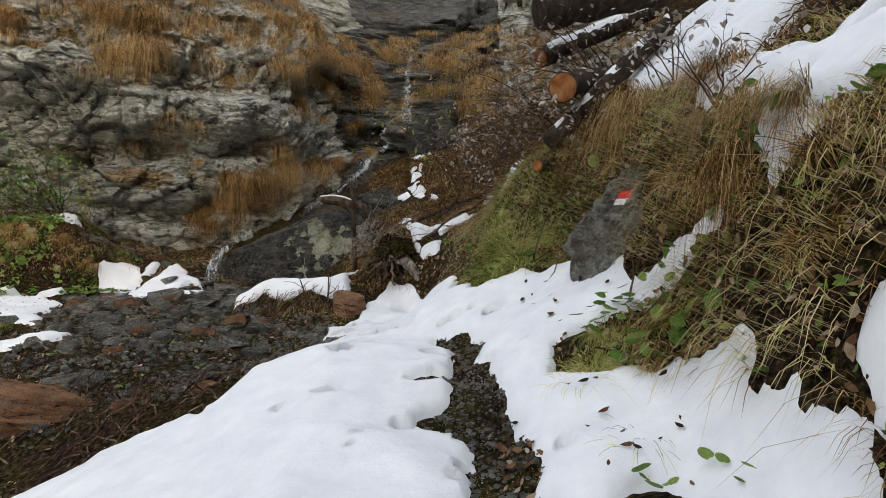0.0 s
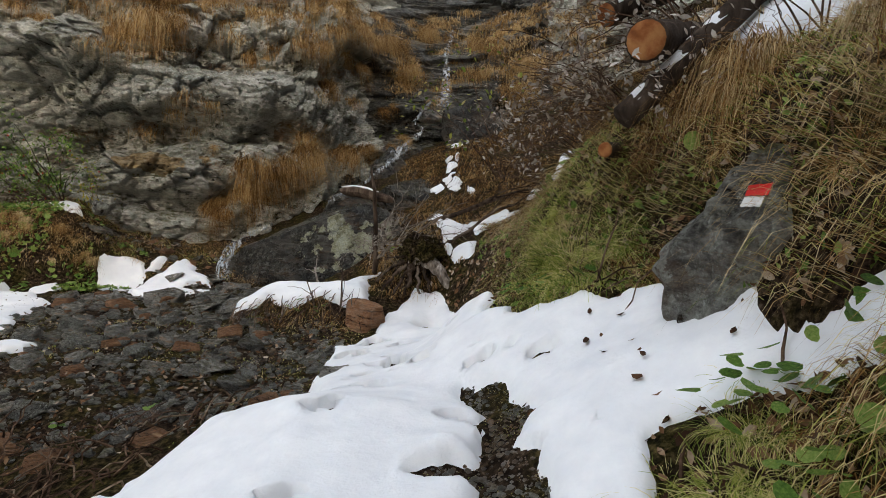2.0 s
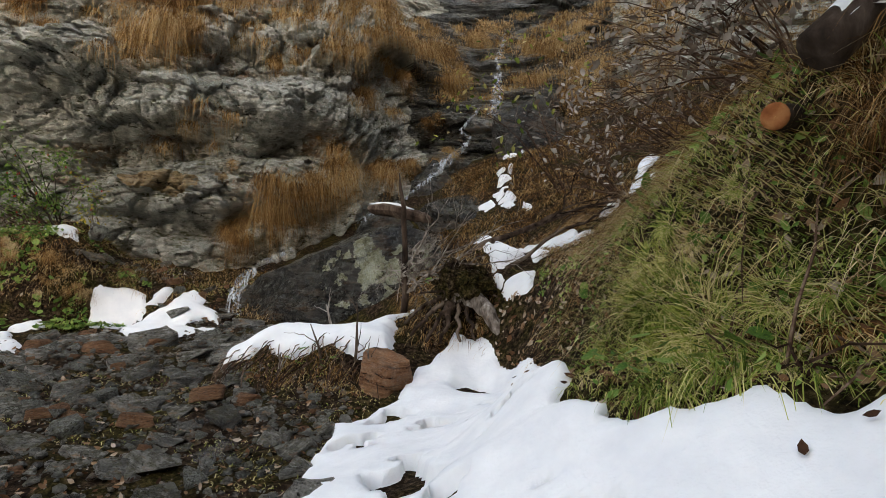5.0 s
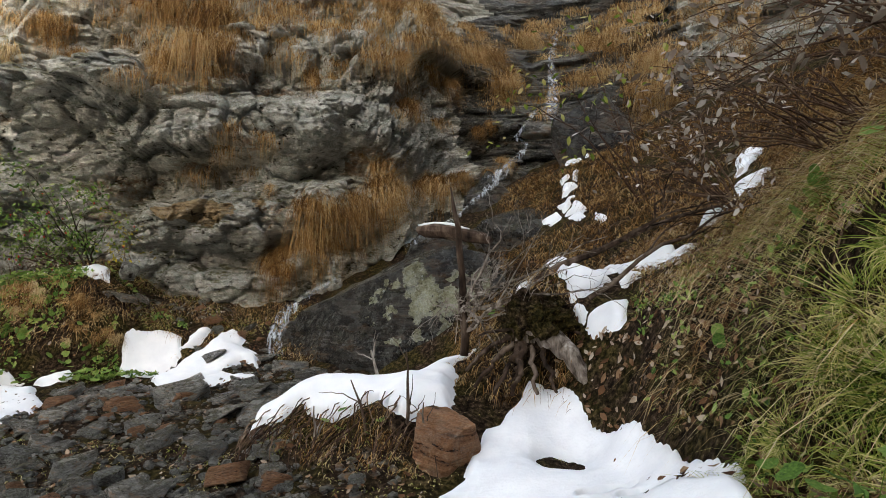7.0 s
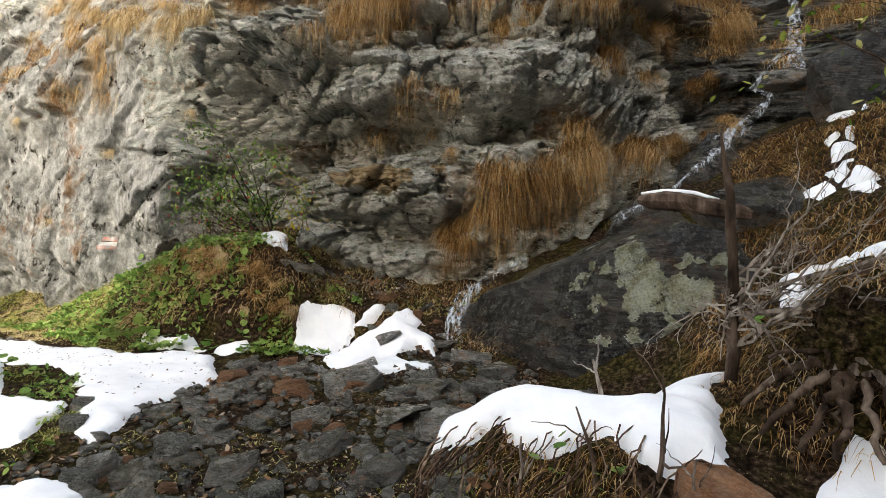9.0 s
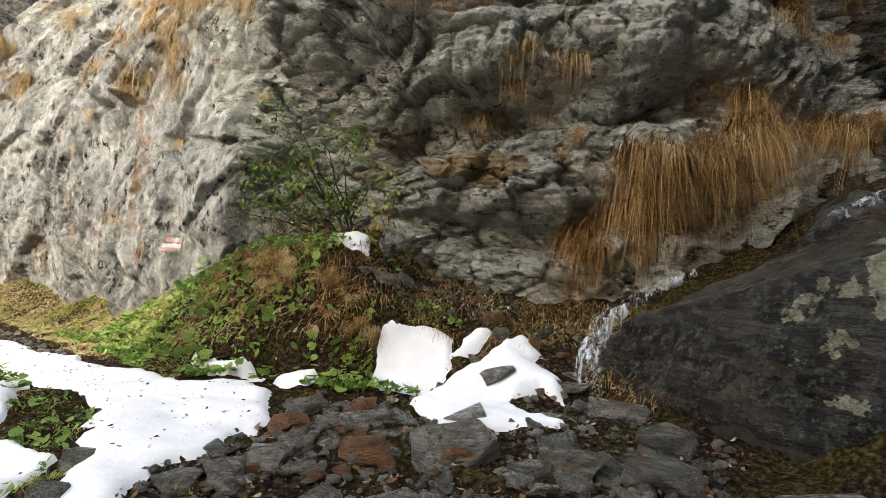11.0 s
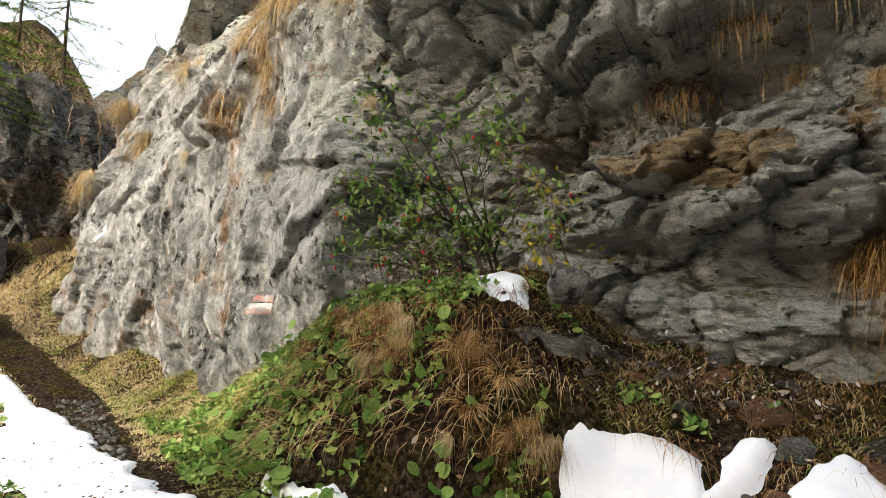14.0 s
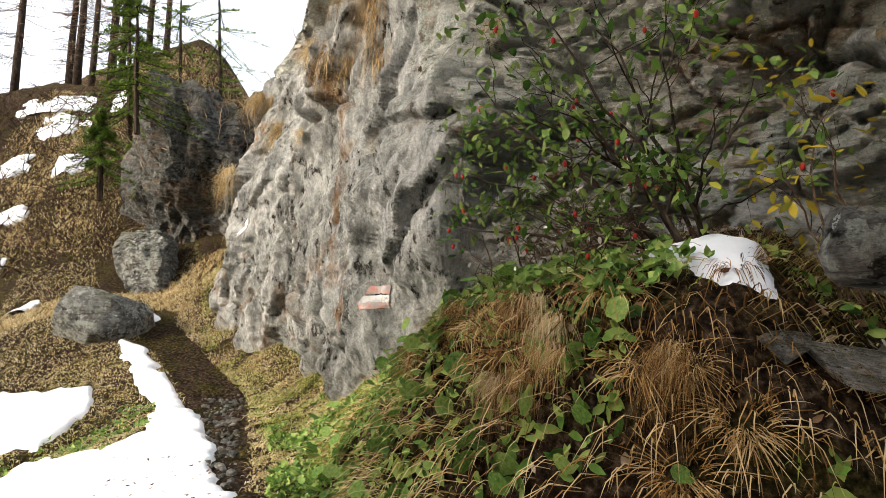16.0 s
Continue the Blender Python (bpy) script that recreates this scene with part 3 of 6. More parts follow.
# ---- geometry kit ----
def rock_points(seed, subdiv=2, planes=22, flat=1.0, wobble=0.06, faces=()):
    """Unit-sized angular stone: a sphere cut back by random planes."""
    rnd = random.Random(seed)
    bm = bmesh.new()
    bmesh.ops.create_icosphere(bm, subdivisions=subdiv, radius=1.0)
    cuts = []
    for _ in range(planes):
        v = Vector((rnd.gauss(0, 1), rnd.gauss(0, 1), rnd.gauss(0, 1))).normalized()
        cuts.append((v, rnd.uniform(0.50, 0.86)))
    cuts += [(Vector(v).normalized(), dist) for v, dist in faces]
    shift = Vector((seed * 1.7, seed * 0.3, 0))
    for v in bm.verts:
        d = v.co.normalized()
        r = 1.0
        for nrm, dist in cuts:
            c = nrm.dot(d)
            if c > 0.05:
                r = min(r, dist / c)
        r *= 1 + wobble * noise.noise(d * 3.1 + shift) + wobble * 0.5 * noise.noise(d * 8.0 + shift)
        v.co = d * r
        v.co.z *= flat
    return bm


def rock_mesh(name, seed, mat, subdiv=2, planes=22, flat=1.0, wobble=0.06, size=(1, 1, 1), faces=()):
    bm = rock_points(seed, subdiv, planes, flat, wobble, faces)
    for v in bm.verts:
        v.co = Vector((v.co.x * size[0], v.co.y * size[1], v.co.z * size[2]))
    me = bpy.data.meshes.new(name)
    bm.to_mesh(me)
    bm.free()
    me.materials.append(mat)
    return me


class Shape:
    """Collects strips, tubes and leaves into one mesh."""

    def __init__(self):
        self.v, self.f, self.n = [], [], 0

    def add(self, verts, faces):
        verts = np.asarray(verts, float).reshape(-1, 3)
        self.v.append(verts)
        self.f.extend([tuple(int(i) + self.n for i in f) for f in faces])
        self.n += len(verts)

    def tube(self, points, radii, sides=6, cap=True, knots=0.0, seed=0):
        pts = [Vector(p) for p in points]
        rnd = random.Random(seed)
        rings = []
        side = Vector((0.3, 0.5, 0.8)).normalized()
        for i, p in enumerate(pts):
            d = (pts[min(i + 1, len(pts) - 1)] - pts[max(i - 1, 0)]).normalized()
            a = d.cross(side)
            if a.length < 0.05:
                a = d.cross(Vector((1, 0, 0)))
            a.normalize()
            b = d.cross(a)
            for k in range(sides):
                w = 2 * math.pi * k / sides
                r = radii[i] * (1 + knots * (rnd.random() - 0.5))
                rings.append(p + (a * math.cos(w) + b * math.sin(w)) * r)
        faces = [(i * sides + k, i * sides + (k + 1) % sides, (i + 1) * sides + (k + 1) % sides, (i + 1) * sides + k) for i in range(len(pts) - 1) for k in range(sides)]
        if cap:
            faces.append(tuple(range(sides))[::-1])
            faces.append(tuple((len(pts) - 1) * sides + k for k in range(sides)))
        self.add(rings, faces)

    def mesh(self, name, mat, smooth_shade=False):
        return mesh_of(name, np.concatenate(self.v).tolist(), self.f, mat, smooth_shade)


def arc(a, b, sag, count=8, wob=0.0, seed=0):
    """Points from a to b that bow by sag, with a little wander."""
    a, b, sag = Vector(a), Vector(b), Vector(sag)
    rnd = random.Random(seed)
    out = []
    for i in range(count):
        f = i / (count - 1)
        p = a.lerp(b, f) + sag * (4 * f * (1 - f))
        if 0 < i < count - 1:
            p += Vector((rnd.uniform(-wob, wob), rnd.uniform(-wob, wob), rnd.uniform(-wob, wob)))
        out.append(p)
    return out


def inside_poly(poly, x, y):
    poly = np.asarray(poly, float)
    x, y = np.asarray(x, float), np.asarray(y, float)
    hit = np.zeros(x.shape, bool)
    for (x1, y1), (x2, y2) in zip(poly, np.roll(poly, -1, 0)):
        cross = ((y1 > y) != (y2 > y)) & (x < (x2 - x1) * (y - y1) / (y2 - y1 + 1e-12) + x1)
        hit ^= cross
    return hit


def poly_depth(poly, x, y):
    """Distance to the outline, positive inside."""
    closed = np.vstack([np.asarray(poly, float), np.asarray(poly[:1], float)])
    d, _ = near_line(closed, x, y)
    d = np.abs(d)
    return np.where(inside_poly(poly, x, y), d, -d)


# ---- snow ----
SNOW = {
    "path_snow": [(-4.6, 0.5), (-3.3, 3.1), (-2.2, 3.35), (-1.5, 3.6), (-1.4, 4.2), (-0.95, 4.25), (-0.9, 4.6), (-1.2, 5.4), (-1.25, 6.4), (-1.0, 7.0), (-1.0, 7.6), (-0.75, 7.95), (-0.5, 7.9), (-0.25, 7.55),
                  (0.0, 7.2), (0.1, 6.9), (0.2, 6.6), (0.27, 6.3), (0.26, 6.05), (0.18, 5.8), (0.12, 5.2), (0.25, 4.85), (0.45, 4.65), (0.65, 4.65), (0.82, 4.45), (0.9, 4.5), (0.97, 4.3), (0.96, 4.1), (1.0, 3.9),
                  (1.1, 3.5), (1.2, 3.1), (1.28, 2.75), (1.38, 2.5), (1.24, 2.75), (1.08, 3.1), (0.8, 3.22), (0.6, 3.25), (0.58, 2.9), (0.8, 2.72), (1.0, 2.5), (1.16, 2.25), (1.12, 2.1), (1.2, 1.9), (1.2, 1.6), (1.1, 1.3), (1.0, -2.0), (-4.6, -2.0)],
    "hill_snow": [(1.5, 4.5), (1.75, 5.3), (2.3, 6.2), (3.2, 6.4), (2.9, 4.9), (2.2, 3.6), (1.9, 3.5), (1.7, 4.3)],
    "hill_snow_b": [(1.48, 3.3), (1.6, 3.55), (1.8, 3.3), (1.85, 2.8), (2.4, 2.7), (2.2, 2.1), (1.6, 2.3), (1.56, 2.42), (1.62, 2.7), (1.6, 3.2)],
    "hill_snow_c": [(1.4, 2.6), (1.5, 2.64), (1.54, 2.42), (1.48, 2.28), (1.36, 2.36)],
    "hill_snow_d": [(1.25, 1.75), (1.45, 1.7), (1.5, 1.3), (1.2, 1.4)],
    "stump_snow": [(-1.05, 9.4), (-1.05, 9.9), (-0.6, 9.9), (-0.2, 9.4), (0.35, 8.95), (0.85, 9.2), (0.85, 8.95), (0.4, 8.5), (0.0, 8.85), (0.1, 8.3), (-0.1, 7.95), (-0.28, 8.0), (-0.7, 8.8)],
    "chute_snow": [(-0.9, 11.3), (-0.65, 11.6), (-0.65, 12.1), (-0.45, 12.2), (-0.45, 11.5), (-0.15, 10.6), (-0.6, 11.0)],
    "chute_snow_b": [(-0.65, 12.6), (-0.3, 12.6), (-0.3, 12.9), (-0.6, 13.0)],
    "bank_snow": [(0.52, 6.02), (0.58, 6.0), (0.66, 5.78), (0.72, 5.5), (0.66, 5.48), (0.58, 5.7), (0.52, 5.9)],
    "slope_snow": [(0.95, 9.2), (1.25, 10.4), (1.45, 10.5), (1.3, 9.4)],
    "bridge_snow": [(-2.75, 7.45), (-2.85, 7.85), (-2.55, 8.15), (-2.1, 8.1), (-1.75, 8.35), (-1.6, 8.75), (-1.3, 8.75), (-1.45, 8.3), (-1.3, 7.95), (-1.2, 7.6), (-1.55, 7.5), (-1.75, 7.62), (-2.1, 7.5), (-2.4, 7.55)],
    "bank_foot_snow": [(-5.7, 9.3), (-5.5, 9.5), (-5.3, 9.6), (-5.15, 9.65), (-5.05, 9.5), (-5.05, 9.2), (-5.35, 9.05), (-5.5, 9.1), (-5.65, 9.15)],
    "stone_snow": [(-4.9, 8.95), (-4.95, 9.3), (-4.85, 9.7), (-4.7, 10.05), (-4.45, 10.05), (-4.5, 9.8), (-4.2, 9.85), (-4.05, 9.6), (-4.25, 9.6), (-4.35, 9.3), (-3.9, 9.2), (-4.3, 8.75)],
    "stone_snow_b": [(-5.08, 9.55), (-5.02, 9.85), (-4.95, 10.0), (-4.92, 9.75)],
    "plant_snow": [(-7.0, 8.35), (-6.8, 8.45), (-6.3, 8.62), (-6.6, 8.42)],
    "plant_snow_b": [(-6.1, 8.62), (-5.9, 8.8), (-5.85, 8.68), (-5.98, 8.58)],
    "trail_snow": [(-5.45, 8.05), (-5.75, 8.25), (-6.2, 8.4), (-6.7, 8.1), (-7.6, 7.95), (-9.5, 7.75), (-10.3, 7.75), (-11.6, 7.65), (-13.4, 7.15), (-14.6, 6.8), (-14.9, 6.45), (-14.2, 6.6),
                   (-12.5, 7.15), (-11.2, 7.2), (-10.6, 6.9), (-12.3, 5.9), (-11.0, 5.6), (-9.4, 6.3), (-8.4, 7.2), (-7.2, 7.45), (-6.4, 7.4), (-5.5, 7.0), (-5.1, 6.75), (-4.8, 6.7), (-5.1, 7.1), (-5.2, 7.6)],
    "crossing_snow": [(-4.1, 6.1), (-4.1, 6.28), (-4.5, 6.3), (-5.0, 6.1), (-4.6, 5.9)],
    "below_snow": [(-14.0, 5.2), (-13.5, 6.3), (-12.8, 6.4), (-12.2, 6.0), (-12.9, 5.3)],
    "trail_snow_b": [(-5.2, 6.45), (-5.6, 6.85), (-6.3, 6.75), (-7.7, 7.3), (-7.6, 6.9), (-6.2, 6.2)],
    "far_snow": [(-15.6, 6.6), (-15.9, 6.9), (-16.4, 6.75), (-16.0, 6.5)],
    "ledge_snow": [(-5.98, 9.42), (-6.1, 9.58), (-6.45, 9.58), (-6.9, 9.48), (-6.9, 9.3), (-6.65, 9.36), (-6.4, 9.32), (-6.15, 9.34)],
}
BARE = [(-0.05, 4.35), (0.15, 4.2), (0.32, 3.7), (0.2, 3.5), (0.32, 3.2), (0.32, 2.8), (0.42, 2.3), (0.35, 1.7), (0.08, 1.7), (0.12, 2.3), (0.1, 2.75), (-0.12, 2.9), (0.07, 3.3), (-0.2, 3.4), (0.05, 3.5), (0.1, 3.8)]
SNOW_LABEL = {"path_snow": "trodden old snow covering the footpath", "trail_snow": "thin old snow lying along the trail"}


def snow_thickness(name, x, y):
    poly = SNOW[name]
    d = poly_depth(poly, x, y)
    h = on_ground(x, y)
    d = d + (0.10 if name in ("bridge_snow", "trail_snow") else 0.06) * fbm_array(x, y, h, 2.4, 4) + (0.0 if name == "bank_snow" else 0.02)
    e = 0.18
    steep = np.hypot(on_ground(x + e, y) - on_ground(x - e, y), on_ground(x, y + e) - on_ground(x, y - e)) / (2 * e)
    d = d - (0.02 + 0.08 * smooth(4.6, 5.4, y)) * np.clip(steep - 1.15, 0, 1.2)
    if name in ("stump_snow", "chute_snow", "slope_snow", "hill_snow", "hill_snow_b"):
        d = np.minimum(d, d - 0.45 * np.clip(fbm_array(x, y, h + 9.0, 2.2, 4) - 0.3, 0, 1))
    if name in ("stump_snow", "chute_snow", "chute_snow_b", "slope_snow"):
        # lumps parted by the twigs and tufts that stand between them
        lump, _, gap = facets(x + 0.05 * sway(x * 5, y * 5, 7, 2), y + 0.05 * sway(x * 5, y * 5, 8, 2), 0.34, 0.30, 700)
        d = np.minimum(d, gap * 0.9 - (0.05 if name.startswith("chute") else 0.015) - 0.25 * (lump < -0.28))
    if name == "path_snow":
        d = np.minimum(d, -poly_depth(BARE, x, y) + 0.06 * fbm_array(x, y, np.ones_like(x), 4.0, 4))
        # small thaw holes beside the bare tread
        holes = fbm_array(x, y, np.full_like(x, 4.0), 3.1, 3) - 0.30 - 0.25 * np.abs(x + 0.15) - 0.06 * np.clip(4.0 - y, -2, 4)
        d = np.minimum(d, np.where(y < 6.8, 0.6 - np.clip(holes, 0, 1) * 6.0, d))
        d = np.minimum(d, np.hypot((x + 0.5) / 1.2, y - 7.35) - 0.13)
        d = np.minimum(d, np.where(np.hypot(x - 0.75, y - 1.95) < 0.5, np.hypot(x - 0.72, (y - 1.95) * 1.2) - 0.12, d))
    return d


def snow_patch(name):
    poly = np.array(SNOW[name])
    lo, hi = poly.min(0) - 0.15, poly.max(0) + 0.15
    if name == "path_snow":
        step = 0.028
    else:
        step = 0.022 if poly[:, 0].min() > -8 else 0.04
    gx, gy = np.arange(lo[0], hi[0], step), np.arange(lo[1], hi[1], step)
    if name == "path_snow":
        gx, gy = np.concatenate([np.arange(lo[0], -2.2, 0.08), np.arange(-2.2, hi[0], step)]), np.concatenate([np.arange(lo[1], 1.2, 0.08), np.arange(1.2, hi[1], step)])
    x, y = np.meshgrid(gx, gy, indexing="ij")
    d = snow_thickness(name, x, y)
    deep = {"path_snow": 0.075, "trail_snow": 0.05, "trail_snow_b": 0.07, "ledge_snow": 0.04, "bridge_snow": 0.085, "bank_foot_snow": 0.05, "bank_snow": 0.06, "stone_snow": 0.06, "hill_snow": 0.14, "hill_snow_b": 0.14}.get(name, 0.08)
    h = deep * np.sqrt(1 - np.exp(-np.clip(d, 0, None) / 0.06))
    bare = on_ground(x, y)
    level = bare.copy()
    for _ in range(12):
        wide = np.pad(level, 1, mode="edge")
        level = (wide[:-2, 1:-1] + wide[2:, 1:-1] + wide[1:-1, :-2] + wide[1:-1, 2:] + 2 * level) / 6
    lie = np.clip((d - 0.02) / 0.12, 0, 1)
    z = np.maximum(bare + 0.3 * h, bare * (1 - lie) + level * lie + h) + np.where(d > 0, 0.014 * fbm_array(x, y, np.full_like(x, 2.0), 3.5, 3) * np.clip(d / 0.1, 0, 1), 0)
    # the rim dips into the ground, so that the ground itself draws the outline
    z = np.where(d > 0, z, on_ground(x, y) + np.maximum(d, -0.09) * 0.9)
    faces = grid_faces(len(gx), len(gy))
    keep = (d.ravel()[faces] > -0.05).any(1)
    faces = faces[keep]
    used, inv = np.unique(faces, return_inverse=True)
    verts = np.stack([x, y, z], -1).reshape(-1, 3)[used]
    ob = new("snow_patch", mesh_of("snow_patch", verts.tolist(), inv.reshape(-1, 4), M_SNOW, True))
    return tagged(ob, SNOW_LABEL.get(name, "small melting patch of old white snow on the slope"), "snow", "melting snow patches")


for snow_name in SNOW:
    snow_patch(snow_name)


def snow_free(x, y, margin=0.0):
    """True where no snow lies."""
    free = np.ones(np.shape(x), bool)
    for poly in SNOW.values():
        free &= ~inside_poly(poly, x, y) | (poly_depth(poly, x, y) < margin)
    return free | inside_poly(BARE, x, y)


# ---- boulders and stones ----
def boulder(name, seed, mat, at, size, turn=(0, 0, 0), label="", category="boulder", subdiv=4, planes=26, wobble=0.09, group="", faces=()):
    ob = new(name, rock_mesh(name, seed, mat, subdiv, planes, 1.0, wobble, [1.2 * v for v in size], faces))
    ob.matrix_world = pose(*at, *turn)
    return tagged(ob, label, category, group)


wet_boulder = boulder("wet_boulder", 11, M_BOULDER, (-2.5, 10.35, 0.9), (1.45, 0.95, 1.05), (0, 0, 8), "big dark wet boulder with a crust of pale lichen", subdiv=7, planes=3, wobble=0.05,
        faces=(((-0.5, -0.12, 0.85), 0.52), ((0.3, 0.1, 0.95), 0.80), ((-0.2, -0.95, 0.28), 0.62), ((0.5, -0.8, 0.2), 0.72), ((-0.8, -0.5, 0.1), 0.74), ((0.9, -0.1, 0.3), 0.8)))
wet_boulder.data.materials.append(M_CRUST)
for f in wet_boulder.data.polygons:
    c = f.center
    spread_f = math.hypot((c.x - 0.42) / 0.60, (c.z - 0.36) / 0.46) + 1.1 * fbm(c.x * 4.2, c.y * 4.2, c.z * 4.2, 5)
    f.material_index = 1 if c.y < 0.1 and spread_f < 0.72 else 0
boulder("red_block", 5, M_RUST, (-1.2, 7.33, 0.43), (0.27, 0.24, 0.30), (4, 6, 20), "rust-red block of layered rock beside the path", subdiv=4, planes=14, wobble=0.05)
boulder("brown_boulder", 31, M_RUST, (-3.25, 4.45, -0.05), (0.5, 0.42, 0.34), (0, 12, 30), "brown rusty boulder below the path", subdiv=4)
boulder("trail_boulder", 41, M_GREYROCK, (-15.7, 6.0, 1.25), (0.75, 0.7, 0.72), (0, 20, 15), "mossy grey boulder standing beside the trail", subdiv=4, planes=10)
boulder("trail_boulder", 42, M_GREYROCK, (-16.6, 5.2, 1.0), (0.7, 0.6, 0.5), (0, 0, 55), "low mossy rock beside the trail", subdiv=3)
boulder("ledge_stone", 43, M_GREYROCK, (-5.75, 9.5, 1.68), (0.15, 0.13, 0.15), (10, 0, 20), "pale angular stone on the turf ledge", "stone", 3)
boulder("ledge_stone", 44, M_STONE, (-6.95, 9.2, 1.62), (0.12, 0.10, 0.11), (0, 20, 40), "dark stone in the turf ledge", "stone", 3)
boulder("cascade_slab", 45, M_STONE, (-1.05, 13.9, 3.95), (0.5, 0.45, 0.16), (10, 0, 5), "dark red slab lying across the waterfall", "rock", 3)
boulder("cascade_rock", 46, M_BOULDER, (-1.9, 13.1, 2.6), (0.55, 0.5, 0.6), (0, 0, 20), "black wet rock beside the cascade", "rock", 4)
boulder("cascade_rock", 47, M_BOULDER, (-0.2, 13.3, 3.6), (0.95, 0.8, 0.8), (0, 10, 0), "black wet rock beside the cascade", "rock", 4)
boulder("cascade_rock", 48, M_BOULDER, (-2.5, 11.9, 1.7), (0.8, 0.7, 0.55), (0, -15, 0), "black wet rock beside the cascade", "rock", 4)
boulder("cascade_rock", 49, M_BOULDER, (-1.2, 11.6, 1.9), (0.9, 0.8, 0.5), (10, 8, 30), "black wet rock beside the cascade", "rock", 4)
boulder("bank_slab", 50, M_STONE, (-0.95, 5.25, 0.33), (0.20, 0.22, 0.13), (0, 25, 30), "dark slab at the edge of the snowy path", "stone", 3)
boulder("tread_stone", 51, M_GREYROCK, (0.32, 2.75, 0.36), (0.10, 0.15, 0.07), (0, 0, 20), "flat grey stone set in the footpath", "stone", 3)
boulder("grass_stone", 52, M_GREYROCK, (0.18, 5.7, 0.62), (0.13, 0.16, 0.24), (0, 0, 20), "narrow mossy stone at the foot of the bank", "stone", 3)

boulder("bank_rock", 53, M_GREYROCK, (0.52, 5.12, 0.86), (0.17, 0.16, 0.27), (0, -8, 25), "upright grey rock in the foot of the bank", "rock", 4)
marker_rock = boulder("marker_rock", 7, M_BANKROCK, (1.37, 3.84, 1.42), (0.50, 0.36, 0.48), (0, 14, 10), "dark grey rock in the bank painted with a trail mark", "rock", 6, 12, 0.12)


def paint_on(ob, name, corners, mat, label):
    """A thin coat of paint on a rock: a small grid laid onto its surface along the sight line of the mark."""
    bpy.context.view_layer.update()
    inv = ob.matrix_world.inverted()
    eye, rows_n = Vector(corners[0]), 8
    a, b, c, d = (Vector(p) for p in corners[1:])
    verts = []
    for i in range(rows_n):
        for j in range(rows_n):
            u, v = i / (rows_n - 1), j / (rows_n - 1)
            target = a.lerp(b, u).lerp(d.lerp(c, u), v)
            target += Vector((0, 0, 1)) * 0.006 * noise.noise(target * 60)
            ok, loc, nrm, _ = ob.ray_cast(inv @ eye, (inv @ target - inv @ eye).normalized())
            verts.append(loc + nrm * 0.005 if ok else inv @ target)
    me = mesh_of(name, verts, grid_faces(rows_n, rows_n), mat)
    return part(name, me, ob, label)


MARK_EYE = (0.0, 1.2, 1.4)
paint_on(marker_rock, "red_stripe", (MARK_EYE, (1.06, 3.5, 1.635), (1.155, 3.5, 1.65), (1.135, 3.5, 1.60), (1.045, 3.5, 1.595)), M_RED, "fresh red paint stripe")
paint_on(marker_rock, "white_stripe", (MARK_EYE, (1.045, 3.5, 1.591), (1.125, 3.5, 1.596), (1.105, 3.5, 1.556), (1.03, 3.5, 1.553)), M_WHITE, "white paint stripe")

# stones of the stream bed
BED_POLY = [(-1.0, 4.9), (-1.25, 6.3), (-1.45, 7.0), (-2.4, 7.3), (-2.9, 7.8), (-2.9, 8.9), (-3.0, 9.5), (-4.4, 9.8), (-5.0, 8.9), (-5.5, 8.5), (-5.3, 7.6), (-5.0, 6.9), (-4.9, 6.0), (-4.2, 4.9), (-3.0, 4.1), (-1.6, 4.4)]


def slab_mesh(seed, mat, size):
    """An angular stone split along its bedding: the hull of points in a low box, its edges blunted."""
    rnd = random.Random(seed)
    bm = bmesh.new()
    for _ in range(15):
        v = Vector((rnd.gauss(0, 1), rnd.gauss(0, 1), 0)).normalized() * rnd.uniform(0.72, 1.0)
        top = rnd.choice((-1, 1))
        bm.verts.new((v.x * size[0] * (1 if top < 0 else 0.85), v.y * size[1] * (1 if top < 0 else 0.85), top * size[2] * rnd.uniform(0.6, 1.0)))
    hull = bmesh.ops.convex_hull(bm, input=bm.verts)
    bmesh.ops.delete(bm, geom=[g for g in hull["geom_interior"] if isinstance(g, bmesh.types.BMVert)], context="VERTS")
    bmesh.ops.dissolve_limit(bm, angle_limit=radians(14), verts=bm.verts, edges=bm.edges)
    bmesh.ops.bevel(bm, geom=bm.edges[:], offset=0.05, segments=1, affect="EDGES", clamp_overlap=True)
    for v in bm.verts:
        v.co += Vector((noise.noise(v.co * 3 + Vector((seed, 0, 0))), noise.noise(v.co * 3 + Vector((0, seed, 0))), 0.5 * noise.noise(v.co * 3 + Vector((0, 0, seed))))) * 0.07
    me = bpy.data.meshes.new("stone")
    bm.to_mesh(me)
    bm.free()
    me.materials.append(mat)
    return me


STONE_MESH = [slab_mesh(100 + i, M_STONE, (1.25, 0.9, 0.30 + 0.05 * (i % 3))) for i in range(6)] + [slab_mesh(110 + i, M_RUST, (1.2, 0.9, 0.42)) for i in range(2)] + [slab_mesh(120 + i, M_GREYROCK, (1.15, 0.85, 0.5)) for i in range(2)]


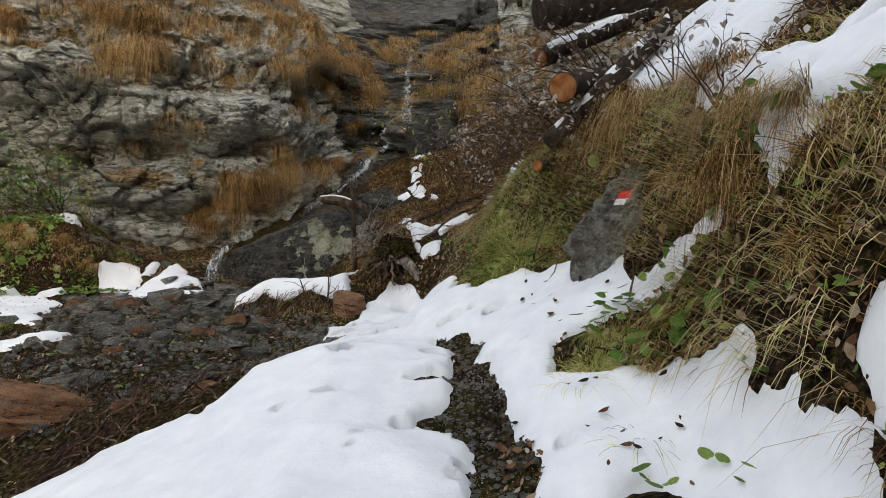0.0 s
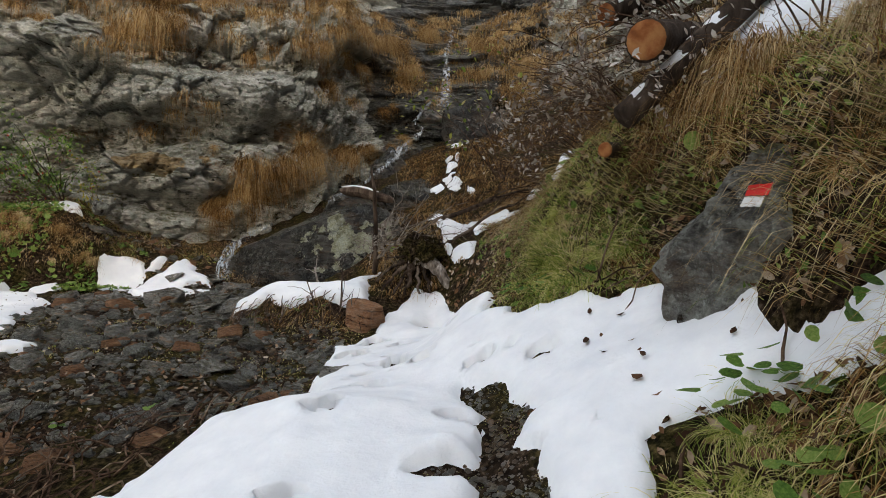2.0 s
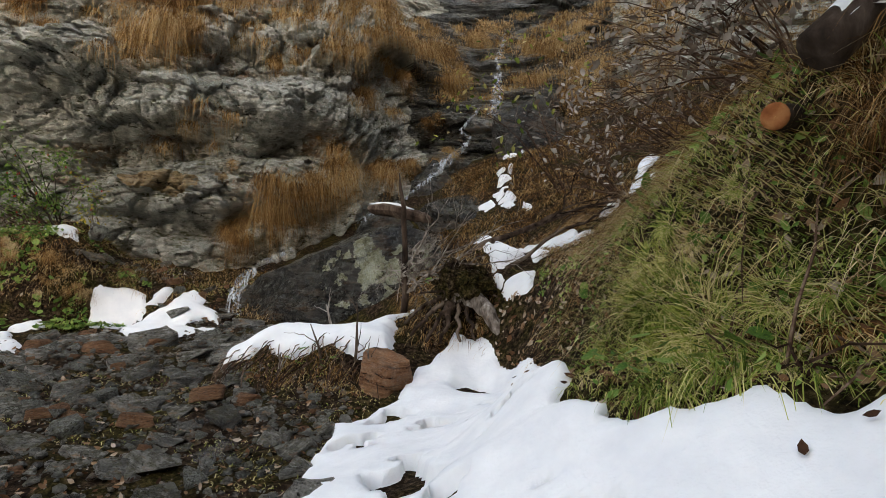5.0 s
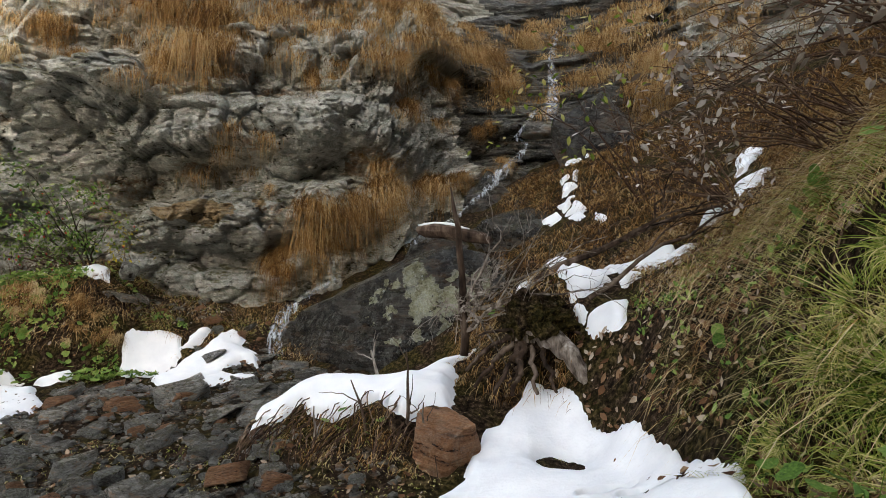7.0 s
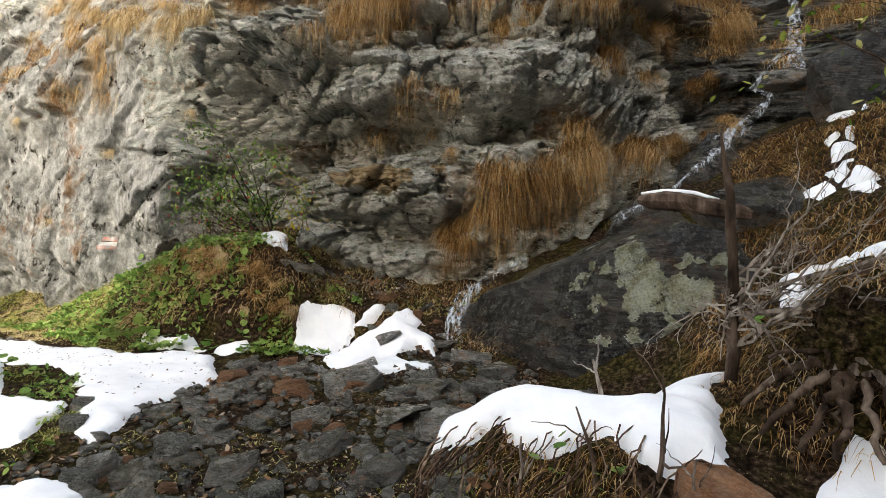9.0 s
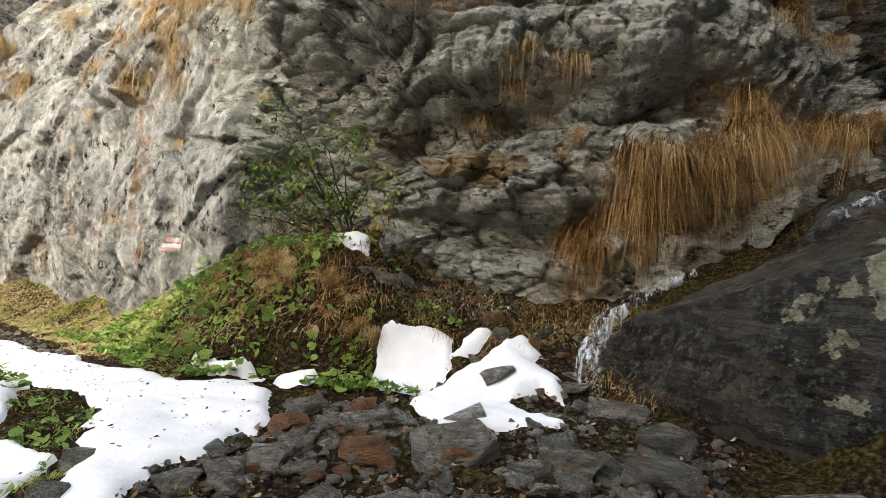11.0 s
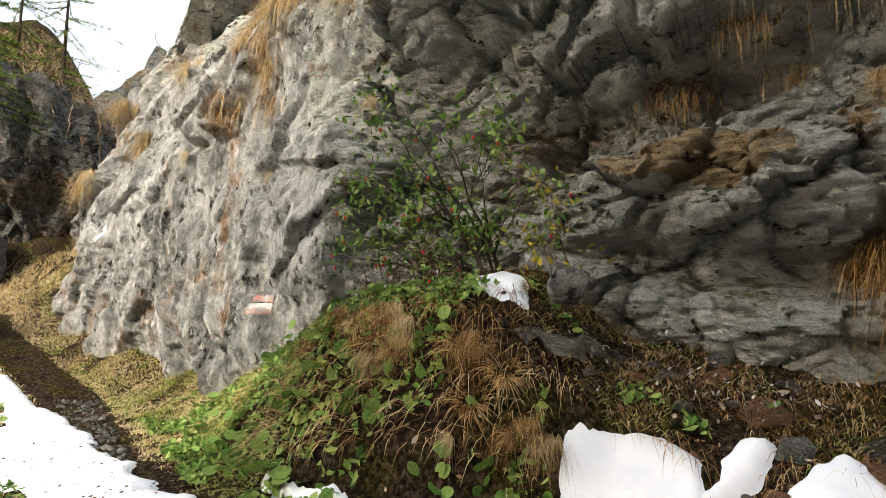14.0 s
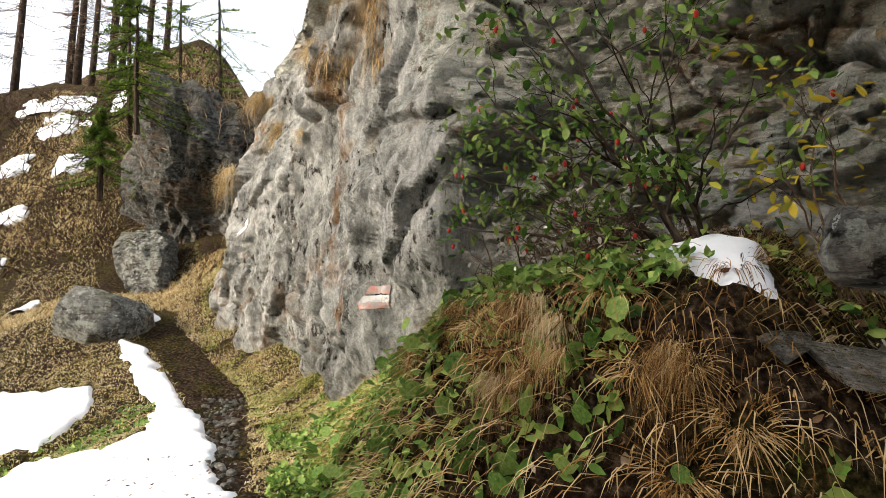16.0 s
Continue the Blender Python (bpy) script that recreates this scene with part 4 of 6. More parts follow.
def one_stone(x, y, r, kind, seed, tilt=10, sink=0.12):
    rnd = random.Random(seed)
    ob = new("stone", STONE_MESH[kind])
    z = float(on_ground(x, y)) + r * (0.20 - sink)
    ob.matrix_world = pose(x, y, z, rnd.uniform(-tilt, tilt), rnd.uniform(-tilt, tilt), rnd.uniform(0, 360)) @ Matrix.Scale(r, 4)
    what = "flat dark wet stone in the stream bed" if kind < 6 else "rust-brown stone in the stream bed" if kind < 8 else "pale grey stone in the stream bed"
    return tagged(ob, what, "stone", "stream bed stones")


# the larger slabs below the waterfall
for bx, by, br, bk in ((-3.45, 8.55, 0.34, 0), (-3.05, 8.75, 0.36, 1), (-4.05, 8.35, 0.40, 2), (-3.3, 8.0, 0.30, 3), (-2.75, 7.75, 0.36, 4), (-3.9, 7.7, 0.30, 5), (-3.4, 7.35, 0.27, 0), (-2.9, 7.2, 0.26, 1),
                       (-4.5, 8.1, 0.28, 7), (-4.9, 8.45, 0.26, 2), (-4.4, 8.9, 0.30, 3), (-2.5, 6.9, 0.25, 7), (-3.7, 6.9, 0.26, 4), (-3.0, 6.6, 0.24, 5), (-4.3, 7.2, 0.24, 0), (-3.25, 9.35, 0.34, 1),
                       (-3.7, 9.7, 0.33, 2), (-4.6, 9.5, 0.30, 3), (-2.4, 8.9, 0.34, 4), (-5.5, 7.0, 0.18, 5), (-5.15, 6.75, 0.2, 9), (-2.1, 6.4, 0.23, 1), (-4.95, 7.95, 0.17, 8), (-2.2, 5.6, 0.2, 2)):
    one_stone(bx, by, br * 0.68, bk, int(bx * 997 + by * 77), 16, 0.08)
# stones that have rolled down below the cliff
for q in hash_scatter(46, 6):
    bx, by = -5.9 + q[0] * 2.0, 9.2 + q[1] * 1.3
    if snow_free(np.array([bx]), np.array([by]))[0] and near_line(FOOT, np.array([bx]), np.array([by]))[0][0] > 0:
        tagged(one_stone(bx, by, 0.06 + 0.12 * q[2] ** 2, int(q[3] * 10), int(q[4] * 1e6), 25), "angular stone lying in the soil below the cliff", "stone", "stones below the cliff")
made = 0
for q in hash_scatter(2000, 3):
    bx, by = -5.6 + q[0] * 4.7, 4.1 + q[1] * 5.8
    if made < 270 and (by > 5.8 or q[5] < 0.4) and poly_depth(BED_POLY, np.array([bx]), np.array([by]))[0] > 0 and snow_free(np.array([bx]), np.array([by]), 0.05)[0]:
        one_stone(bx, by, 0.045 + 0.12 * q[2] ** 2.2, int(q[3] * 10), made, 18)
        made += 1

# gravel between them
gravel = Shape()
ico = rock_points(77, 1, 8)
ico_v, ico_f = np.array([v.co[:] for v in ico.verts]), [tuple(v.index for v in f.verts) for f in ico.faces]
ico.free()
grav = hash_scatter(30000, 4)
gx_, gy_ = -12.6 + grav[:, 0] * 12.0, 1.6 + grav[:, 1] * 8.2
on_tread = np.abs(near_line(TRAIL, gx_, gy_)[0] - 0.12) < 0.22
okay = ((poly_depth(BED_POLY, gx_, gy_) > -0.1) | (on_tread & snow_free(gx_, gy_)))
gz_ = on_ground(gx_, gy_)
for q, x, y, z in zip(grav[okay], gx_[okay], gy_[okay], gz_[okay]):
    r = 0.009 + 0.06 * q[2] ** 3
    turn = np.array(pose(0, 0, 0, q[3] * 40, q[4] * 40, q[5] * 360).to_3x3())
    gravel.add((ico_v * (r, r * 0.8, r * 0.5)) @ turn.T + (x, y, z + r * 0.2), ico_f)
for q in hash_scatter(5200, 9):
    x, y = -0.3 + 0.8 * q[0], 1.6 + 3.0 * q[1]
    if inside_poly(BARE, np.array([x]), np.array([y]))[0]:
        r = 0.006 + 0.02 * q[2] ** 3
        gravel.add(ico_v * (r, r * 0.8, r * 0.6) + (x, y, float(on_ground(x, y)) + r * 0.2), ico_f)
tagged(new("gravel", gravel.mesh("gravel", M_STONE)), "wet dark gravel and rock chips", "gravel", kind="stuff")

# ---- plants ----
def blades(shape, roots, lean, length, width, droop, segs=3, up=None):
    """Grass blades as tapered strips. lean: unit-ish outward vectors; droop: how far the tip sinks."""
    roots, lean = np.asarray(roots, float), np.asarray(lean, float)
    n = len(roots)
    length, width, droop = (np.broadcast_to(np.asarray(v, float), n)[:, None] for v in (length, width, droop))
    lift = np.array([0, 0, 1.0]) if up is None else np.asarray(up, float)
    side = np.cross(lean + lift * 0.5, np.array([0.3, 0.2, 1.0]))
    side /= np.linalg.norm(side, axis=1, keepdims=True) + 1e-9
    rings = []
    for k in range(segs + 1):
        f = k / segs
        p = roots + lean * length * f * 0.8 + lift * length * (f - 0.25 * f * f) * 0.8 - np.array([0, 0, 1.0]) * droop * length * f ** 2.2
        if k < segs:
            w = width * (1 - 0.75 * f)
            rings += [p - side * w, p + side * w]
        else:
            rings.append(p)
    verts = np.stack(rings, 1)
    m = verts.shape[1]
    faces = []
    for i in range(n):
        o = i * m
        for k in range(segs - 1):
            faces.append((o + 2 * k, o + 2 * k + 1, o + 2 * k + 3, o + 2 * k + 2))
        faces.append((o + m - 3, o + m - 2, o + m - 1))
    shape.add(verts.reshape(-1, 3), faces)


def tussock_mesh(seed, mat, count=300, size=0.45, hanging=True, name="tussock"):
    r = np.random.RandomState(seed)
    ang = r.uniform(0, 2 * math.pi, count)
    rad = 0.10 * np.sqrt(r.rand(count)) * size / 0.45
    s = Shape()
    if hanging:
        # grows out of a wall towards local -y and falls
        root = np.stack([1.7 * rad * np.cos(ang), -0.02 + 0 * ang, rad * np.sin(ang)], -1)
        lean = np.stack([r.normal(0, 0.5, count), -r.uniform(0.25, 1.15, count), r.uniform(-0.15, 0.35, count)], -1)
        blades(s, root, lean, size * r.uniform(0.3, 1.15, count), 0.0028, r.uniform(0.8, 2.2, count), 4)
    else:
        root = np.stack([rad * np.cos(ang), rad * np.sin(ang), 0 * ang - 0.02], -1)
        lean = np.stack([np.cos(ang) * r.uniform(0.1, 0.9, count), np.sin(ang) * r.uniform(0.1, 0.9, count), 0 * ang], -1) + r.normal(0, 0.22, (count, 3)) * (1, 1, 0)
        blades(s, root, lean, size * r.uniform(0.35, 1.1, count), 0.0024, r.uniform(0.3, 1.7, count), 5)
    return s.mesh(name, mat)


HANG = [tussock_mesh(200 + i, M_BROWN_GRASS, 340, 0.55) for i in range(4)]
HANG_PALE = [tussock_mesh(210 + i, M_PALE_GRASS, 300, 0.45) for i in range(3)]
ARCH = [tussock_mesh(220 + i, M_GREEN_GRASS, 360, 0.40, False) for i in range(4)]
ARCH_DRY = [tussock_mesh(230 + i, M_BROWN_GRASS, 300, 0.36, False) for i in range(3)]
ARCH_PALE = [tussock_mesh(240 + i, M_PALE_GRASS, 300, 0.34, False) for i in range(3)]


def hang_tussock(x, z, scale, seed, pale=False):
    spot, nrm = wall_spot(x, z)
    rnd = random.Random(seed)
    me = rnd.choice(HANG_PALE if pale else HANG)
    ob = new("grass_tussock", me)
    ob.matrix_world = Matrix.Translation(spot - nrm * 0.03) @ pose(0, 0, 0, 0, rnd.uniform(-12, 12), math.degrees(math.atan2(nrm.x, -nrm.y)) + rnd.uniform(-25, 25)) @ Matrix.Scale(scale, 4)
    return tagged(ob, "pale straw tussock hanging from a rock ledge" if pale else "withered orange-brown grass tussock hanging from the rock", "grass", "tussocks on the cliff")


# the thick fringe over the wet boulder and clumps on the ledges
n_t = 0
for tx, tz, ts, tn in ((-4.95, 1.72, 0.75, 7), (-4.6, 1.8, 0.85, 8), (-4.1, 2.1, 1.05, 6), (-3.8, 2.45, 1.1, 7), (-3.5, 2.75, 1.0, 6), (-3.15, 3.0, 0.95, 6), (-2.8, 3.15, 0.8, 4), (-2.5, 3.2, 0.6, 3), (-6.2, 4.75, 0.9, 4),
                       (-5.45, 4.9, 1.1, 5), (-5.6, 5.5, 1.2, 6), (-6.4, 5.7, 1.2, 6), (-7.4, 4.7, 0.8, 4), (-8.0, 5.4, 1.0, 5), (-4.25, 4.6, 0.75, 3), (-3.1, 4.3, 0.7, 3), (-2.95, 5.2, 0.8, 4), (-2.4, 4.2, 0.6, 3),
                       (-2.3, 3.3, 0.6, 3), (-1.9, 5.2, 0.9, 5), (-2.3, 6.0, 1.1, 6), (-0.3, 5.4, 0.9, 5), (-0.2, 6.6, 1.1, 6), (0.6, 4.8, 0.9, 5), (1.4, 4.6, 1.0, 5), (-1.6, 6.8, 1.1, 5), (-3.4, 6.4, 1.1, 5), (-4.6, 3.0, 0.5, 2), (-3.75, 3.3, 0.5, 2), (0.2, 6.2, 1.0, 5), (0.9, 5.6, 1.0, 5), (-0.6, 4.2, 0.6, 3), (-1.8, 3.6, 0.6, 3), (0.0, 3.9, 0.7, 4)):
    for k in range(max(1, round(tn * 0.62))):
        n_t += 1
        rnd = random.Random(n_t)
        hang_tussock(tx + rnd.gauss(0, 0.17), tz + rnd.gauss(0, 0.08), ts * rnd.uniform(0.75, 1.3), n_t)
for tx, tz, ts, tn in ((-8.2, 4.65, 1.0, 6), (-9.2, 4.75, 1.0, 6), (-9.9, 5.4, 1.1, 5), (-11.5, 5.8, 1.1, 5), (-10.6, 3.4, 0.4, 2), (-12.2, 3.0, 0.4, 2), (-14.9, 4.6, 1.0, 7), (-15.4, 3.8, 1.0, 7), (-15.7, 5.4, 1.1, 7), (-15.9, 3.0, 0.8, 5),
                       (-15.8, 2.3, 0.6, 3), (-13.6, 5.6, 0.9, 4), (-8.9, 2.9, 0.4, 2), (-9.9, 1.9, 0.4, 2), (-7.9, 3.6, 0.4, 2)):
    for k in range(max(1, round(tn * 0.62))):
        n_t += 1
        rnd = random.Random(n_t)
        hang_tussock(tx + rnd.gauss(0, 0.2), tz + rnd.gauss(0, 0.15), ts * rnd.uniform(0.7, 1.15), n_t, True)

# the rest of the grass on the upper wall, too much of it to count
upper = Shape()
r = np.random.RandomState(17)
cells = []
for _ in range(900):
    a, h = r.uniform(0, WALL_LEN[-1] - 5), 3.0 + 4.6 * r.rand() ** 0.8
    k, j = int(np.argmin(np.abs(WS - a))), int(np.argmin(np.abs(WZ - h)))
    if k < len(WS) - 2 and noise.noise(Vector((a * 0.7, h * 0.9, 3))) + 0.28 * (h - 4.4) > -0.05 and WP[k, j, 0] > -12.5:
        cells.append((WP[k, j], wall_frame(np.array([WS[k]]))[1][0]))
for _ in range(190):
    a, h = r.uniform(10.5, 17.5), 4.9 + 3.0 * r.rand()
    k, j = int(np.argmin(np.abs(WS - a))), int(np.argmin(np.abs(WZ - h)))
    cells.append((WP[k, j], wall_frame(np.array([WS[k]]))[1][0]))
for c, nr in cells:
    n = 70
    along = np.array([-nr[1], nr[0], 0])
    root = c + along * r.normal(0, 0.12, n)[:, None] + np.array([0, 0, 1]) * r.normal(0, 0.05, n)[:, None]
    lean = np.array([nr[0], nr[1], 0]) * r.uniform(0.25, 0.8, n)[:, None] + along * r.normal(0, 0.3, n)[:, None]
    blades(upper, root, lean, r.uniform(0.2, 0.5, n), 0.004, r.uniform(0.9, 1.8, n), 3)
tagged(new("ledge_grass", upper.mesh("ledge_grass", M_BROWN_GRASS)), "withered brown grass covering the upper ledges", "grass", kind="stuff")


def ground_tussock(x, y, scale, kind, seed, label):
    rnd = random.Random(seed)
    ob = new("grass_tussock", rnd.choice(kind))
    e = 0.05
    gx = float(on_ground(x + e, y) - on_ground(x - e, y)) / (2 * e)
    gy = float(on_ground(x, y + e) - on_ground(x, y - e)) / (2 * e)
    ob.matrix_world = Matrix.Translation((x, y, float(on_ground(x, y)) - 0.01)) @ Vector((-gx * 0.6, -gy * 0.6, 1)).to_track_quat("Z", "Y").to_matrix().to_4x4() @ pose(0, 0, 0, 0, 0, rnd.uniform(0, 360)) @ Matrix.Scale(scale, 4)
    return tagged(ob, label, "grass", "tussocks on the slope")


GT = ((0.42, 5.7, 1.0, 6, 0), (0.35, 6.0, 0.9, 5, 0), (0.6, 5.5, 0.9, 4, 0), (0.5, 5.4, 0.9, 4, 0), (1.0, 4.9, 0.8, 4, 0), (0.75, 3.0, 0.9, 7, 0), (0.9, 2.95, 0.8, 6, 0), (1.0, 2.7, 0.8, 6, 0), (1.5, 2.1, 1.1, 5, 1), (1.6, 1.7, 1.1, 5, 1), (0.56, 5.15, 1.35, 7, 0), (0.62, 5.45, 1.3, 6, 0), (0.5, 4.85, 1.2, 6, 0), (0.6, 4.9, 1.1, 4, 2), (0.5, 5.35, 1.2, 5, 2),
      (1.35, 3.2, 0.9, 4, 1), (1.45, 2.8, 1.0, 5, 1), (1.25, 4.4, 1.0, 5, 1), (1.2, 4.9, 1.0, 5, 1), (1.6, 2.4, 1.1, 5, 1), (1.3, 5.4, 0.9, 5, 1), (1.6, 1.9, 1.2, 4, 1), (-6.1, 9.0, 0.9, 6, 1), (-6.6, 8.85, 0.9, 6, 1),
      (-5.8, 9.2, 0.8, 4, 1), (-7.1, 8.75, 0.8, 5, 1), (-2.55, 7.4, 0.7, 3, 0), (-2.1, 7.4, 0.7, 4, 1), (-2.7, 7.7, 0.6, 3, 1), (-1.6, 7.4, 0.6, 3, 1), (-5.35, 6.9, 0.6, 3, 0), (-4.9, 6.6, 0.5, 2, 0),
      (-4.2, 10.6, 0.8, 3, 1), (-4.9, 10.3, 0.7, 3, 1), (-0.5, 7.35, 0.3, 4, 0), (-7.8, 8.8, 0.7, 4, 1), (0.1, 12.3, 0.8, 5, 1), (-0.2, 11.2, 0.7, 4, 1), (0.6, 11.0, 0.8, 5, 1), (-12.0, 8.8, 0.8, 4, 2), (-13.5, 8.4, 0.9, 5, 2),
      (-15.0, 7.7, 0.9, 5, 2), (-10.6, 8.9, 0.6, 4, 2), (-9.6, 8.9, 0.6, 3, 2), (-16.5, 7.3, 1.0, 5, 2), (-17.5, 6.9, 1.0, 5, 2))
for gx0, gy0, gs, gn, gk in GT:
    for k in range(max(2, round(gn * 0.62))):
        n_t += 1
        rnd = random.Random(n_t)
        ground_tussock(gx0 + rnd.gauss(0, 0.14), gy0 + rnd.gauss(0, 0.14), gs * rnd.uniform(0.65, 1.1), (ARCH, ARCH_DRY, ARCH_PALE)[gk], n_t,
                       ("arching green grass tussock on the bank", "withered brown grass tussock on the slope", "pale straw tussock on the trailside slope")[gk])


# grass falling over the lip of the turf ledge
for k in range(14):
    rnd = random.Random(4000 + k)
    x = rnd.uniform(-7.3, -5.6)
    y = float(np.interp(x, (-7.3, -7.0, -6.1, -5.6), (8.75, 8.75, 9.0, 9.2))) + rnd.gauss(0, 0.08)
    ob = new("grass_tussock", rnd.choice(HANG if k % 3 else HANG_PALE))
    ob.matrix_world = Matrix.Translation((x, y, float(on_ground(x, y)) + 0.02)) @ pose(0, 0, 0, 0, 0, rnd.uniform(-30, 50)) @ Matrix.Scale(rnd.uniform(0.25, 0.42), 4)
    tagged(ob, "withered grass hanging over the turf ledge", "grass", "tussocks on the slope")


# straw curtains on the steep bank
for k in range(20):
    rnd = random.Random(4300 + k)
    y = rnd.uniform(2.2, 5.3)
    x = float(np.interp(y, (2.2, 3.2, 4.6, 5.7, 6.6), (1.35, 1.4, 1.25, 0.75, 0.5))) + rnd.gauss(0.1, 0.14)
    if not snow_free(np.array([x]), np.array([y]))[0] or (abs(x - 1.2) < 0.35 and abs(y - 3.7) < 0.4):
        continue
    ob = new("grass_tussock", rnd.choice(HANG if k % 2 else HANG_PALE))
    ob.matrix_world = Matrix.Translation((x, y, float(on_ground(x, y)) + 0.03)) @ pose(0, 0, 0, 0, 0, -75 + rnd.uniform(-40, 40)) @ Matrix.Scale(rnd.uniform(0.5, 0.95), 4)
    tagged(ob, "straw and brown grass hanging down the steep bank", "grass", "tussocks on the slope")


# turf and dry stalks
def turf(name, mat, count, box, test, size, width, droop, seed, label, lean_down=0.6):
    q = hash_scatter(count, seed)
    x, y = box[0] + q[:, 0] * (box[1] - box[0]), box[2] + q[:, 1] * (box[3] - box[2])
    ok = test(x, y)
    x, y, q = x[ok], y[ok], q[ok]
    z = on_ground(x, y)
    e = 0.06
    gx, gy = (on_ground(x + e, y) - on_ground(x - e, y)) / (2 * e), (on_ground(x, y + e) - on_ground(x, y - e)) / (2 * e)
    steep = np.clip(np.hypot(gx, gy), 0.05, 2)[:, None]
    down = np.stack([-gx, -gy, 0 * gx], -1) / steep
    ang = q[:, 2] * 2 * math.pi
    lean = np.stack([np.cos(ang), np.sin(ang), 0 * ang], -1) * (0.25 + 0.5 * q[:, 3:4]) + down * lean_down * np.clip(steep, 0, 1)
    s = Shape()
    blades(s, np.stack([x, y, z - 0.01], -1), lean, size * (0.4 + 0.8 * q[:, 4]), width, droop * (0.4 + q[:, 5]), 3)
    return tagged(new(name, s.mesh(name, mat)), label, "grass", kind="stuff")


def tread_free(x, y, w=0.3):
    return np.abs(near_line(TRAIL, x, y)[0] - 0.1) > w


def patchy(x, y, seed, cut=0.0, scale=1.3):
    return fbm_array(x, y, np.full_like(x, seed), scale, 3) > cut


dfoot = lambda x, y: near_line(FOOT, x, y)[0]
dbed = lambda x, y: poly_depth(BED_POLY, x, y)
turf("bank_grass", M_BROWN_GRASS, 32000, (0.1, 3.2, 0.6, 10), lambda x, y: (dfoot(x, y) > 0.1) & snow_free(x, y) & patchy(x, y, 1.0, 0.02, 2.2), 0.26, 0.0028, 1.0, 31, "withered brown grass on the bank", 1.0)
turf("bank_straw", M_PALE_GRASS, 15000, (0.2, 3.2, 0.6, 9), lambda x, y: (dfoot(x, y) > 0.15) & snow_free(x, y) & patchy(x, y, 21.0, 0.0), 0.30, 0.003, 1.2, 42, "straw-coloured dry grass on the bank", 1.1)
turf("trailside_turf", M_GREEN_GRASS, 30000, (-14.5, -6.9, 5.2, 9.6), lambda x, y: snow_free(x, y) & tread_free(x, y, 0.35) & (dbed(x, y) < -0.1) & patchy(x, y, 61.0, 0.02, 0.8), 0.10, 0.004, 0.7, 62, "short yellow-green turf beside the trail", 0.7)
turf("trailside_straw", M_STRAW, 26000, (-14.5, -6.9, 5.2, 9.6), lambda x, y: snow_free(x, y) & tread_free(x, y, 0.35) & (dbed(x, y) < -0.1) & patchy(x, y, 63.0, 0.02, 0.8), 0.10, 0.004, 0.9, 64, "short straw-coloured turf beside the trail", 0.7)
turf("bank_green_grass", M_GREEN_GRASS, 30000, (0.0, 3.0, 0.6, 9), lambda x, y: (dfoot(x, y) > -0.1) & snow_free(x, y) & patchy(x, y, 2.0, 0.12, 1.8), 0.18, 0.003, 0.8, 32, "green grass on the bank", 0.8)
turf("verge_grass", M_GREEN_GRASS, 9000, (-0.1, 1.0, 4.4, 6.6), lambda x, y: snow_free(x, y) & patchy(x, y, 22.0, -0.3, 2.0), 0.12, 0.003, 0.7, 43, "green grass between the snow and the bank", 0.6)
turf("near_bank_grass", M_BROWN_GRASS, 9000, (0.95, 2.1, 0.9, 3.2), lambda x, y: snow_free(x, y) & patchy(x, y, 24.0, 0.0, 2.0), 0.16, 0.0025, 1.0, 44, "withered grass low on the bank", 0.9)
turf("near_bank_green", M_GREEN_GRASS, 3500, (0.95, 2.1, 0.9, 3.2), lambda x, y: snow_free(x, y) & patchy(x, y, 23.0, -0.1, 1.5), 0.22, 0.003, 0.9, 45, "green grass low on the bank", 0.9)
turf("ledge_turf", M_GREEN_GRASS, 26000, (-10.5, -3.9, 8.0, 10.6), lambda x, y: (dfoot(x, y) > -0.1) & snow_free(x, y) & patchy(x, y, 3.0, -0.15), 0.11, 0.003, 0.7, 33, "short green and yellow turf at the foot of the cliff", 0.8)
turf("ledge_dry_grass", M_BROWN_GRASS, 20000, (-9.0, -3.4, 8.2, 11.0), lambda x, y: (dfoot(x, y) > 0.2) & snow_free(x, y) & patchy(x, y, 4.0, -0.1), 0.20, 0.0028, 1.0, 34, "withered grass on the turf ledge", 1.0)
turf("trailside_grass", M_STRAW, 30000, (-17.5, -8.6, 7.2, 9.6), lambda x, y: (dfoot(x, y) > -0.3) & tread_free(x, y) & patchy(x, y, 5.0, -0.3), 0.15, 0.0045, 0.7, 35, "pale dry grass beside the trail", 0.6)
turf("trailside_green", M_GREEN_GRASS, 40000, (-17.5, -8.6, 7.6, 9.6), lambda x, y: (dfoot(x, y) > -0.2) & tread_free(x, y) & patchy(x, y, 6.0, -0.2), 0.12, 0.0045, 0.6, 36, "short green turf beside the trail", 0.6)
turf("slope_straw", M_STRAW, 34000, (-20, -8.5, 3.8, 7.5), lambda x, y: snow_free(x, y) & tread_free(x, y, 0.35) & patchy(x, y, 25.0, -0.35, 0.8), 0.14, 0.0055, 0.7, 46, "pale dry grass below the trail", 0.6)
turf("lower_grass", M_GREEN_GRASS, 16000, (-13, -4.6, 5.2, 7.6), lambda x, y: (dbed(x, y) < -0.1) & snow_free(x, y) & tread_free(x, y, 0.4) & patchy(x, y, 7.0, -0.1), 0.11, 0.0035, 0.7, 37, "short grass below the trail", 0.6)
turf("path_moss", M_GREEN_GRASS, 9000, (-1.6, 1.2, 1.4, 8.0), lambda x, y: snow_free(x, y, 0.03) & patchy(x, y, 8.0, -0.12, 3.0) & (dfoot(x, y) < 0.1), 0.035, 0.003, 0.3, 38, "yellow-green moss along the tread", 0.1)
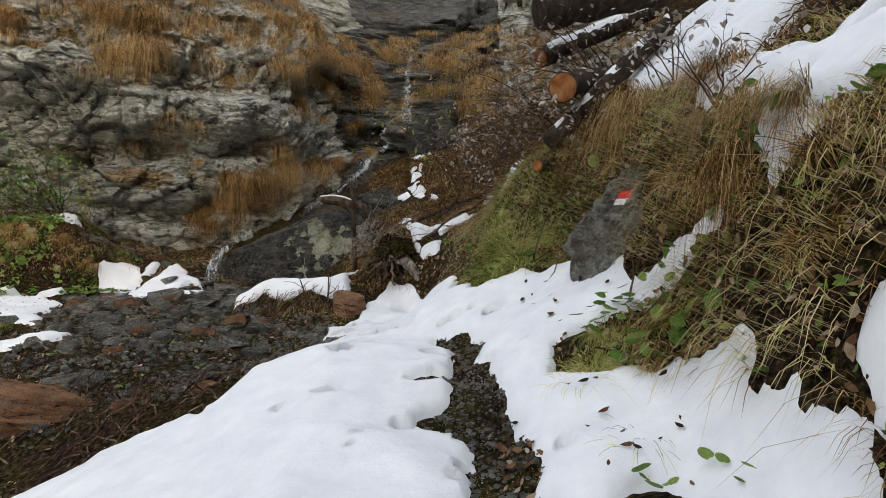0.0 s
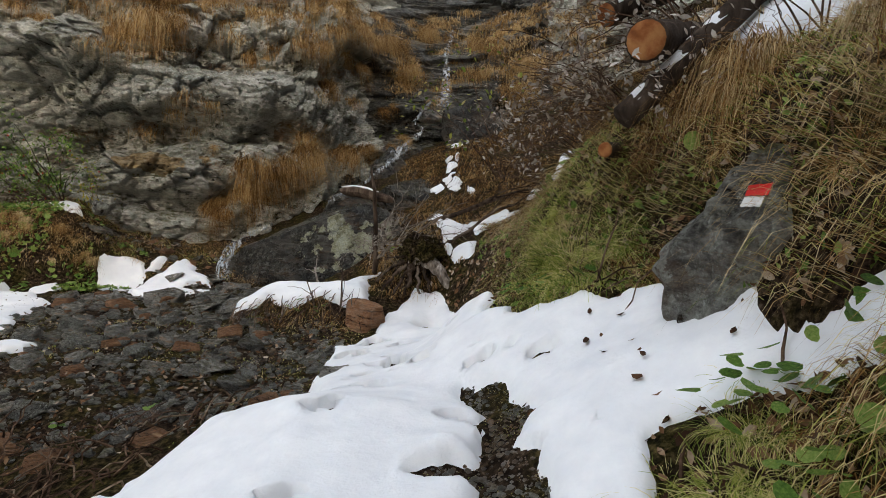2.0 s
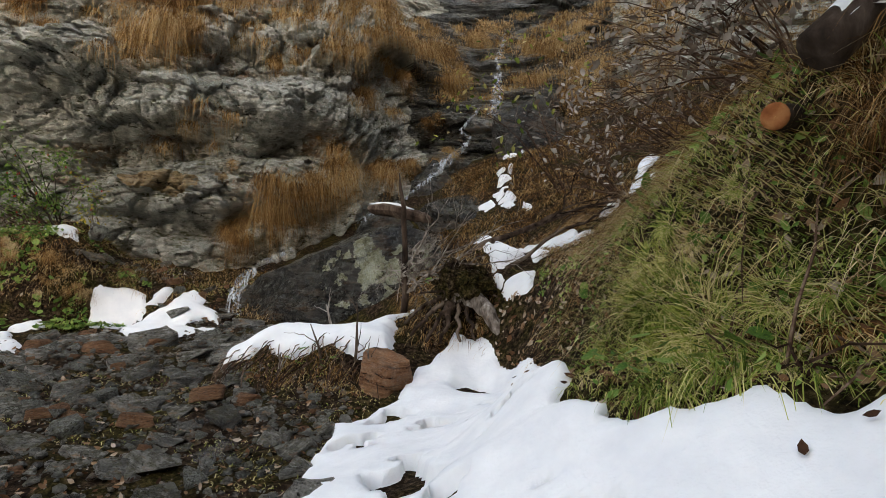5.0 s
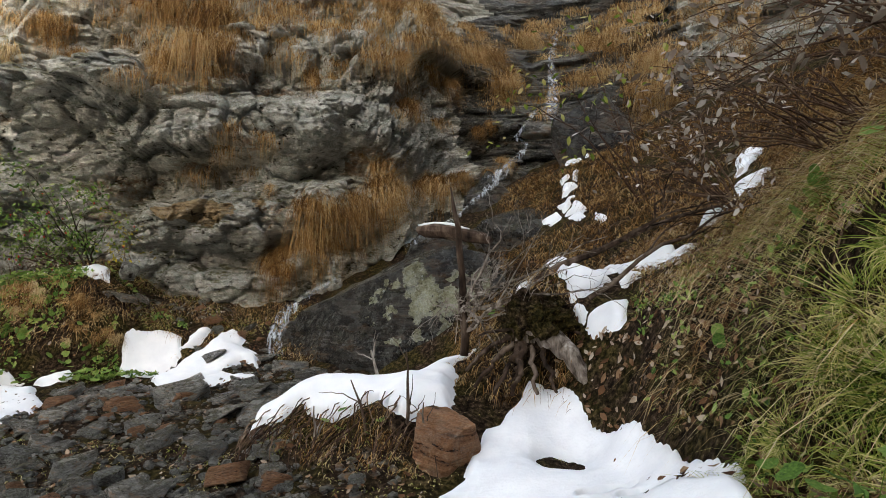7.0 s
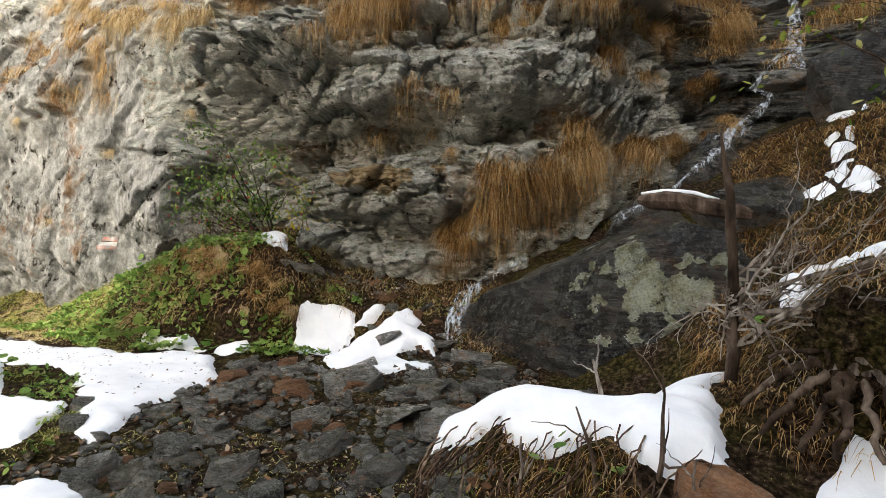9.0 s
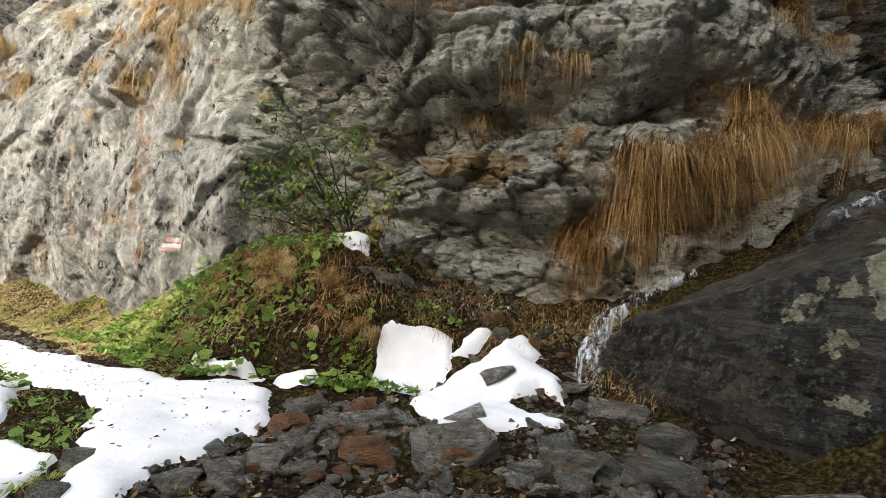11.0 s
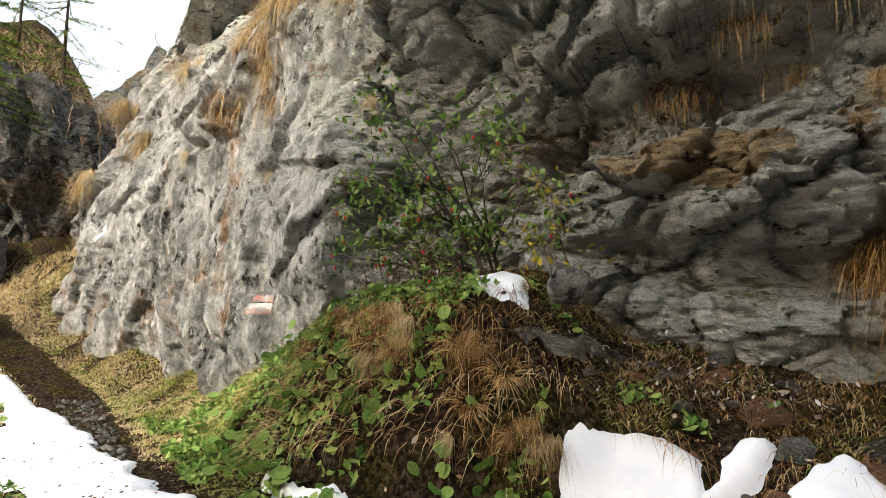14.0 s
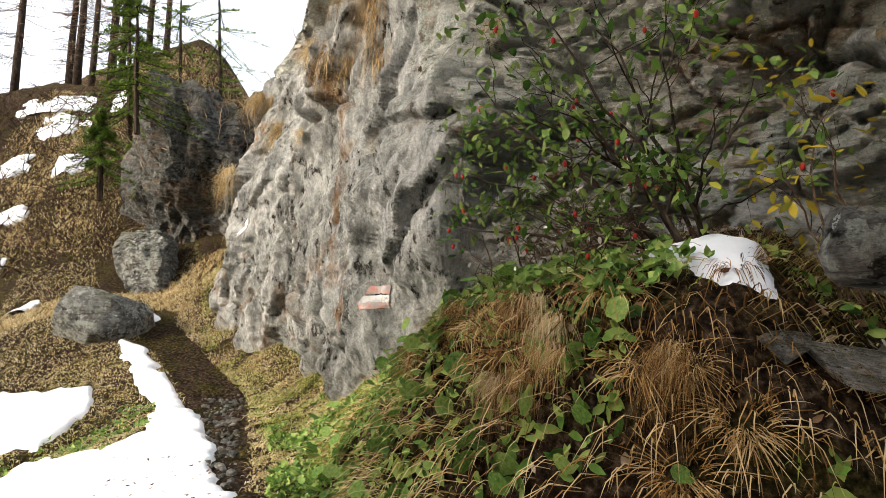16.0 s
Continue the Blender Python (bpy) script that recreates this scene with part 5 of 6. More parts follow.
turf("tread_moss", M_GREEN_GRASS, 12000, (-0.3, 0.5, 1.6, 4.5), lambda x, y: (poly_depth(BARE, x, y) > 0) & (poly_depth(BARE, x, y) < 0.13) & patchy(x, y, 26.0, -0.05, 3.0), 0.035, 0.003, 0.3, 47, "yellow-green moss edging the bare tread", 0.1)
turf("bridge_grass", M_BROWN_GRASS, 6000, (-3.0, -0.4, 7.0, 8.9), lambda x, y: snow_free(x, y, 0.02) & (dbed(x, y) < 0.05) & patchy(x, y, 9.0, -0.2), 0.22, 0.003, 1.1, 39, "withered grass hanging from the turf hummock", 0.9)
turf("gully_grass", M_BROWN_GRASS, 26000, (-1.6, 3.4, 8.4, 13.2), lambda x, y: (dfoot(x, y) > 0.3) & snow_free(x, y) & patchy(x, y, 10.0, -0.2), 0.26, 0.004, 1.1, 40, "withered grass in the gully", 1.0)
turf("streamside_grass", M_GREEN_GRASS, 18000, (-4.8, -0.9, 3.2, 7.4), lambda x, y: snow_free(x, y) & patchy(x, y, 11.0, 0.10, 1.6), 0.085, 0.0035, 0.7, 41, "small green tufts between the stream stones", 0.4)


# broad-leaved plants
def leaf_mesh(seed, mat, name="leaf", points=10, heart=0.35, cup=0.18):
    """A rounded heart-shaped leaf, one unit across, its stalk at the origin, growing along +y."""
    r = random.Random(seed)
    s = Shape()
    ring = []
    for k in range(points):
        a = 2 * math.pi * k / points
        rad = 0.5 * (1 - heart * max(0, math.cos(a)) ** 6) * (1 + r.uniform(-0.07, 0.07))
        x, y = rad * math.sin(a), 0.38 - rad * math.cos(a)
        ring.append((x, y, cup * (x * x * 2 + (y - 0.3) ** 2) + r.uniform(-0.03, 0.03)))
    s.add([(0, 0.3, 0.0)] + ring, [(0, 1 + k, 1 + (k + 1) % points) for k in range(points)])
    return s.mesh(name, mat, True)


BROAD = [leaf_mesh(300 + i, M_LEAF) for i in range(4)]
LEAFY = []


def leafy_plant(x, y, size, count, seed):
    rnd = random.Random(seed)
    z = float(on_ground(x, y))
    root = new("leafy_plant")
    root.matrix_world = pose(x, y, z)
    tagged(root, "low plant with broad round green leaves on the bank", "plant", "broad-leaved plants")
    e = 0.05
    gx, gy = float(on_ground(x + e, y) - on_ground(x - e, y)) / 0.1, float(on_ground(x, y + e) - on_ground(x, y - e)) / 0.1
    for k in range(count):
        a = rnd.uniform(0, 360)
        dist = size * rnd.uniform(0.2, 0.9)
        lx, ly = dist * math.cos(radians(a)), dist * math.sin(radians(a))
        lz = max(-0.5, gx * lx + gy * ly) + rnd.uniform(0.05, 0.17)
        m = pose(lx, ly, lz, rnd.uniform(-25, 25) + 25 * gy, rnd.uniform(-25, 25) - 25 * gx, a - 90) @ Matrix.Scale(size * rnd.uniform(0.5, 0.95), 4)
        part("leaf", rnd.choice(BROAD), root, "", m)
    return root


PLANTS = ((0.38, 4.95, 0.10, 6), (0.3, 5.35, 0.10, 6), (0.62, 4.95, 0.11, 6), (0.25, 5.75, 0.09, 5), (1.15, 3.05, 0.115, 8), (1.05, 2.65, 0.115, 9), (1.35, 2.7, 0.115, 7), (0.95, 3.1, 0.115, 8), (1.0, 2.95, 0.115, 9), (0.92, 2.75, 0.115, 9), (1.15, 2.75, 0.115, 8), (1.1, 2.5, 0.115, 8), (0.8, 3.05, 0.115, 7), (1.25, 2.6, 0.115, 7), (1.2, 2.35, 0.115, 7), (1.4, 2.5, 0.12, 5), (0.72, 1.95, 0.10, 4), (0.95, 1.9, 0.09, 4),
          (1.22, 4.35, 0.115, 6), (1.05, 4.75, 0.12, 4), (1.0, 5.6, 0.10, 4), (0.62, 5.5, 0.10, 5), (0.55, 6.3, 0.10, 5), (0.8, 6.0, 0.11, 5), (0.35, 6.6, 0.09, 4), (1.5, 3.0, 0.12, 4), (1.6, 2.2, 0.12, 4),
          (-6.2, 8.5, 0.13, 9), (-6.5, 8.4, 0.13, 9), (-6.8, 8.3, 0.14, 9), (-7.1, 8.35, 0.13, 9), (-7.4, 8.3, 0.14, 9), (-7.0, 8.6, 0.115, 9), (-6.7, 8.65, 0.115, 9), (-7.7, 8.4, 0.13, 9), (-8.1, 8.4, 0.13, 9),
          (-7.4, 8.65, 0.115, 9), (-7.9, 8.8, 0.115, 9), (-8.5, 8.5, 0.115, 9), (-6.0, 8.75, 0.115, 8), (-5.7, 8.75, 0.12, 7), (-5.5, 8.8, 0.12, 7), (-8.4, 8.9, 0.12, 7), (-8.9, 8.5, 0.12, 7), (-9.3, 8.6, 0.11, 7),
          (-6.9, 7.0, 0.09, 6), (-7.3, 7.1, 0.09, 6), (-7.9, 7.1, 0.09, 6), (-6.5, 7.05, 0.09, 6), (-6.1, 6.95, 0.09, 6), (-11.4, 6.9, 0.09, 7), (-11.9, 7.0, 0.09, 7), (-5.0, 6.5, 0.08, 5), (-2.0, 7.35, 0.10, 4), (-1.7, 7.3, 0.08, 4),
          (-6.45, 8.75, 0.12, 9), (-6.2, 8.9, 0.11, 8), (-6.8, 8.9, 0.11, 8), (-7.2, 8.5, 0.12, 9), (-5.85, 8.95, 0.10, 7), (-6.5, 9.05, 0.10, 6),
          (-4.1, 10.4, 0.08, 5), (-5.0, 10.1, 0.07, 4), (-5.7, 9.6, 0.07, 4), (-1.1, 8.9, 0.09, 5), (-2.6, 4.6, 0.06, 4), (-1.9, 4.5, 0.06, 4), (-3.6, 5.2, 0.06, 4))
for i, (px0, py0, ps, pn) in enumerate(PLANTS):
    leafy_plant(px0, py0, ps * (0.82 if py0 < 3.3 else 1.0), pn, 500 + i)


def litter(name, mat, count, box, test, size, seed, label, category="leaves", lift=0.012, tilt=35, meshes=None):
    """Loose leaves lying about, joined."""
    q = hash_scatter(count, seed)
    x, y = box[0] + q[:, 0] * (box[1] - box[0]), box[2] + q[:, 1] * (box[3] - box[2])
    ok = test(x, y)
    s = Shape()
    rnd = random.Random(seed)
    base = [(-0.5, 0, 0.06), (-0.2, 0.22, 0.0), (0.15, 0.2, 0.05), (0.5, 0, 0.1), (0.15, -0.22, 0.03), (-0.2, -0.2, 0.05), (0, 0, -0.04)]
    fan = [(6, k, (k + 1) % 6) for k in range(6)]
    v = np.array(base)
    zs = on_ground(x, y)
    e = 0.05
    gx, gy = (on_ground(x + e, y) - on_ground(x - e, y)) / (2 * e), (on_ground(x, y + e) - on_ground(x, y - e)) / (2 * e)
    for i in np.nonzero(ok)[0]:
        k = size * (0.4 + 0.9 * q[i, 2] ** 1.5)
        turn = Vector((-gx[i], -gy[i], 1)).to_track_quat("Z", "Y").to_matrix() @ pose(0, 0, 0, rnd.uniform(-tilt, tilt), rnd.uniform(-tilt, tilt), q[i, 3] * 360).to_3x3()
        s.add((v * k * (1, 0.7 + 0.6 * q[i, 4], 1 + q[i, 5])) @ np.array(turn).T + (x[i], y[i], zs[i] + lift + 0.02 * q[i, 5]), fan)
    return tagged(new(name, s.mesh(name, mat, True)), label, category, kind="stuff")


litter("bank_leaves", M_DEAD_LEAF, 15000, (-0.6, 2.8, 0.8, 9.6), lambda x, y: (dfoot(x, y) > -0.05) & snow_free(x, y), 0.062, 51, "brown fallen leaves on the bank")
litter("bank_herbs", M_LEAF, 9000, (0.0, 2.4, 0.8, 8.0), lambda x, y: (dfoot(x, y) > 0) & snow_free(x, y) & patchy(x, y, 13.0, 0.1, 2.0), 0.045, 52, "small green herbs on the bank", "plants", 0.04, 50)
litter("verge_leaves", M_DEAD_LEAF, 5200, (-0.1, 2.1, 0.9, 6.6), lambda x, y: snow_free(x, y) & (dfoot(x, y) > -0.7), 0.06, 61, "brown fallen leaves beside the snow")
litter("verge_herbs", M_LEAF, 800, (0.0, 1.2, 4.5, 6.6), lambda x, y: snow_free(x, y), 0.055, 62, "small green herbs beside the snow", "plants", 0.03, 40)
litter("foot_herbs", M_LEAF, 15000, (-10.5, -4.9, 8.0, 9.8), lambda x, y: (dfoot(x, y) > -0.15) & (dfoot(x, y) < 0.9) & snow_free(x, y) & patchy(x, y, 14.0, -0.15, 1.6), 0.07, 53, "small green herbs below the cliff", "plants", 0.05, 50)
litter("trail_herbs", M_LEAF, 6000, (-12.5, -4.9, 5.6, 7.4), lambda x, y: snow_free(x, y) & tread_free(x, y, 0.4) & (dbed(x, y) < 0) & patchy(x, y, 15.0, 0.0, 1.6), 0.06, 54, "small green herbs below the trail", "plants", 0.04, 50)
litter("bed_leaves", M_DEAD_LEAF, 3600, (-5.6, -0.9, 3.2, 9.8), lambda x, y: (dbed(x, y) > -0.2) & snow_free(x, y), 0.05, 55, "brown fallen leaves between the stream stones")
litter("ledge_leaves", M_DEAD_LEAF, 1400, (-9.5, -3.8, 8.3, 10.6), lambda x, y: (dfoot(x, y) > 0.1) & snow_free(x, y), 0.05, 56, "brown fallen leaves lying on the turf ledge")
litter("snow_leaves", M_DEAD_LEAF, 260, (-0.2, 1.3, 1.6, 7.8), lambda x, y: ~snow_free(x, y) & (dfoot(x, y) > -0.4), 0.055, 57, "fallen leaves lying on the snow", "leaves", 0.085, 12)
litter("trail_leaves", M_DEAD_LEAF, 420, (-10, -5.3, 7.1, 8.4), lambda x, y: ~snow_free(x, y), 0.035, 58, "dark bits of leaf lying on the trail snow", "leaves", 0.055, 8)
litter("gully_leaves", M_DEAD_LEAF, 1600, (-1.4, 3.0, 8.0, 12.6), lambda x, y: (dfoot(x, y) > 0.1) & snow_free(x, y), 0.045, 59, "brown leaves in the gully")

# ---- wood ----
def twig_tree(shape, base, tip, radius, seed, forks=5, depth=2, spread=0.5, sag=(0, 0, 0), wob=0.02, sides=4, ends=None):
    """A branching stem: one bowed tube with side twigs."""
    rnd = random.Random(seed)
    pts = arc(base, tip, sag, 8, wob, seed)
    shape.tube(pts, [radius * (1 - 0.8 * i / 7) for i in range(8)], sides, False)
    if ends is not None:
        ends.append(pts[-1])
        ends.append(pts[5])
    if depth:
        ln = (Vector(tip) - Vector(base)).length
        for k in range(forks):
            i = rnd.randint(2, 6)
            d = (pts[i + 1] - pts[i]).normalized()
            side = Vector((rnd.gauss(0, 1), rnd.gauss(0, 1), rnd.gauss(0, 0.8))).normalized()
            t = pts[i] + (d * (1 - spread) + side * spread).normalized() * ln * rnd.uniform(0.25, 0.5)
            twig_tree(shape, pts[i], t, radius * (1 - 0.8 * i / 7) * 0.7, seed * 7 + k + 1, max(2, forks - 2), depth - 1, spread, (0, 0, rnd.uniform(-0.05, 0.08)), wob * 0.7, 3, ends)


def leaves_at(points, mat, name, size, seed, per=3, spread=0.06, slim=0.45):
    s = Shape()
    rnd = random.Random(seed)
    v = np.array([(0, 0, 0), (0.5 * slim, 0.35, 0.04), (0.42 * slim, 0.7, 0.0), (0, 1, -0.06), (-0.42 * slim, 0.7, 0.0), (-0.5 * slim, 0.35, 0.04), (0, 0.5, -0.05)])
    fan = [(6, k, (k + 1) % 6) for k in range(6)]
    for p in points:
        for _ in range(per):
            m = np.array(pose(0, 0, 0, rnd.uniform(-80, 40), rnd.uniform(-40, 40), rnd.uniform(0, 360)).to_3x3())
            o = np.array(p) + np.array([rnd.gauss(0, spread), rnd.gauss(0, spread), rnd.gauss(0, spread)])
            s.add((v * size * rnd.uniform(0.6, 1.2)) @ m.T + o, fan)
    return s.mesh(name, mat, True)


def shrub(base, tips, radius, seed, label, name, leaf_mat=None, leaf_size=0.05, per=2, forks=5, depth=2, mat=None, sag=0.15, leaf_label="", category="shrub", group=""):
    root = new(name)
    root.matrix_world = pose(*base)
    tagged(root, label, category, group)
    ends = []
    for k, t in enumerate(tips):
        s = Shape()
        rnd = random.Random(seed + k)
        b = Vector((rnd.gauss(0, 0.04), rnd.gauss(0, 0.04), -0.03))
        twig_tree(s, b, Vector(t), radius * rnd.uniform(0.7, 1.1), seed * 13 + k, forks, depth, 0.55, (0, 0, sag * rnd.uniform(0.5, 1.2)), 0.025, 5, ends)
        part("stem", s.mesh("stem", mat or M_TWIG), root)
    if leaf_mat:
        part("foliage", leaves_at(ends, leaf_mat, "foliage", leaf_size, seed, per), root, leaf_label)
    return root, ends


# dry shrubs that lean out over the stream
for k, (bx, by, reach) in enumerate(((1.35, 6.2, 1.0), (1.5, 7.0, 1.1), (1.3, 7.8, 1.1), (1.8, 8.6, 1.2), (1.5, 5.3, 0.8), (0.9, 8.9, 0.9), (2.0, 6.4, 1.2))):
    rnd = random.Random(900 + k)
    tips = [(-reach * rnd.uniform(0.5, 1.25), rnd.uniform(-0.5, 0.6), rnd.uniform(-0.1, 0.9)) for _ in range(13)]
    shrub((bx, by, float(on_ground(bx, by))), tips, 0.010, 900 + k, "leafless brown shrub leaning out from the bank", "dry_shrub", M_GREY_LEAF if k % 2 == 0 else None, 0.065, 1, 4, 2, None, 0.2, "curled dry silver-grey leaves", group="dry shrubs")
for k, (bx, by) in enumerate(((1.05, 5.35), (1.25, 4.75), (1.55, 3.2), (1.7, 4.2))):
    rnd = random.Random(950 + k)
    tips = [(rnd.uniform(-0.5, 0.2), rnd.uniform(-0.4, 0.3), rnd.uniform(0.25, 0.6)) for _ in range(6)]
    shrub((bx, by, float(on_ground(bx, by))), tips, 0.007, 950 + k, "small dry shrub with curled silver-grey leaves", "dry_shrub", M_GREY_LEAF, 0.06, 2, 3, 1, None, 0.05, "curled dry silver-grey leaves", group="dry shrubs")
for k, (bx, by) in enumerate(((2.3, 4.0), (2.1, 2.9), (1.9, 4.9), (2.6, 5.2))):
    rnd = random.Random(970 + k)
    tips = [(rnd.uniform(-0.7, 0.3), rnd.uniform(-0.5, 0.4), rnd.uniform(0.3, 0.9)) for _ in range(6)]
    shrub((bx, by, float(on_ground(bx, by))), tips, 0.008, 970 + k, "bare twiggy shrub sticking out of the snow", "bare_shrub", None, 0.05, 1, 5, 2, M_BARK, 0.1, group="bare shrubs")


# felled logs on the bank
def log(a, b, radius, label, snow=True, seed=1, wood=None, sawn=True):
    a, b = Vector(a), Vector(b)
    root = new("felled_log")
    root.matrix_world = pose(*a)
    tagged(root, label, "log", "felled logs")
    s = Shape()
    pts = arc((0, 0, 0), b - a, (0, 0, 0), 14, radius * 0.06, seed)
    s.tube(pts, [radius * (1 + 0.06 * math.sin(i * 2.1 + seed)) for i in range(14)], 16, True, 0.10, seed)
    part("bark", s.mesh("bark", wood or M_BARK, True), root)
    d = (b - a).normalized()
    face = Shape()
    c1, c2 = d.cross(Vector((0, 0, 1))).normalized(), None
    c2 = d.cross(c1)
    rings = [(0.0, 0.014), (0.35, 0.012), (0.6, 0.013), (0.92, 0.010), (0.98, 0.0)]
    pts2, fc = [-d * 0.014], []
    for j, (rr, h) in enumerate(rings[1:]):
        for k in range(16):
            w = 2 * math.pi * k / 16
            pts2.append((c1 * math.cos(w) + c2 * math.sin(w)) * radius * rr - d * h)
    for k in range(16):
        fc.append((0, 1 + k, 1 + (k + 1) % 16))
        for j in range(3):
            fc.append((1 + j * 16 + k, 1 + (j + 1) * 16 + k, 1 + (j + 1) * 16 + (k + 1) % 16, 1 + j * 16 + (k + 1) % 16))
    face.add(pts2, fc)
    part("cut_end", face.mesh("cut_end", M_CUT if sawn else M_BARK, True), root, "orange-brown sawn end" if sawn else "dark rotten end")
    if snow:
        sn = Shape()
        n, m = 26, 7
        grid = []
        for i in range(n):
            f = 0.03 + 0.95 * i / (n - 1)
            wide = radius * (0.85 + 0.25 * noise.noise(Vector((i * 0.45, seed, 0))))
            for j in range(m):
                u = -1 + 2 * j / (m - 1)
                bulge = radius * (0.42 + 0.2 * noise.noise(Vector((i * 0.6, seed, 4)))) * (1 - u ** 4)
                grid.append((b - a) * f + c1 * (u * wide) + Vector((0, 0, math.sqrt(max(0.05, 1 - min(1, (u * wide / radius) ** 2) * 0.9)) * radius * 0.97 + bulge)))
        sn.add(grid, grid_faces(n, m).tolist())
        part("snow_cap", sn.mesh("snow_cap", M_SNOW, True), root, "melting white snow cap")
    return root


log((0.99, 4.73, 2.60), (2.3, 6.9, 3.35), 0.12, "thick felled log with a sawn orange end on the bank", False, 2)
log((0.92, 4.92, 2.18), (2.0, 5.1, 3.25), 0.085, "dark felled trunk capped with snow on the bank", True, 3, None, False)
log((0.84, 5.07, 2.0), (1.35, 5.7, 2.1), 0.052, "short branch with a sawn end in the bank", False, 4)
log((0.97, 5.75, 3.62), (2.6, 6.1, 4.1), 0.19, "heavy felled log high on the bank", False, 5, None, False)
log((1.05, 6.2, 3.3), (2.6, 7.2, 4.2), 0.10, "felled trunk capped with snow on the bank", True, 6)

# torn-out root plate with its dead stem and twigs
stump = new("root_stump")
stump.matrix_world = pose(-0.74, 8.12, 0.72) @ Matrix.Scale(0.86, 4)
tagged(stump, "torn-up tree stump with spreading bare roots", "stump")
clod = rock_mesh("soil_clod", 61, M_GROUND, 5, 4, 1.0, 0.30, (0.36, 0.30, 0.26))
for v in clod.vertices:
    v.co += v.normal * 0.05 * fbm(v.co.x * 9, v.co.y * 9, v.co.z * 9, 4)
part("soil_clod", clod, stump, "dark clinging soil", pose(0.02, 0.04, 0.52, 0, 12, 0))
s = Shape()
s.tube(arc((0.02, 0.1, -0.1), (0.02, 0.0, 0.5), (0.0, -0.05, 0), 8, 0.01, 3), [0.30, 0.26, 0.22, 0.19, 0.18, 0.19, 0.18, 0.10], 14, True, 0.35, 9)
part("root_crown", s.mesh("root_crown", M_GROUND, True), stump)
for k, (mid, tip, rad) in enumerate((((0.30, -0.16, 0.50), (0.45, -0.30, 0.06), 0.12), ((-0.22, -0.20, 0.36), (-0.44, -0.34, 0.0), 0.055), ((-0.12, -0.26, 0.34), (-0.26, -0.44, -0.02), 0.06), ((-0.02, -0.28, 0.32), (-0.10, -0.46, -0.02), 0.07),
                                     ((0.08, -0.27, 0.30), (0.07, -0.46, -0.02), 0.05), ((0.15, -0.26, 0.30), (0.22, -0.42, 0.0), 0.045), ((-0.30, -0.08, 0.42), (-0.55, -0.16, 0.12), 0.05), ((-0.2, -0.1, 0.52), (-0.42, -0.26, 0.44), 0.03),
                                     ((-0.05, -0.3, 0.25), (-0.17, -0.36, 0.02), 0.03), ((0.2, 0.0, 0.5), (0.5, -0.05, 0.42), 0.04))):
    s = Shape()
    a, m_, b = Vector((0.06 * (k % 3 - 1), -0.04, 0.42)), Vector(mid), Vector(tip)
    rnd = random.Random(k + 5)
    pts = [(a * (1 - f) + m_ * f) * (1 - f) + (m_ * (1 - f) + b * f) * f + Vector((rnd.gauss(0, 0.014), rnd.gauss(0, 0.014), rnd.gauss(0, 0.010))) for f in [i / 11 for i in range(12)]]
    s.tube(pts, [(rad if k == 0 else 0.6 * rad) * (1.05 - 0.6 * i / 11) for i in range(12)], 10, True, 0.5, k)
    part("root", s.mesh("root", M_GREY_WOOD if k == 0 else M_ROOT, True), stump, "thick grey bare root" if k == 0 else "")

snag = new("dead_tree")
snag.matrix_world = pose(-1.28, 8.22, 1.15)
tagged(snag, "broken dead stem standing among bare grey twigs", "dead tree")
s = Shape()
s.tube(arc((0, 0, -0.25), (-0.06, -0.04, 1.1), (0.03, 0, 0), 9, 0.01, 2), [0.036, 0.033, 0.031, 0.029, 0.028, 0.027, 0.024, 0.017, 0.005], 9, True, 0.3, 3)
part("trunk", s.mesh("trunk", M_ROOT, True), snag)
for k in range(15):
    s = Shape()
    rnd = random.Random(40 + k)
    twig_tree(s, (0.0, 0, rnd.uniform(-0.1, 0.35)), (rnd.uniform(0.2, 1.25), rnd.uniform(-0.3, 0.4), rnd.uniform(0.05, 0.9)), rnd.uniform(0.008, 0.016), 60 + k, 5, 2, 0.45, (0, 0, rnd.uniform(-0.1, 0.1)), 0.03, 4)
    part("branch", s.mesh("branch", M_GREY_WOOD), snag, "bare pale grey branch")
for k in range(9):
    s = Shape()
    rnd = random.Random(80 + k)
    twig_tree(s, (0.0, -0.02, rnd.uniform(0.0, 0.2)), (rnd.uniform(-0.5, 0.5), rnd.uniform(-0.35, 0.1), rnd.uniform(-0.35, 0.2)), rnd.uniform(0.006, 0.012), 160 + k, 4, 2, 0.55, (0, 0, 0.1), 0.03, 4)
    part("twig", s.mesh("twig", M_GREY_WOOD), snag, "thin tangled grey twig")

# branches lying over the snow above the stump
for k, (a, b, rad) in enumerate((((-0.75, 8.5, 1.45), (0.95, 9.0, 2.1), 0.035), ((-0.6, 8.8, 1.5), (0.5, 9.6, 1.95), 0.02), ((-0.3, 8.1, 1.35), (0.9, 8.2, 2.0), 0.02))):
    root = new("fallen_branch")
    root.matrix_world = pose(*a)
    tagged(root, "dead bare branch lying over the snow", "branch", "fallen branches")
    s = Shape()
    twig_tree(s, (0, 0, 0), Vector(b) - Vector(a), rad, 700 + k, 6, 2, 0.5, (0, 0, 0.08), 0.03, 6)
    part("stem", s.mesh("stem", M_ROOT), root)

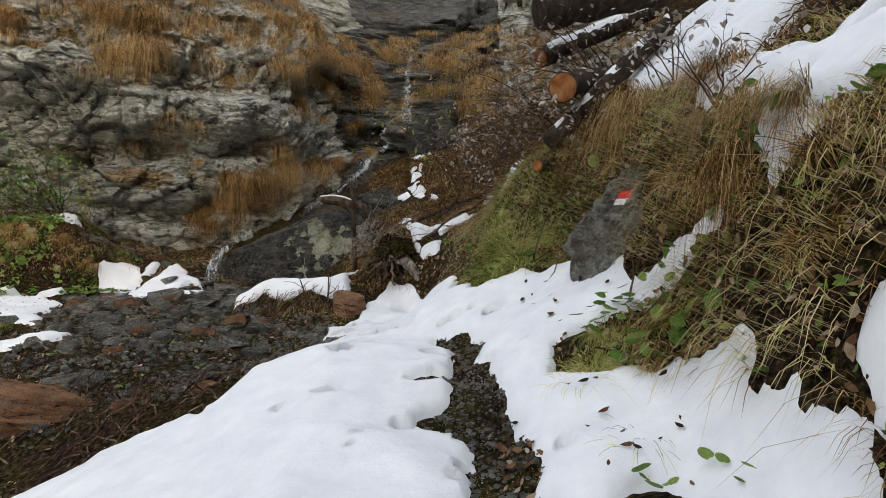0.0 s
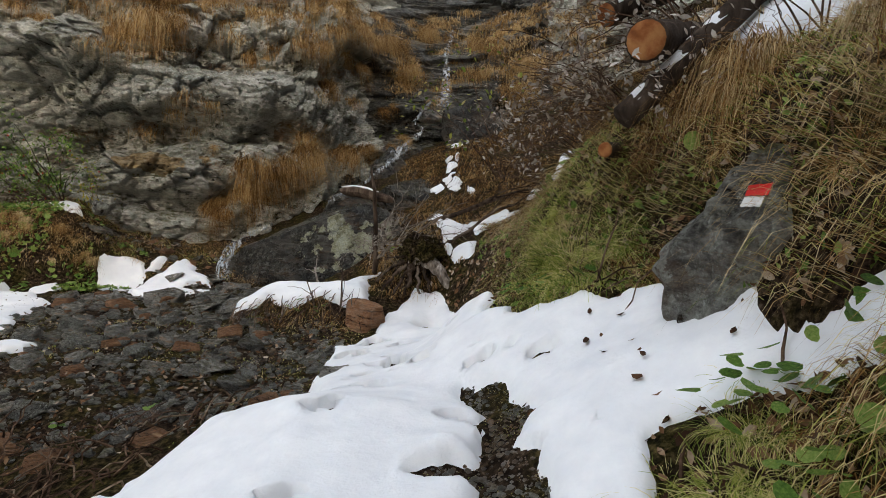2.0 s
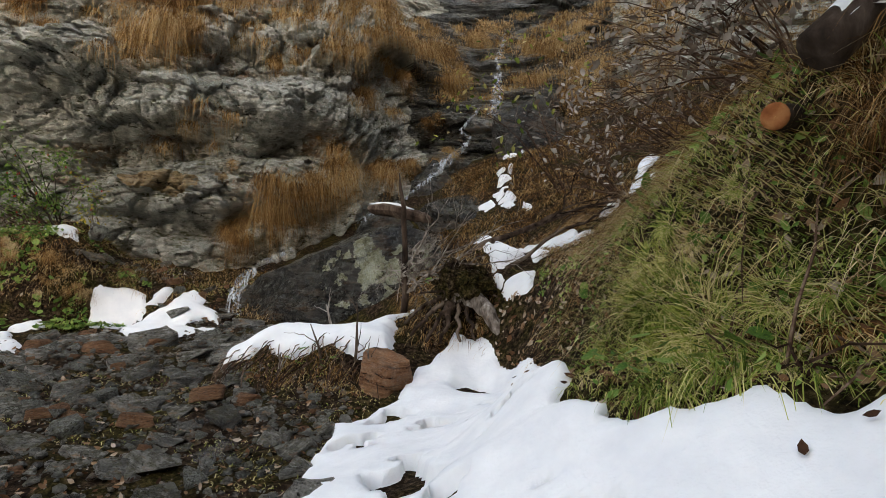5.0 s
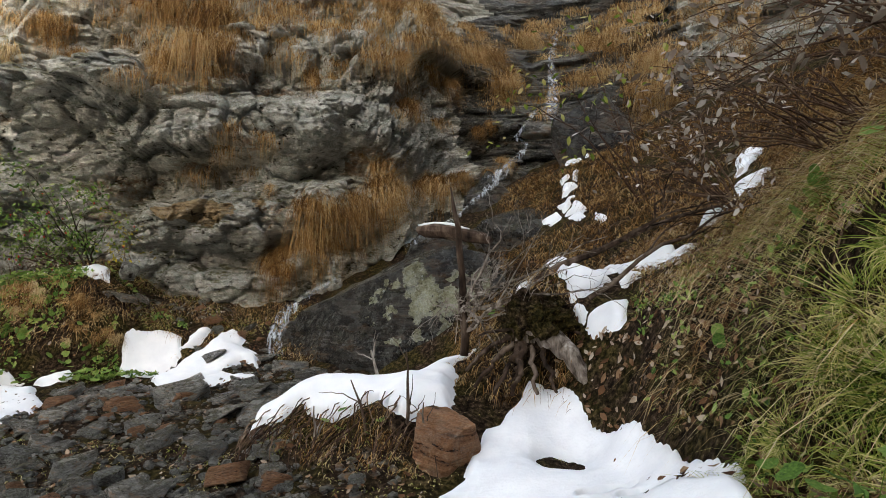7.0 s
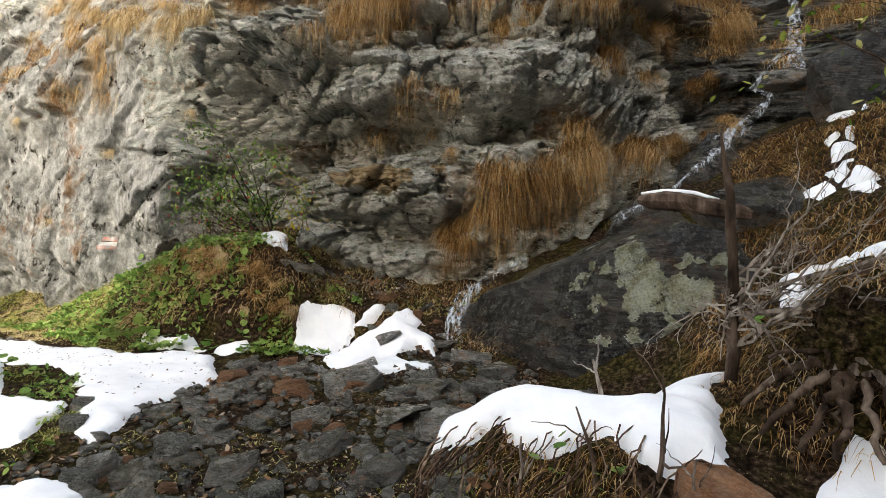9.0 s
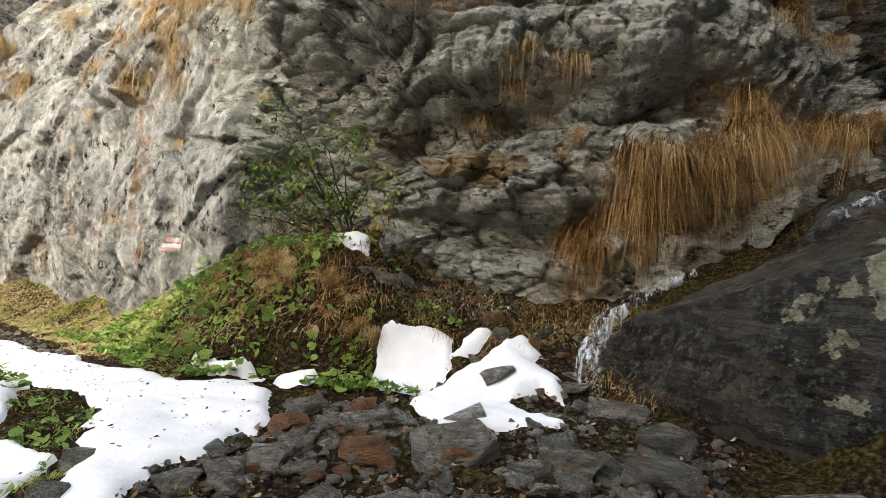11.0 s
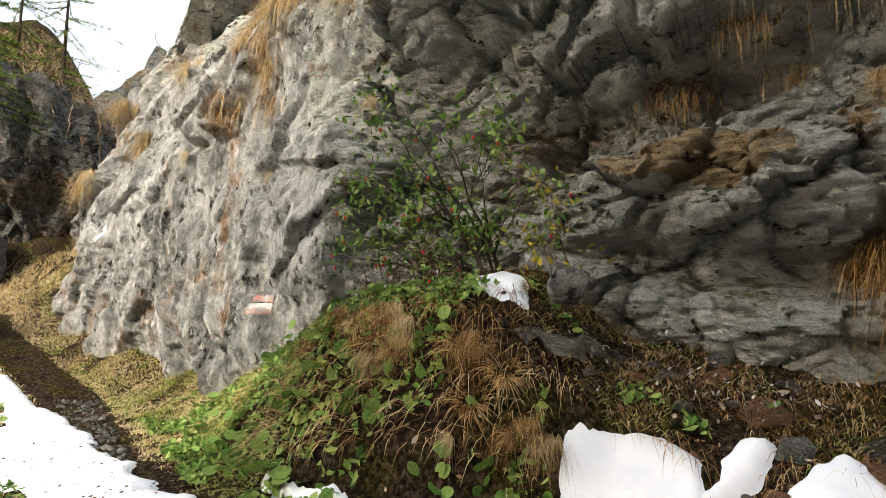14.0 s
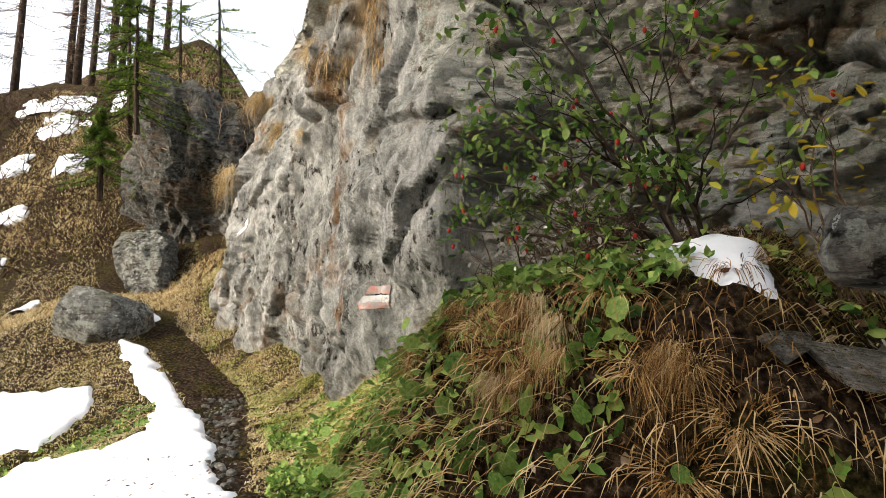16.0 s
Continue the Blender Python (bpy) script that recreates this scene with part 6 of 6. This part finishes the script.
driftwood = new("driftwood")
driftwood.matrix_world = pose(-2.08, 9.6, 2.02)
tagged(driftwood, "weathered split log lying across the wet boulder", "log")
s = Shape()
s.tube(arc((0, 0, 0), (0.85, -0.25, -0.16), (0, 0, 0.03), 9, 0.01, 8), [0.03, 0.075, 0.085, 0.085, 0.08, 0.075, 0.07, 0.06, 0.03], 9, True, 0.25, 8)
part("trunk", s.mesh("trunk", M_ROOT), driftwood)
s = Shape()
s.tube(arc((0.02, -0.01, 0.05), (0.62, -0.2, -0.03), (0, 0, 0.03), 8, 0.006, 9), [0.008, 0.02, 0.022, 0.02, 0.024, 0.02, 0.016, 0.005], 7, True, 0.2, 4)
part("snow_cap", s.mesh("snow_cap", M_SNOW, True), driftwood, "thin line of snow")

# sticks standing in the turf hummock
for k, (x, y, h, dx) in enumerate(((-1.55, 7.45, 0.45, 0.06), (-1.75, 7.35, 0.35, -0.1), (-1.9, 7.95, 0.30, -0.05), (-1.45, 7.3, 0.3, 0.12), (-2.2, 7.3, 0.25, 0.1))):
    root = new("dead_stick")
    z = float(on_ground(x, y))
    root.matrix_world = pose(x, y, z)
    tagged(root, "broken dead stick standing in the turf", "stick", "dead sticks")
    s = Shape()
    twig_tree(s, (0, 0, -0.25), (dx, -0.05, h), 0.02 if k != 2 else 0.03, 300 + k, 3, 1, 0.5, (0.03, 0, 0), 0.012, 6)
    part("stem", s.mesh("stem", M_GREY_WOOD if k > 1 else M_ROOT), root)

# roots and twigs trailing from the hummock and the low bank
s = Shape()
for k in range(90):
    rnd = random.Random(1200 + k)
    x, y = rnd.uniform(-2.7, -1.2), rnd.uniform(7.15, 7.5)
    z = float(on_ground(x, y))
    s.tube(arc((x, y + 0.12, z + 0.12), (x + rnd.uniform(-0.15, 0.15), y - rnd.uniform(0.05, 0.25), z - 0.05), (0, -0.06, 0.02), 6, 0.02, k), [0.006, 0.005, 0.005, 0.004, 0.003, 0.002], 3, False)
for k in range(520):
    rnd = random.Random(1400 + k)
    x, y = rnd.uniform(-4.6, -1.5), rnd.uniform(3.2, 4.8)
    if rnd.random() < 0.4:
        x, y = rnd.uniform(0.6, 2.4), rnd.uniform(2.0, 8.5)
    if not snow_free(np.array([x]), np.array([y]))[0]:
        continue
    z = float(on_ground(x, y))
    d = Vector((rnd.uniform(-0.3, 0.3), rnd.uniform(-0.3, 0.3), 0))
    z2 = float(on_ground(x + d.x, y + d.y))
    s.tube(arc((x, y, z + 0.01), (x + d.x, y + d.y, z2 + rnd.uniform(0.0, 0.15)), (0, 0, 0.03), 5, 0.02, k), [0.007, 0.006, 0.005, 0.004, 0.002], 4, False)
tagged(new("loose_twigs", s.mesh("loose_twigs", M_TWIG)), "brown roots and twigs strewn over the slope", "twigs", kind="stuff")

# rose bush on the ledge
rose, ends = shrub((-6.35, 9.62, 1.58), [(-0.5, -0.3, 0.9), (-0.9, -0.4, 0.9), (-1.2, -0.5, 0.7), (-1.35, -0.55, 0.42), (-0.7, -0.35, 1.2), (-0.25, -0.3, 1.1), (0.05, -0.25, 0.85), (-1.0, -0.5, 1.15), (-0.45, -0.5, 1.3), (-0.8, -0.2, 0.35)], 0.016, 77,
                   "wild rose bush with green leaves and red hips", "rose_bush", M_LEAF, 0.06, 4, 5, 2, M_BARK, 0.05, "small green leaves")
rnd = random.Random(5)
s = Shape()
s.tube([Vector((0, 0, h)) for h in (-0.014, -0.009, 0, 0.009, 0.014)], [0.003, 0.008, 0.0095, 0.008, 0.003], 7)
hip = s.mesh("hip", M_HIP, True)
for p in rnd.sample(ends, min(46, len(ends))):
    part("hip", hip, rose, "ripe red rose hip", pose(p.x + rnd.gauss(0, 0.03), p.y + rnd.gauss(0, 0.03), p.z - 0.03))
s = Shape()
for k in range(70):
    rnd = random.Random(600 + k)
    twig_tree(s, (rnd.uniform(-1.1, 0.1), rnd.uniform(-0.35, 0.05), rnd.uniform(0.0, 0.25)), (rnd.uniform(-1.2, 0.1), rnd.uniform(-0.5, -0.1), rnd.uniform(0.1, 0.5)), 0.004, 640 + k, 3, 1, 0.6, (0, 0, 0.05), 0.03, 3)
part("thicket", s.mesh("thicket", M_TWIG), rose, "thin dry brown undergrowth")
shrub((-5.98, 9.75, 1.55), [(-0.05, -0.05, 0.75), (0.04, -0.1, 0.6), (-0.12, -0.08, 0.5)], 0.006, 88, "slender sapling with yellow autumn leaves", "yellow_sapling", M_YELLOW_LEAF, 0.055, 3, 5, 1, M_TWIG, 0.02, "bright yellow leaves", "sapling")
for k, (x, y) in enumerate(((-5.55, 9.65), (-5.3, 9.9), (-4.9, 10.2), (-6.9, 8.95), (-6.5, 9.1), (-5.0, 9.9))):
    rnd = random.Random(820 + k)
    shrub((x, y, float(on_ground(x, y))), [(rnd.uniform(-0.2, 0.2), rnd.uniform(-0.2, 0), rnd.uniform(0.15, 0.4)) for _ in range(5)], 0.004, 820 + k, "dry weed stalks with shrivelled grey leaves", "dry_weed", M_GREY_LEAF, 0.03, 1, 3, 1, None, 0.03, group="dry weeds", category="weed")
# willow twigs with narrow leaves beside the waterfall
shrub((0.3, 10.6, float(on_ground(0.3, 10.6))), [(-1.0, -0.6, 1.5), (-0.7, -0.4, 1.9), (-1.3, -0.5, 1.1), (-0.3, -0.3, 1.7), (-0.9, -0.9, 0.9)], 0.012, 99, "thin willow with a few narrow green leaves", "willow", M_GREEN_GRASS, 0.09, 1, 4, 2, None, 0.2)

# ---- paint on the wall ----
def wall_paint(name, x, z, w, h, mat, parent=None, label="", ring=0.0):
    """A thin coat of paint that follows the rock."""
    spot, nrm = wall_spot(x, z)
    t = Vector((-nrm.y, nrm.x, 0))
    grid, faces = [], []
    n, m = (9, 9) if not ring else (24, 3)
    for i in range(n):
        for j in range(m):
            if ring:
                a, rr = 2 * math.pi * i / (n - 1), 1 - ring * j / (m - 1)
                u, v = 0.5 * rr * math.cos(a), 0.5 * rr * math.sin(a)
            else:
                u, v = i / (n - 1) - 0.5, j / (m - 1) - 0.5
            o = spot + nrm * 0.6 + t * (u * w) + Vector((0, 0, v * h + 0.01 * noise.noise(Vector((u * 9, v * 9, x)))))
            ok, loc, nn, _ = cliff.ray_cast(o, -nrm)
            grid.append((loc if ok else o - nrm * 0.6) + nrm * 0.012)
    me = mesh_of(name, grid, grid_faces(n, m), mat)
    return part(name, me, parent, label) if parent else tagged(new(name, me), label, "trail mark")


bpy.context.view_layer.update()
mark = wall_paint("trail_mark", -8.78, 1.67, 0.14, 0.06, M_FADED, None, "faded red and white trail mark on the cliff")
wall_paint("red_stripe", -8.78, 1.55, 0.12, 0.05, M_FADED, mark, "faded red stripe")
wall_paint("white_stripe", -8.78, 1.61, 0.14, 0.055, M_OLD_WHITE, mark, "white middle stripe")
wall_paint("route_ring", -14.5, 2.85, 0.22, 0.32, M_WHITE, None, "white ring painted on the cliff", 0.5)
wall_paint("route_dot", -15.2, 2.9, 0.10, 0.13, M_WHITE, None, "white dot painted on the cliff")

# ---- water ----
def ribbon(name, points, widths, mat, parent, label="", seed=0, bulge=0.03):
    """A sheet of running water along a line, ruffled across."""
    s = Shape()
    pts = [Vector(p) for p in points]
    dense, wid = [], []
    for i in range(len(pts) - 1):
        for k in range(8):
            dense.append(pts[i].lerp(pts[i + 1], k / 8))
            wid.append(widths[i] + (widths[i + 1] - widths[i]) * k / 8)
    dense.append(pts[-1])
    wid.append(widths[-1])
    m = 9
    grid = []
    for i, p in enumerate(dense):
        d = (dense[min(i + 1, len(dense) - 1)] - dense[max(i - 1, 0)]).normalized()
        side = d.cross(Vector((0.25, -1, 0.35))).normalized()
        out = side.cross(d)
        if out.y > 0:
            out = -out
        for j in range(m):
            u = -1 + 2 * j / (m - 1)
            grid.append(p + side * u * wid[i] * (1 + 0.35 * noise.noise(Vector((i * 0.5, seed, u)))) + out * (bulge * (1 - u * u) + 0.025 * noise.noise(Vector((u * 3, i * 0.35, seed + 3)))))
    s.add(grid, grid_faces(len(dense), m).tolist())
    return part(name, s.mesh(name, mat, True), parent, label)


fall = new("waterfall")
fall.matrix_world = pose(0, 0, 0)
tagged(fall, "thin waterfall running down black wet rock", "waterfall")


def wall_line(pts, lift):
    return [wall_spot(x, z)[0] + wall_spot(x, z)[1] * lift for x, z in pts]


ribbon("upper_fall", wall_line(((-0.95, 7.0), (-1.0, 6.0), (-1.0, 5.2), (-1.05, 4.4)), 0.10), [0.05, 0.06, 0.10, 0.15], M_FOAM, fall, "white falling water", 1)
ribbon("middle_fall", [(-1.15, 13.5, 4.2), (-1.45, 13.1, 3.7), (-1.2, 12.8, 3.5), (-1.5, 12.5, 3.1), (-1.75, 12.4, 2.9)], [0.03, 0.03, 0.03, 0.08, 0.10], M_FOAM, fall, "white cascading water", 2)
ribbon("lower_fall", [(-1.75, 12.4, 2.85), (-2.1, 11.7, 2.35), (-2.35, 11.2, 2.1), (-2.6, 10.7, 1.9)], [0.06, 0.03, 0.04, 0.05], M_FOAM, fall, "water sliding over rock", 3)
ribbon("boulder_fall", [(-3.35, 10.25, 1.5), (-3.75, 10.15, 1.28), (-3.95, 10.0, 1.08), (-4.02, 9.9, 0.8), (-4.0, 9.85, 0.5)], [0.03, 0.05, 0.08, 0.09, 0.13], M_FOAM, fall, "white water spilling beside the boulder", 4)

# water standing between the stones of the bed
wx, wy = np.meshgrid(np.arange(-4.9, -0.9, 0.06), np.arange(4.2, 9.9, 0.06), indexing="ij")
wl = land(wx, wy) - 0.012 + 0.0 * wx
wd = np.minimum(poly_depth(BED_POLY, wx, wy), 0.35 - np.abs(near_line(np.array([(-3.7, 9.8), (-3.3, 8.8), (-2.9, 7.6), (-2.4, 6.6), (-1.9, 5.7), (-2.2, 4.6)], float), wx, wy)[0]) + 0.35 * fbm_array(wx, wy, 0 * wx, 1.2, 3))
wf = grid_faces(*wx.shape)
wf = wf[(wd.ravel()[wf] > 0).any(1)]
used, inv = np.unique(wf, return_inverse=True)
tagged(new("stream", mesh_of("stream", np.stack([wx, wy, wl], -1).reshape(-1, 3)[used].tolist(), inv.reshape(-1, 4), M_WATER, True)), "shallow clear stream trickling between stones", "water", kind="structure")

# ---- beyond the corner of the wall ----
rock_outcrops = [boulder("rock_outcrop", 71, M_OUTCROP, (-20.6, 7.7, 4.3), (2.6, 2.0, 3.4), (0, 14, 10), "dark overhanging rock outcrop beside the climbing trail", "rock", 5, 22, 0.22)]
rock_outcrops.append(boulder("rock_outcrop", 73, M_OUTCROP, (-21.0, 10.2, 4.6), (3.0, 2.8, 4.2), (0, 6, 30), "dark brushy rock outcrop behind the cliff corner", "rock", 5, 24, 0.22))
boulder("rock_outcrop", 72, M_GREYROCK, (-19.0, 6.4, 2.6), (0.8, 0.7, 1.0), (0, 0, 40), "grey split rock below the dark outcrop", "rock", 4, 14, 0.15)


def far_ground(x, y):
    return float(land(np.array([x]), np.array([y]))[0])


def larch(x, y, height, radius, seed, lean=0.06):
    rnd = random.Random(seed)
    root = new("larch_tree")
    root.matrix_world = pose(x, y, far_ground(x, y) - 0.2)
    tagged(root, "tall bare larch with thin drooping branches", "tree", "bare larches on the ridge")
    s = Shape()
    top = Vector((rnd.uniform(-0.2, 0.2), lean * height, height))
    pts = arc((0, 0, 0), top, (rnd.uniform(-0.1, 0.1), 0, 0), 10, 0.03, seed)
    s.tube(pts, [radius * (1 - 0.85 * i / 9) for i in range(10)], 8, True, 0.08, seed)
    part("trunk", s.mesh("trunk", M_BARK, True), root)
    b = Shape()
    for k in range(int(height * 9)):
        f = rnd.uniform(0.1, 0.98)
        i = min(8, int(f * 9))
        p = pts[i].lerp(pts[i + 1], f * 9 - i)
        a = rnd.uniform(0, 2 * math.pi)
        ln = (0.4 + 1.6 * (1 - f)) * rnd.uniform(0.4, 1.0)
        twig_tree(b, p, p + Vector((math.cos(a) * ln, math.sin(a) * ln, -0.25 * ln)), 0.022, seed * 31 + k, 5, 1, 0.5, (0, 0, -0.06), 0.03, 3)
    part("crown", b.mesh("crown", M_LARCH), root, "thin bare orange-brown branches")
    return root


for k, (x, y, h, rr) in enumerate(((-27.5, -1.6, 15, 0.20), (-35, -0.6, 17, 0.17), (-36, 1.6, 18, 0.20), (-34.5, 2.5, 16, 0.15), (-37, 2.9, 19, 0.22), (-35.5, 3.6, 17, 0.16), (-39, 0.6, 18, 0.2), (-41, 2.2, 18, 0.2), (-33.5, 5.0, 15, 0.15), (-38, -3, 18, 0.2), (-42, 5, 18, 0.2))):
    larch(x, y, h, rr, 40 + k)


def spruce(x, y, z, height, seed):
    rnd = random.Random(seed)
    root = new("young_spruce")
    root.matrix_world = pose(x, y, z)
    tagged(root, "small bright green spruce on the rock outcrop", "tree", "young spruces")
    t, nd = Shape(), Shape()
    t.tube(arc((0, 0, -0.3), (0, 0, height), (0, 0, 0), 6, 0.02, seed), [0.06, 0.055, 0.05, 0.035, 0.02, 0.006], 7)
    for k in range(46):
        f = rnd.uniform(0.05, 0.97)
        a = rnd.uniform(0, 2 * math.pi)
        ln = height * 0.42 * (1 - f) + 0.1
        p, q = Vector((0, 0, f * height)), Vector((math.cos(a) * ln, math.sin(a) * ln, f * height - 0.35 * ln))
        t.tube(arc(p, q, (0, 0, -0.05), 4, 0.01, k), [0.012, 0.01, 0.007, 0.003], 3, False)
        n = 110
        r = np.random.RandomState(seed * 50 + k)
        fr = r.rand(n)[:, None]
        side = r.normal(0, 1, (n, 3)) * (0.9, 0.9, 0.35)
        side /= np.linalg.norm(side, axis=1, keepdims=True)
        blades(nd, np.array(p) * (1 - fr) + np.array(q) * fr, side + np.array(q - p) / ln * 0.6, 0.17 * (1.1 - 0.5 * fr[:, 0]), 0.014, 0.5, 2)
    part("trunk", t.mesh("trunk", M_BARK), root)
    part("needles", nd.mesh("needles", M_NEEDLE), root, "dense bright green needles")
    return root


spruce(-18.2, 5.6, 4.2, 1.7, 3)
spruce(-18.0, 6.3, 5.6, 3.2, 4)
spruce(-19.2, 6.0, 5.9, 3.6, 5)
for k, (x, y, h) in enumerate(((-22.6, 5.6, 5.5), (-23.6, 8.0, 7.0), (-22.9, 6.9, 6.5))):
    spruce(x, y, far_ground(x, y), h, 20 + k)
log((-30.5, -6, 9.0), (-32.3, 5.0, 9.6), 0.22, "fallen trunk lying along the ridge", True, 9, M_GREY_WOOD)
# brushwood, snow and grass on the far slope
s = Shape()
for k in range(1000):
    rnd = random.Random(2000 + k)
    x, y = rnd.uniform(-31, -19.5), rnd.uniform(-3, 11)
    z = far_ground(x, y)
    d = Vector((rnd.uniform(-0.6, 0.6), rnd.uniform(-1.2, 1.2), rnd.uniform(0.1, 0.9)))
    twig_tree(s, (x, y, z), Vector((x, y, z)) + d, 0.018, 2000 + k, 4, 1, 0.5, (0, 0, 0.1), 0.04, 3)
tagged(new("brushwood", s.mesh("brushwood", M_TWIG)), "brown brushwood covering the far slope", "brushwood", kind="stuff")
# dry brush growing out of the dark outcrop
s = Shape()
bpy.context.view_layer.update()
for k in range(260):
    rnd = random.Random(2900 + k)
    rock = rnd.choice(rock_outcrops)
    f = rock.data.polygons[rnd.randrange(len(rock.data.polygons))]
    p, d = rock.matrix_world @ f.center, rock.matrix_world.to_3x3() @ f.normal
    if d.x < -0.2:
        continue
    tip = p + d * rnd.uniform(0.2, 0.5) + Vector((rnd.uniform(-0.3, 0.5), rnd.uniform(-0.5, 0.2), rnd.uniform(-0.2, 0.9)))
    twig_tree(s, p - d * 0.05, tip, 0.016, 2900 + k, 5, 1, 0.5, (0, 0, 0.08), 0.04, 3)
tagged(new("outcrop_brush", s.mesh("outcrop_brush", M_LARCH)), "dry brown brush growing from the dark outcrop", "brushwood", kind="stuff")
gs = Shape()
r = np.random.RandomState(8)
n = 75000
x, y = r.uniform(-31, -16.5, n), r.uniform(1.5, 11.0, n)
ang = r.uniform(0, 6.28, n)
blades(gs, np.stack([x, y, land(x, y) - 0.02], -1), np.stack([np.cos(ang) * 0.5, np.sin(ang) * 0.5, 0 * ang], -1), r.uniform(0.12, 0.4, n), 0.009, r.uniform(0.3, 1.0, n), 2)
tagged(new("far_grass", gs.mesh("far_grass", M_STRAW)), "dry straw grass on the far slope", "grass", kind="stuff")


def far_snow(cx, cy, rx, ry, seed):
    g = np.linspace(-1, 1, 26)
    u, v = np.meshgrid(g, g, indexing="ij")
    x, y = cx + u * rx, cy + v * ry
    d = 1 - np.hypot(u, v) + 0.9 * fbm_array(x, y, np.full_like(x, seed), 1.6, 4)
    z = land(x, y) + 0.02 + 0.12 * (1 - np.exp(-np.clip(d, 0, None) * 4)) - np.where(d > 0, 0, 0.2)
    f = grid_faces(26, 26)
    f = f[(d.ravel()[f] > 0).any(1)]
    us, iv = np.unique(f, return_inverse=True)
    ob = new("snow_patch", mesh_of("snow_patch", np.stack([x, y, z], -1).reshape(-1, 3)[us].tolist(), iv.reshape(-1, 4), M_SNOW, True))
    return tagged(ob, "melting snow patch on the far wooded slope", "snow", "far snow patches")


for k, (cx, cy, rx, ry) in enumerate(((-27.5, 3.0, 1.6, 1.2), (-29.5, 2.4, 1.2, 2.0), (-25, 2.2, 0.9, 0.8), (-24.5, 3.8, 1.0, 0.6), (-22.5, 2.8, 0.7, 0.8), (-29, 4.4, 1.2, 0.8), (-26, 0.5, 1.5, 1.2), (-20.5, 3.0, 0.7, 0.5), (-18.6, 4.3, 0.9, 0.35))):
    far_snow(cx, cy, rx * 0.65, ry * 0.65, k)
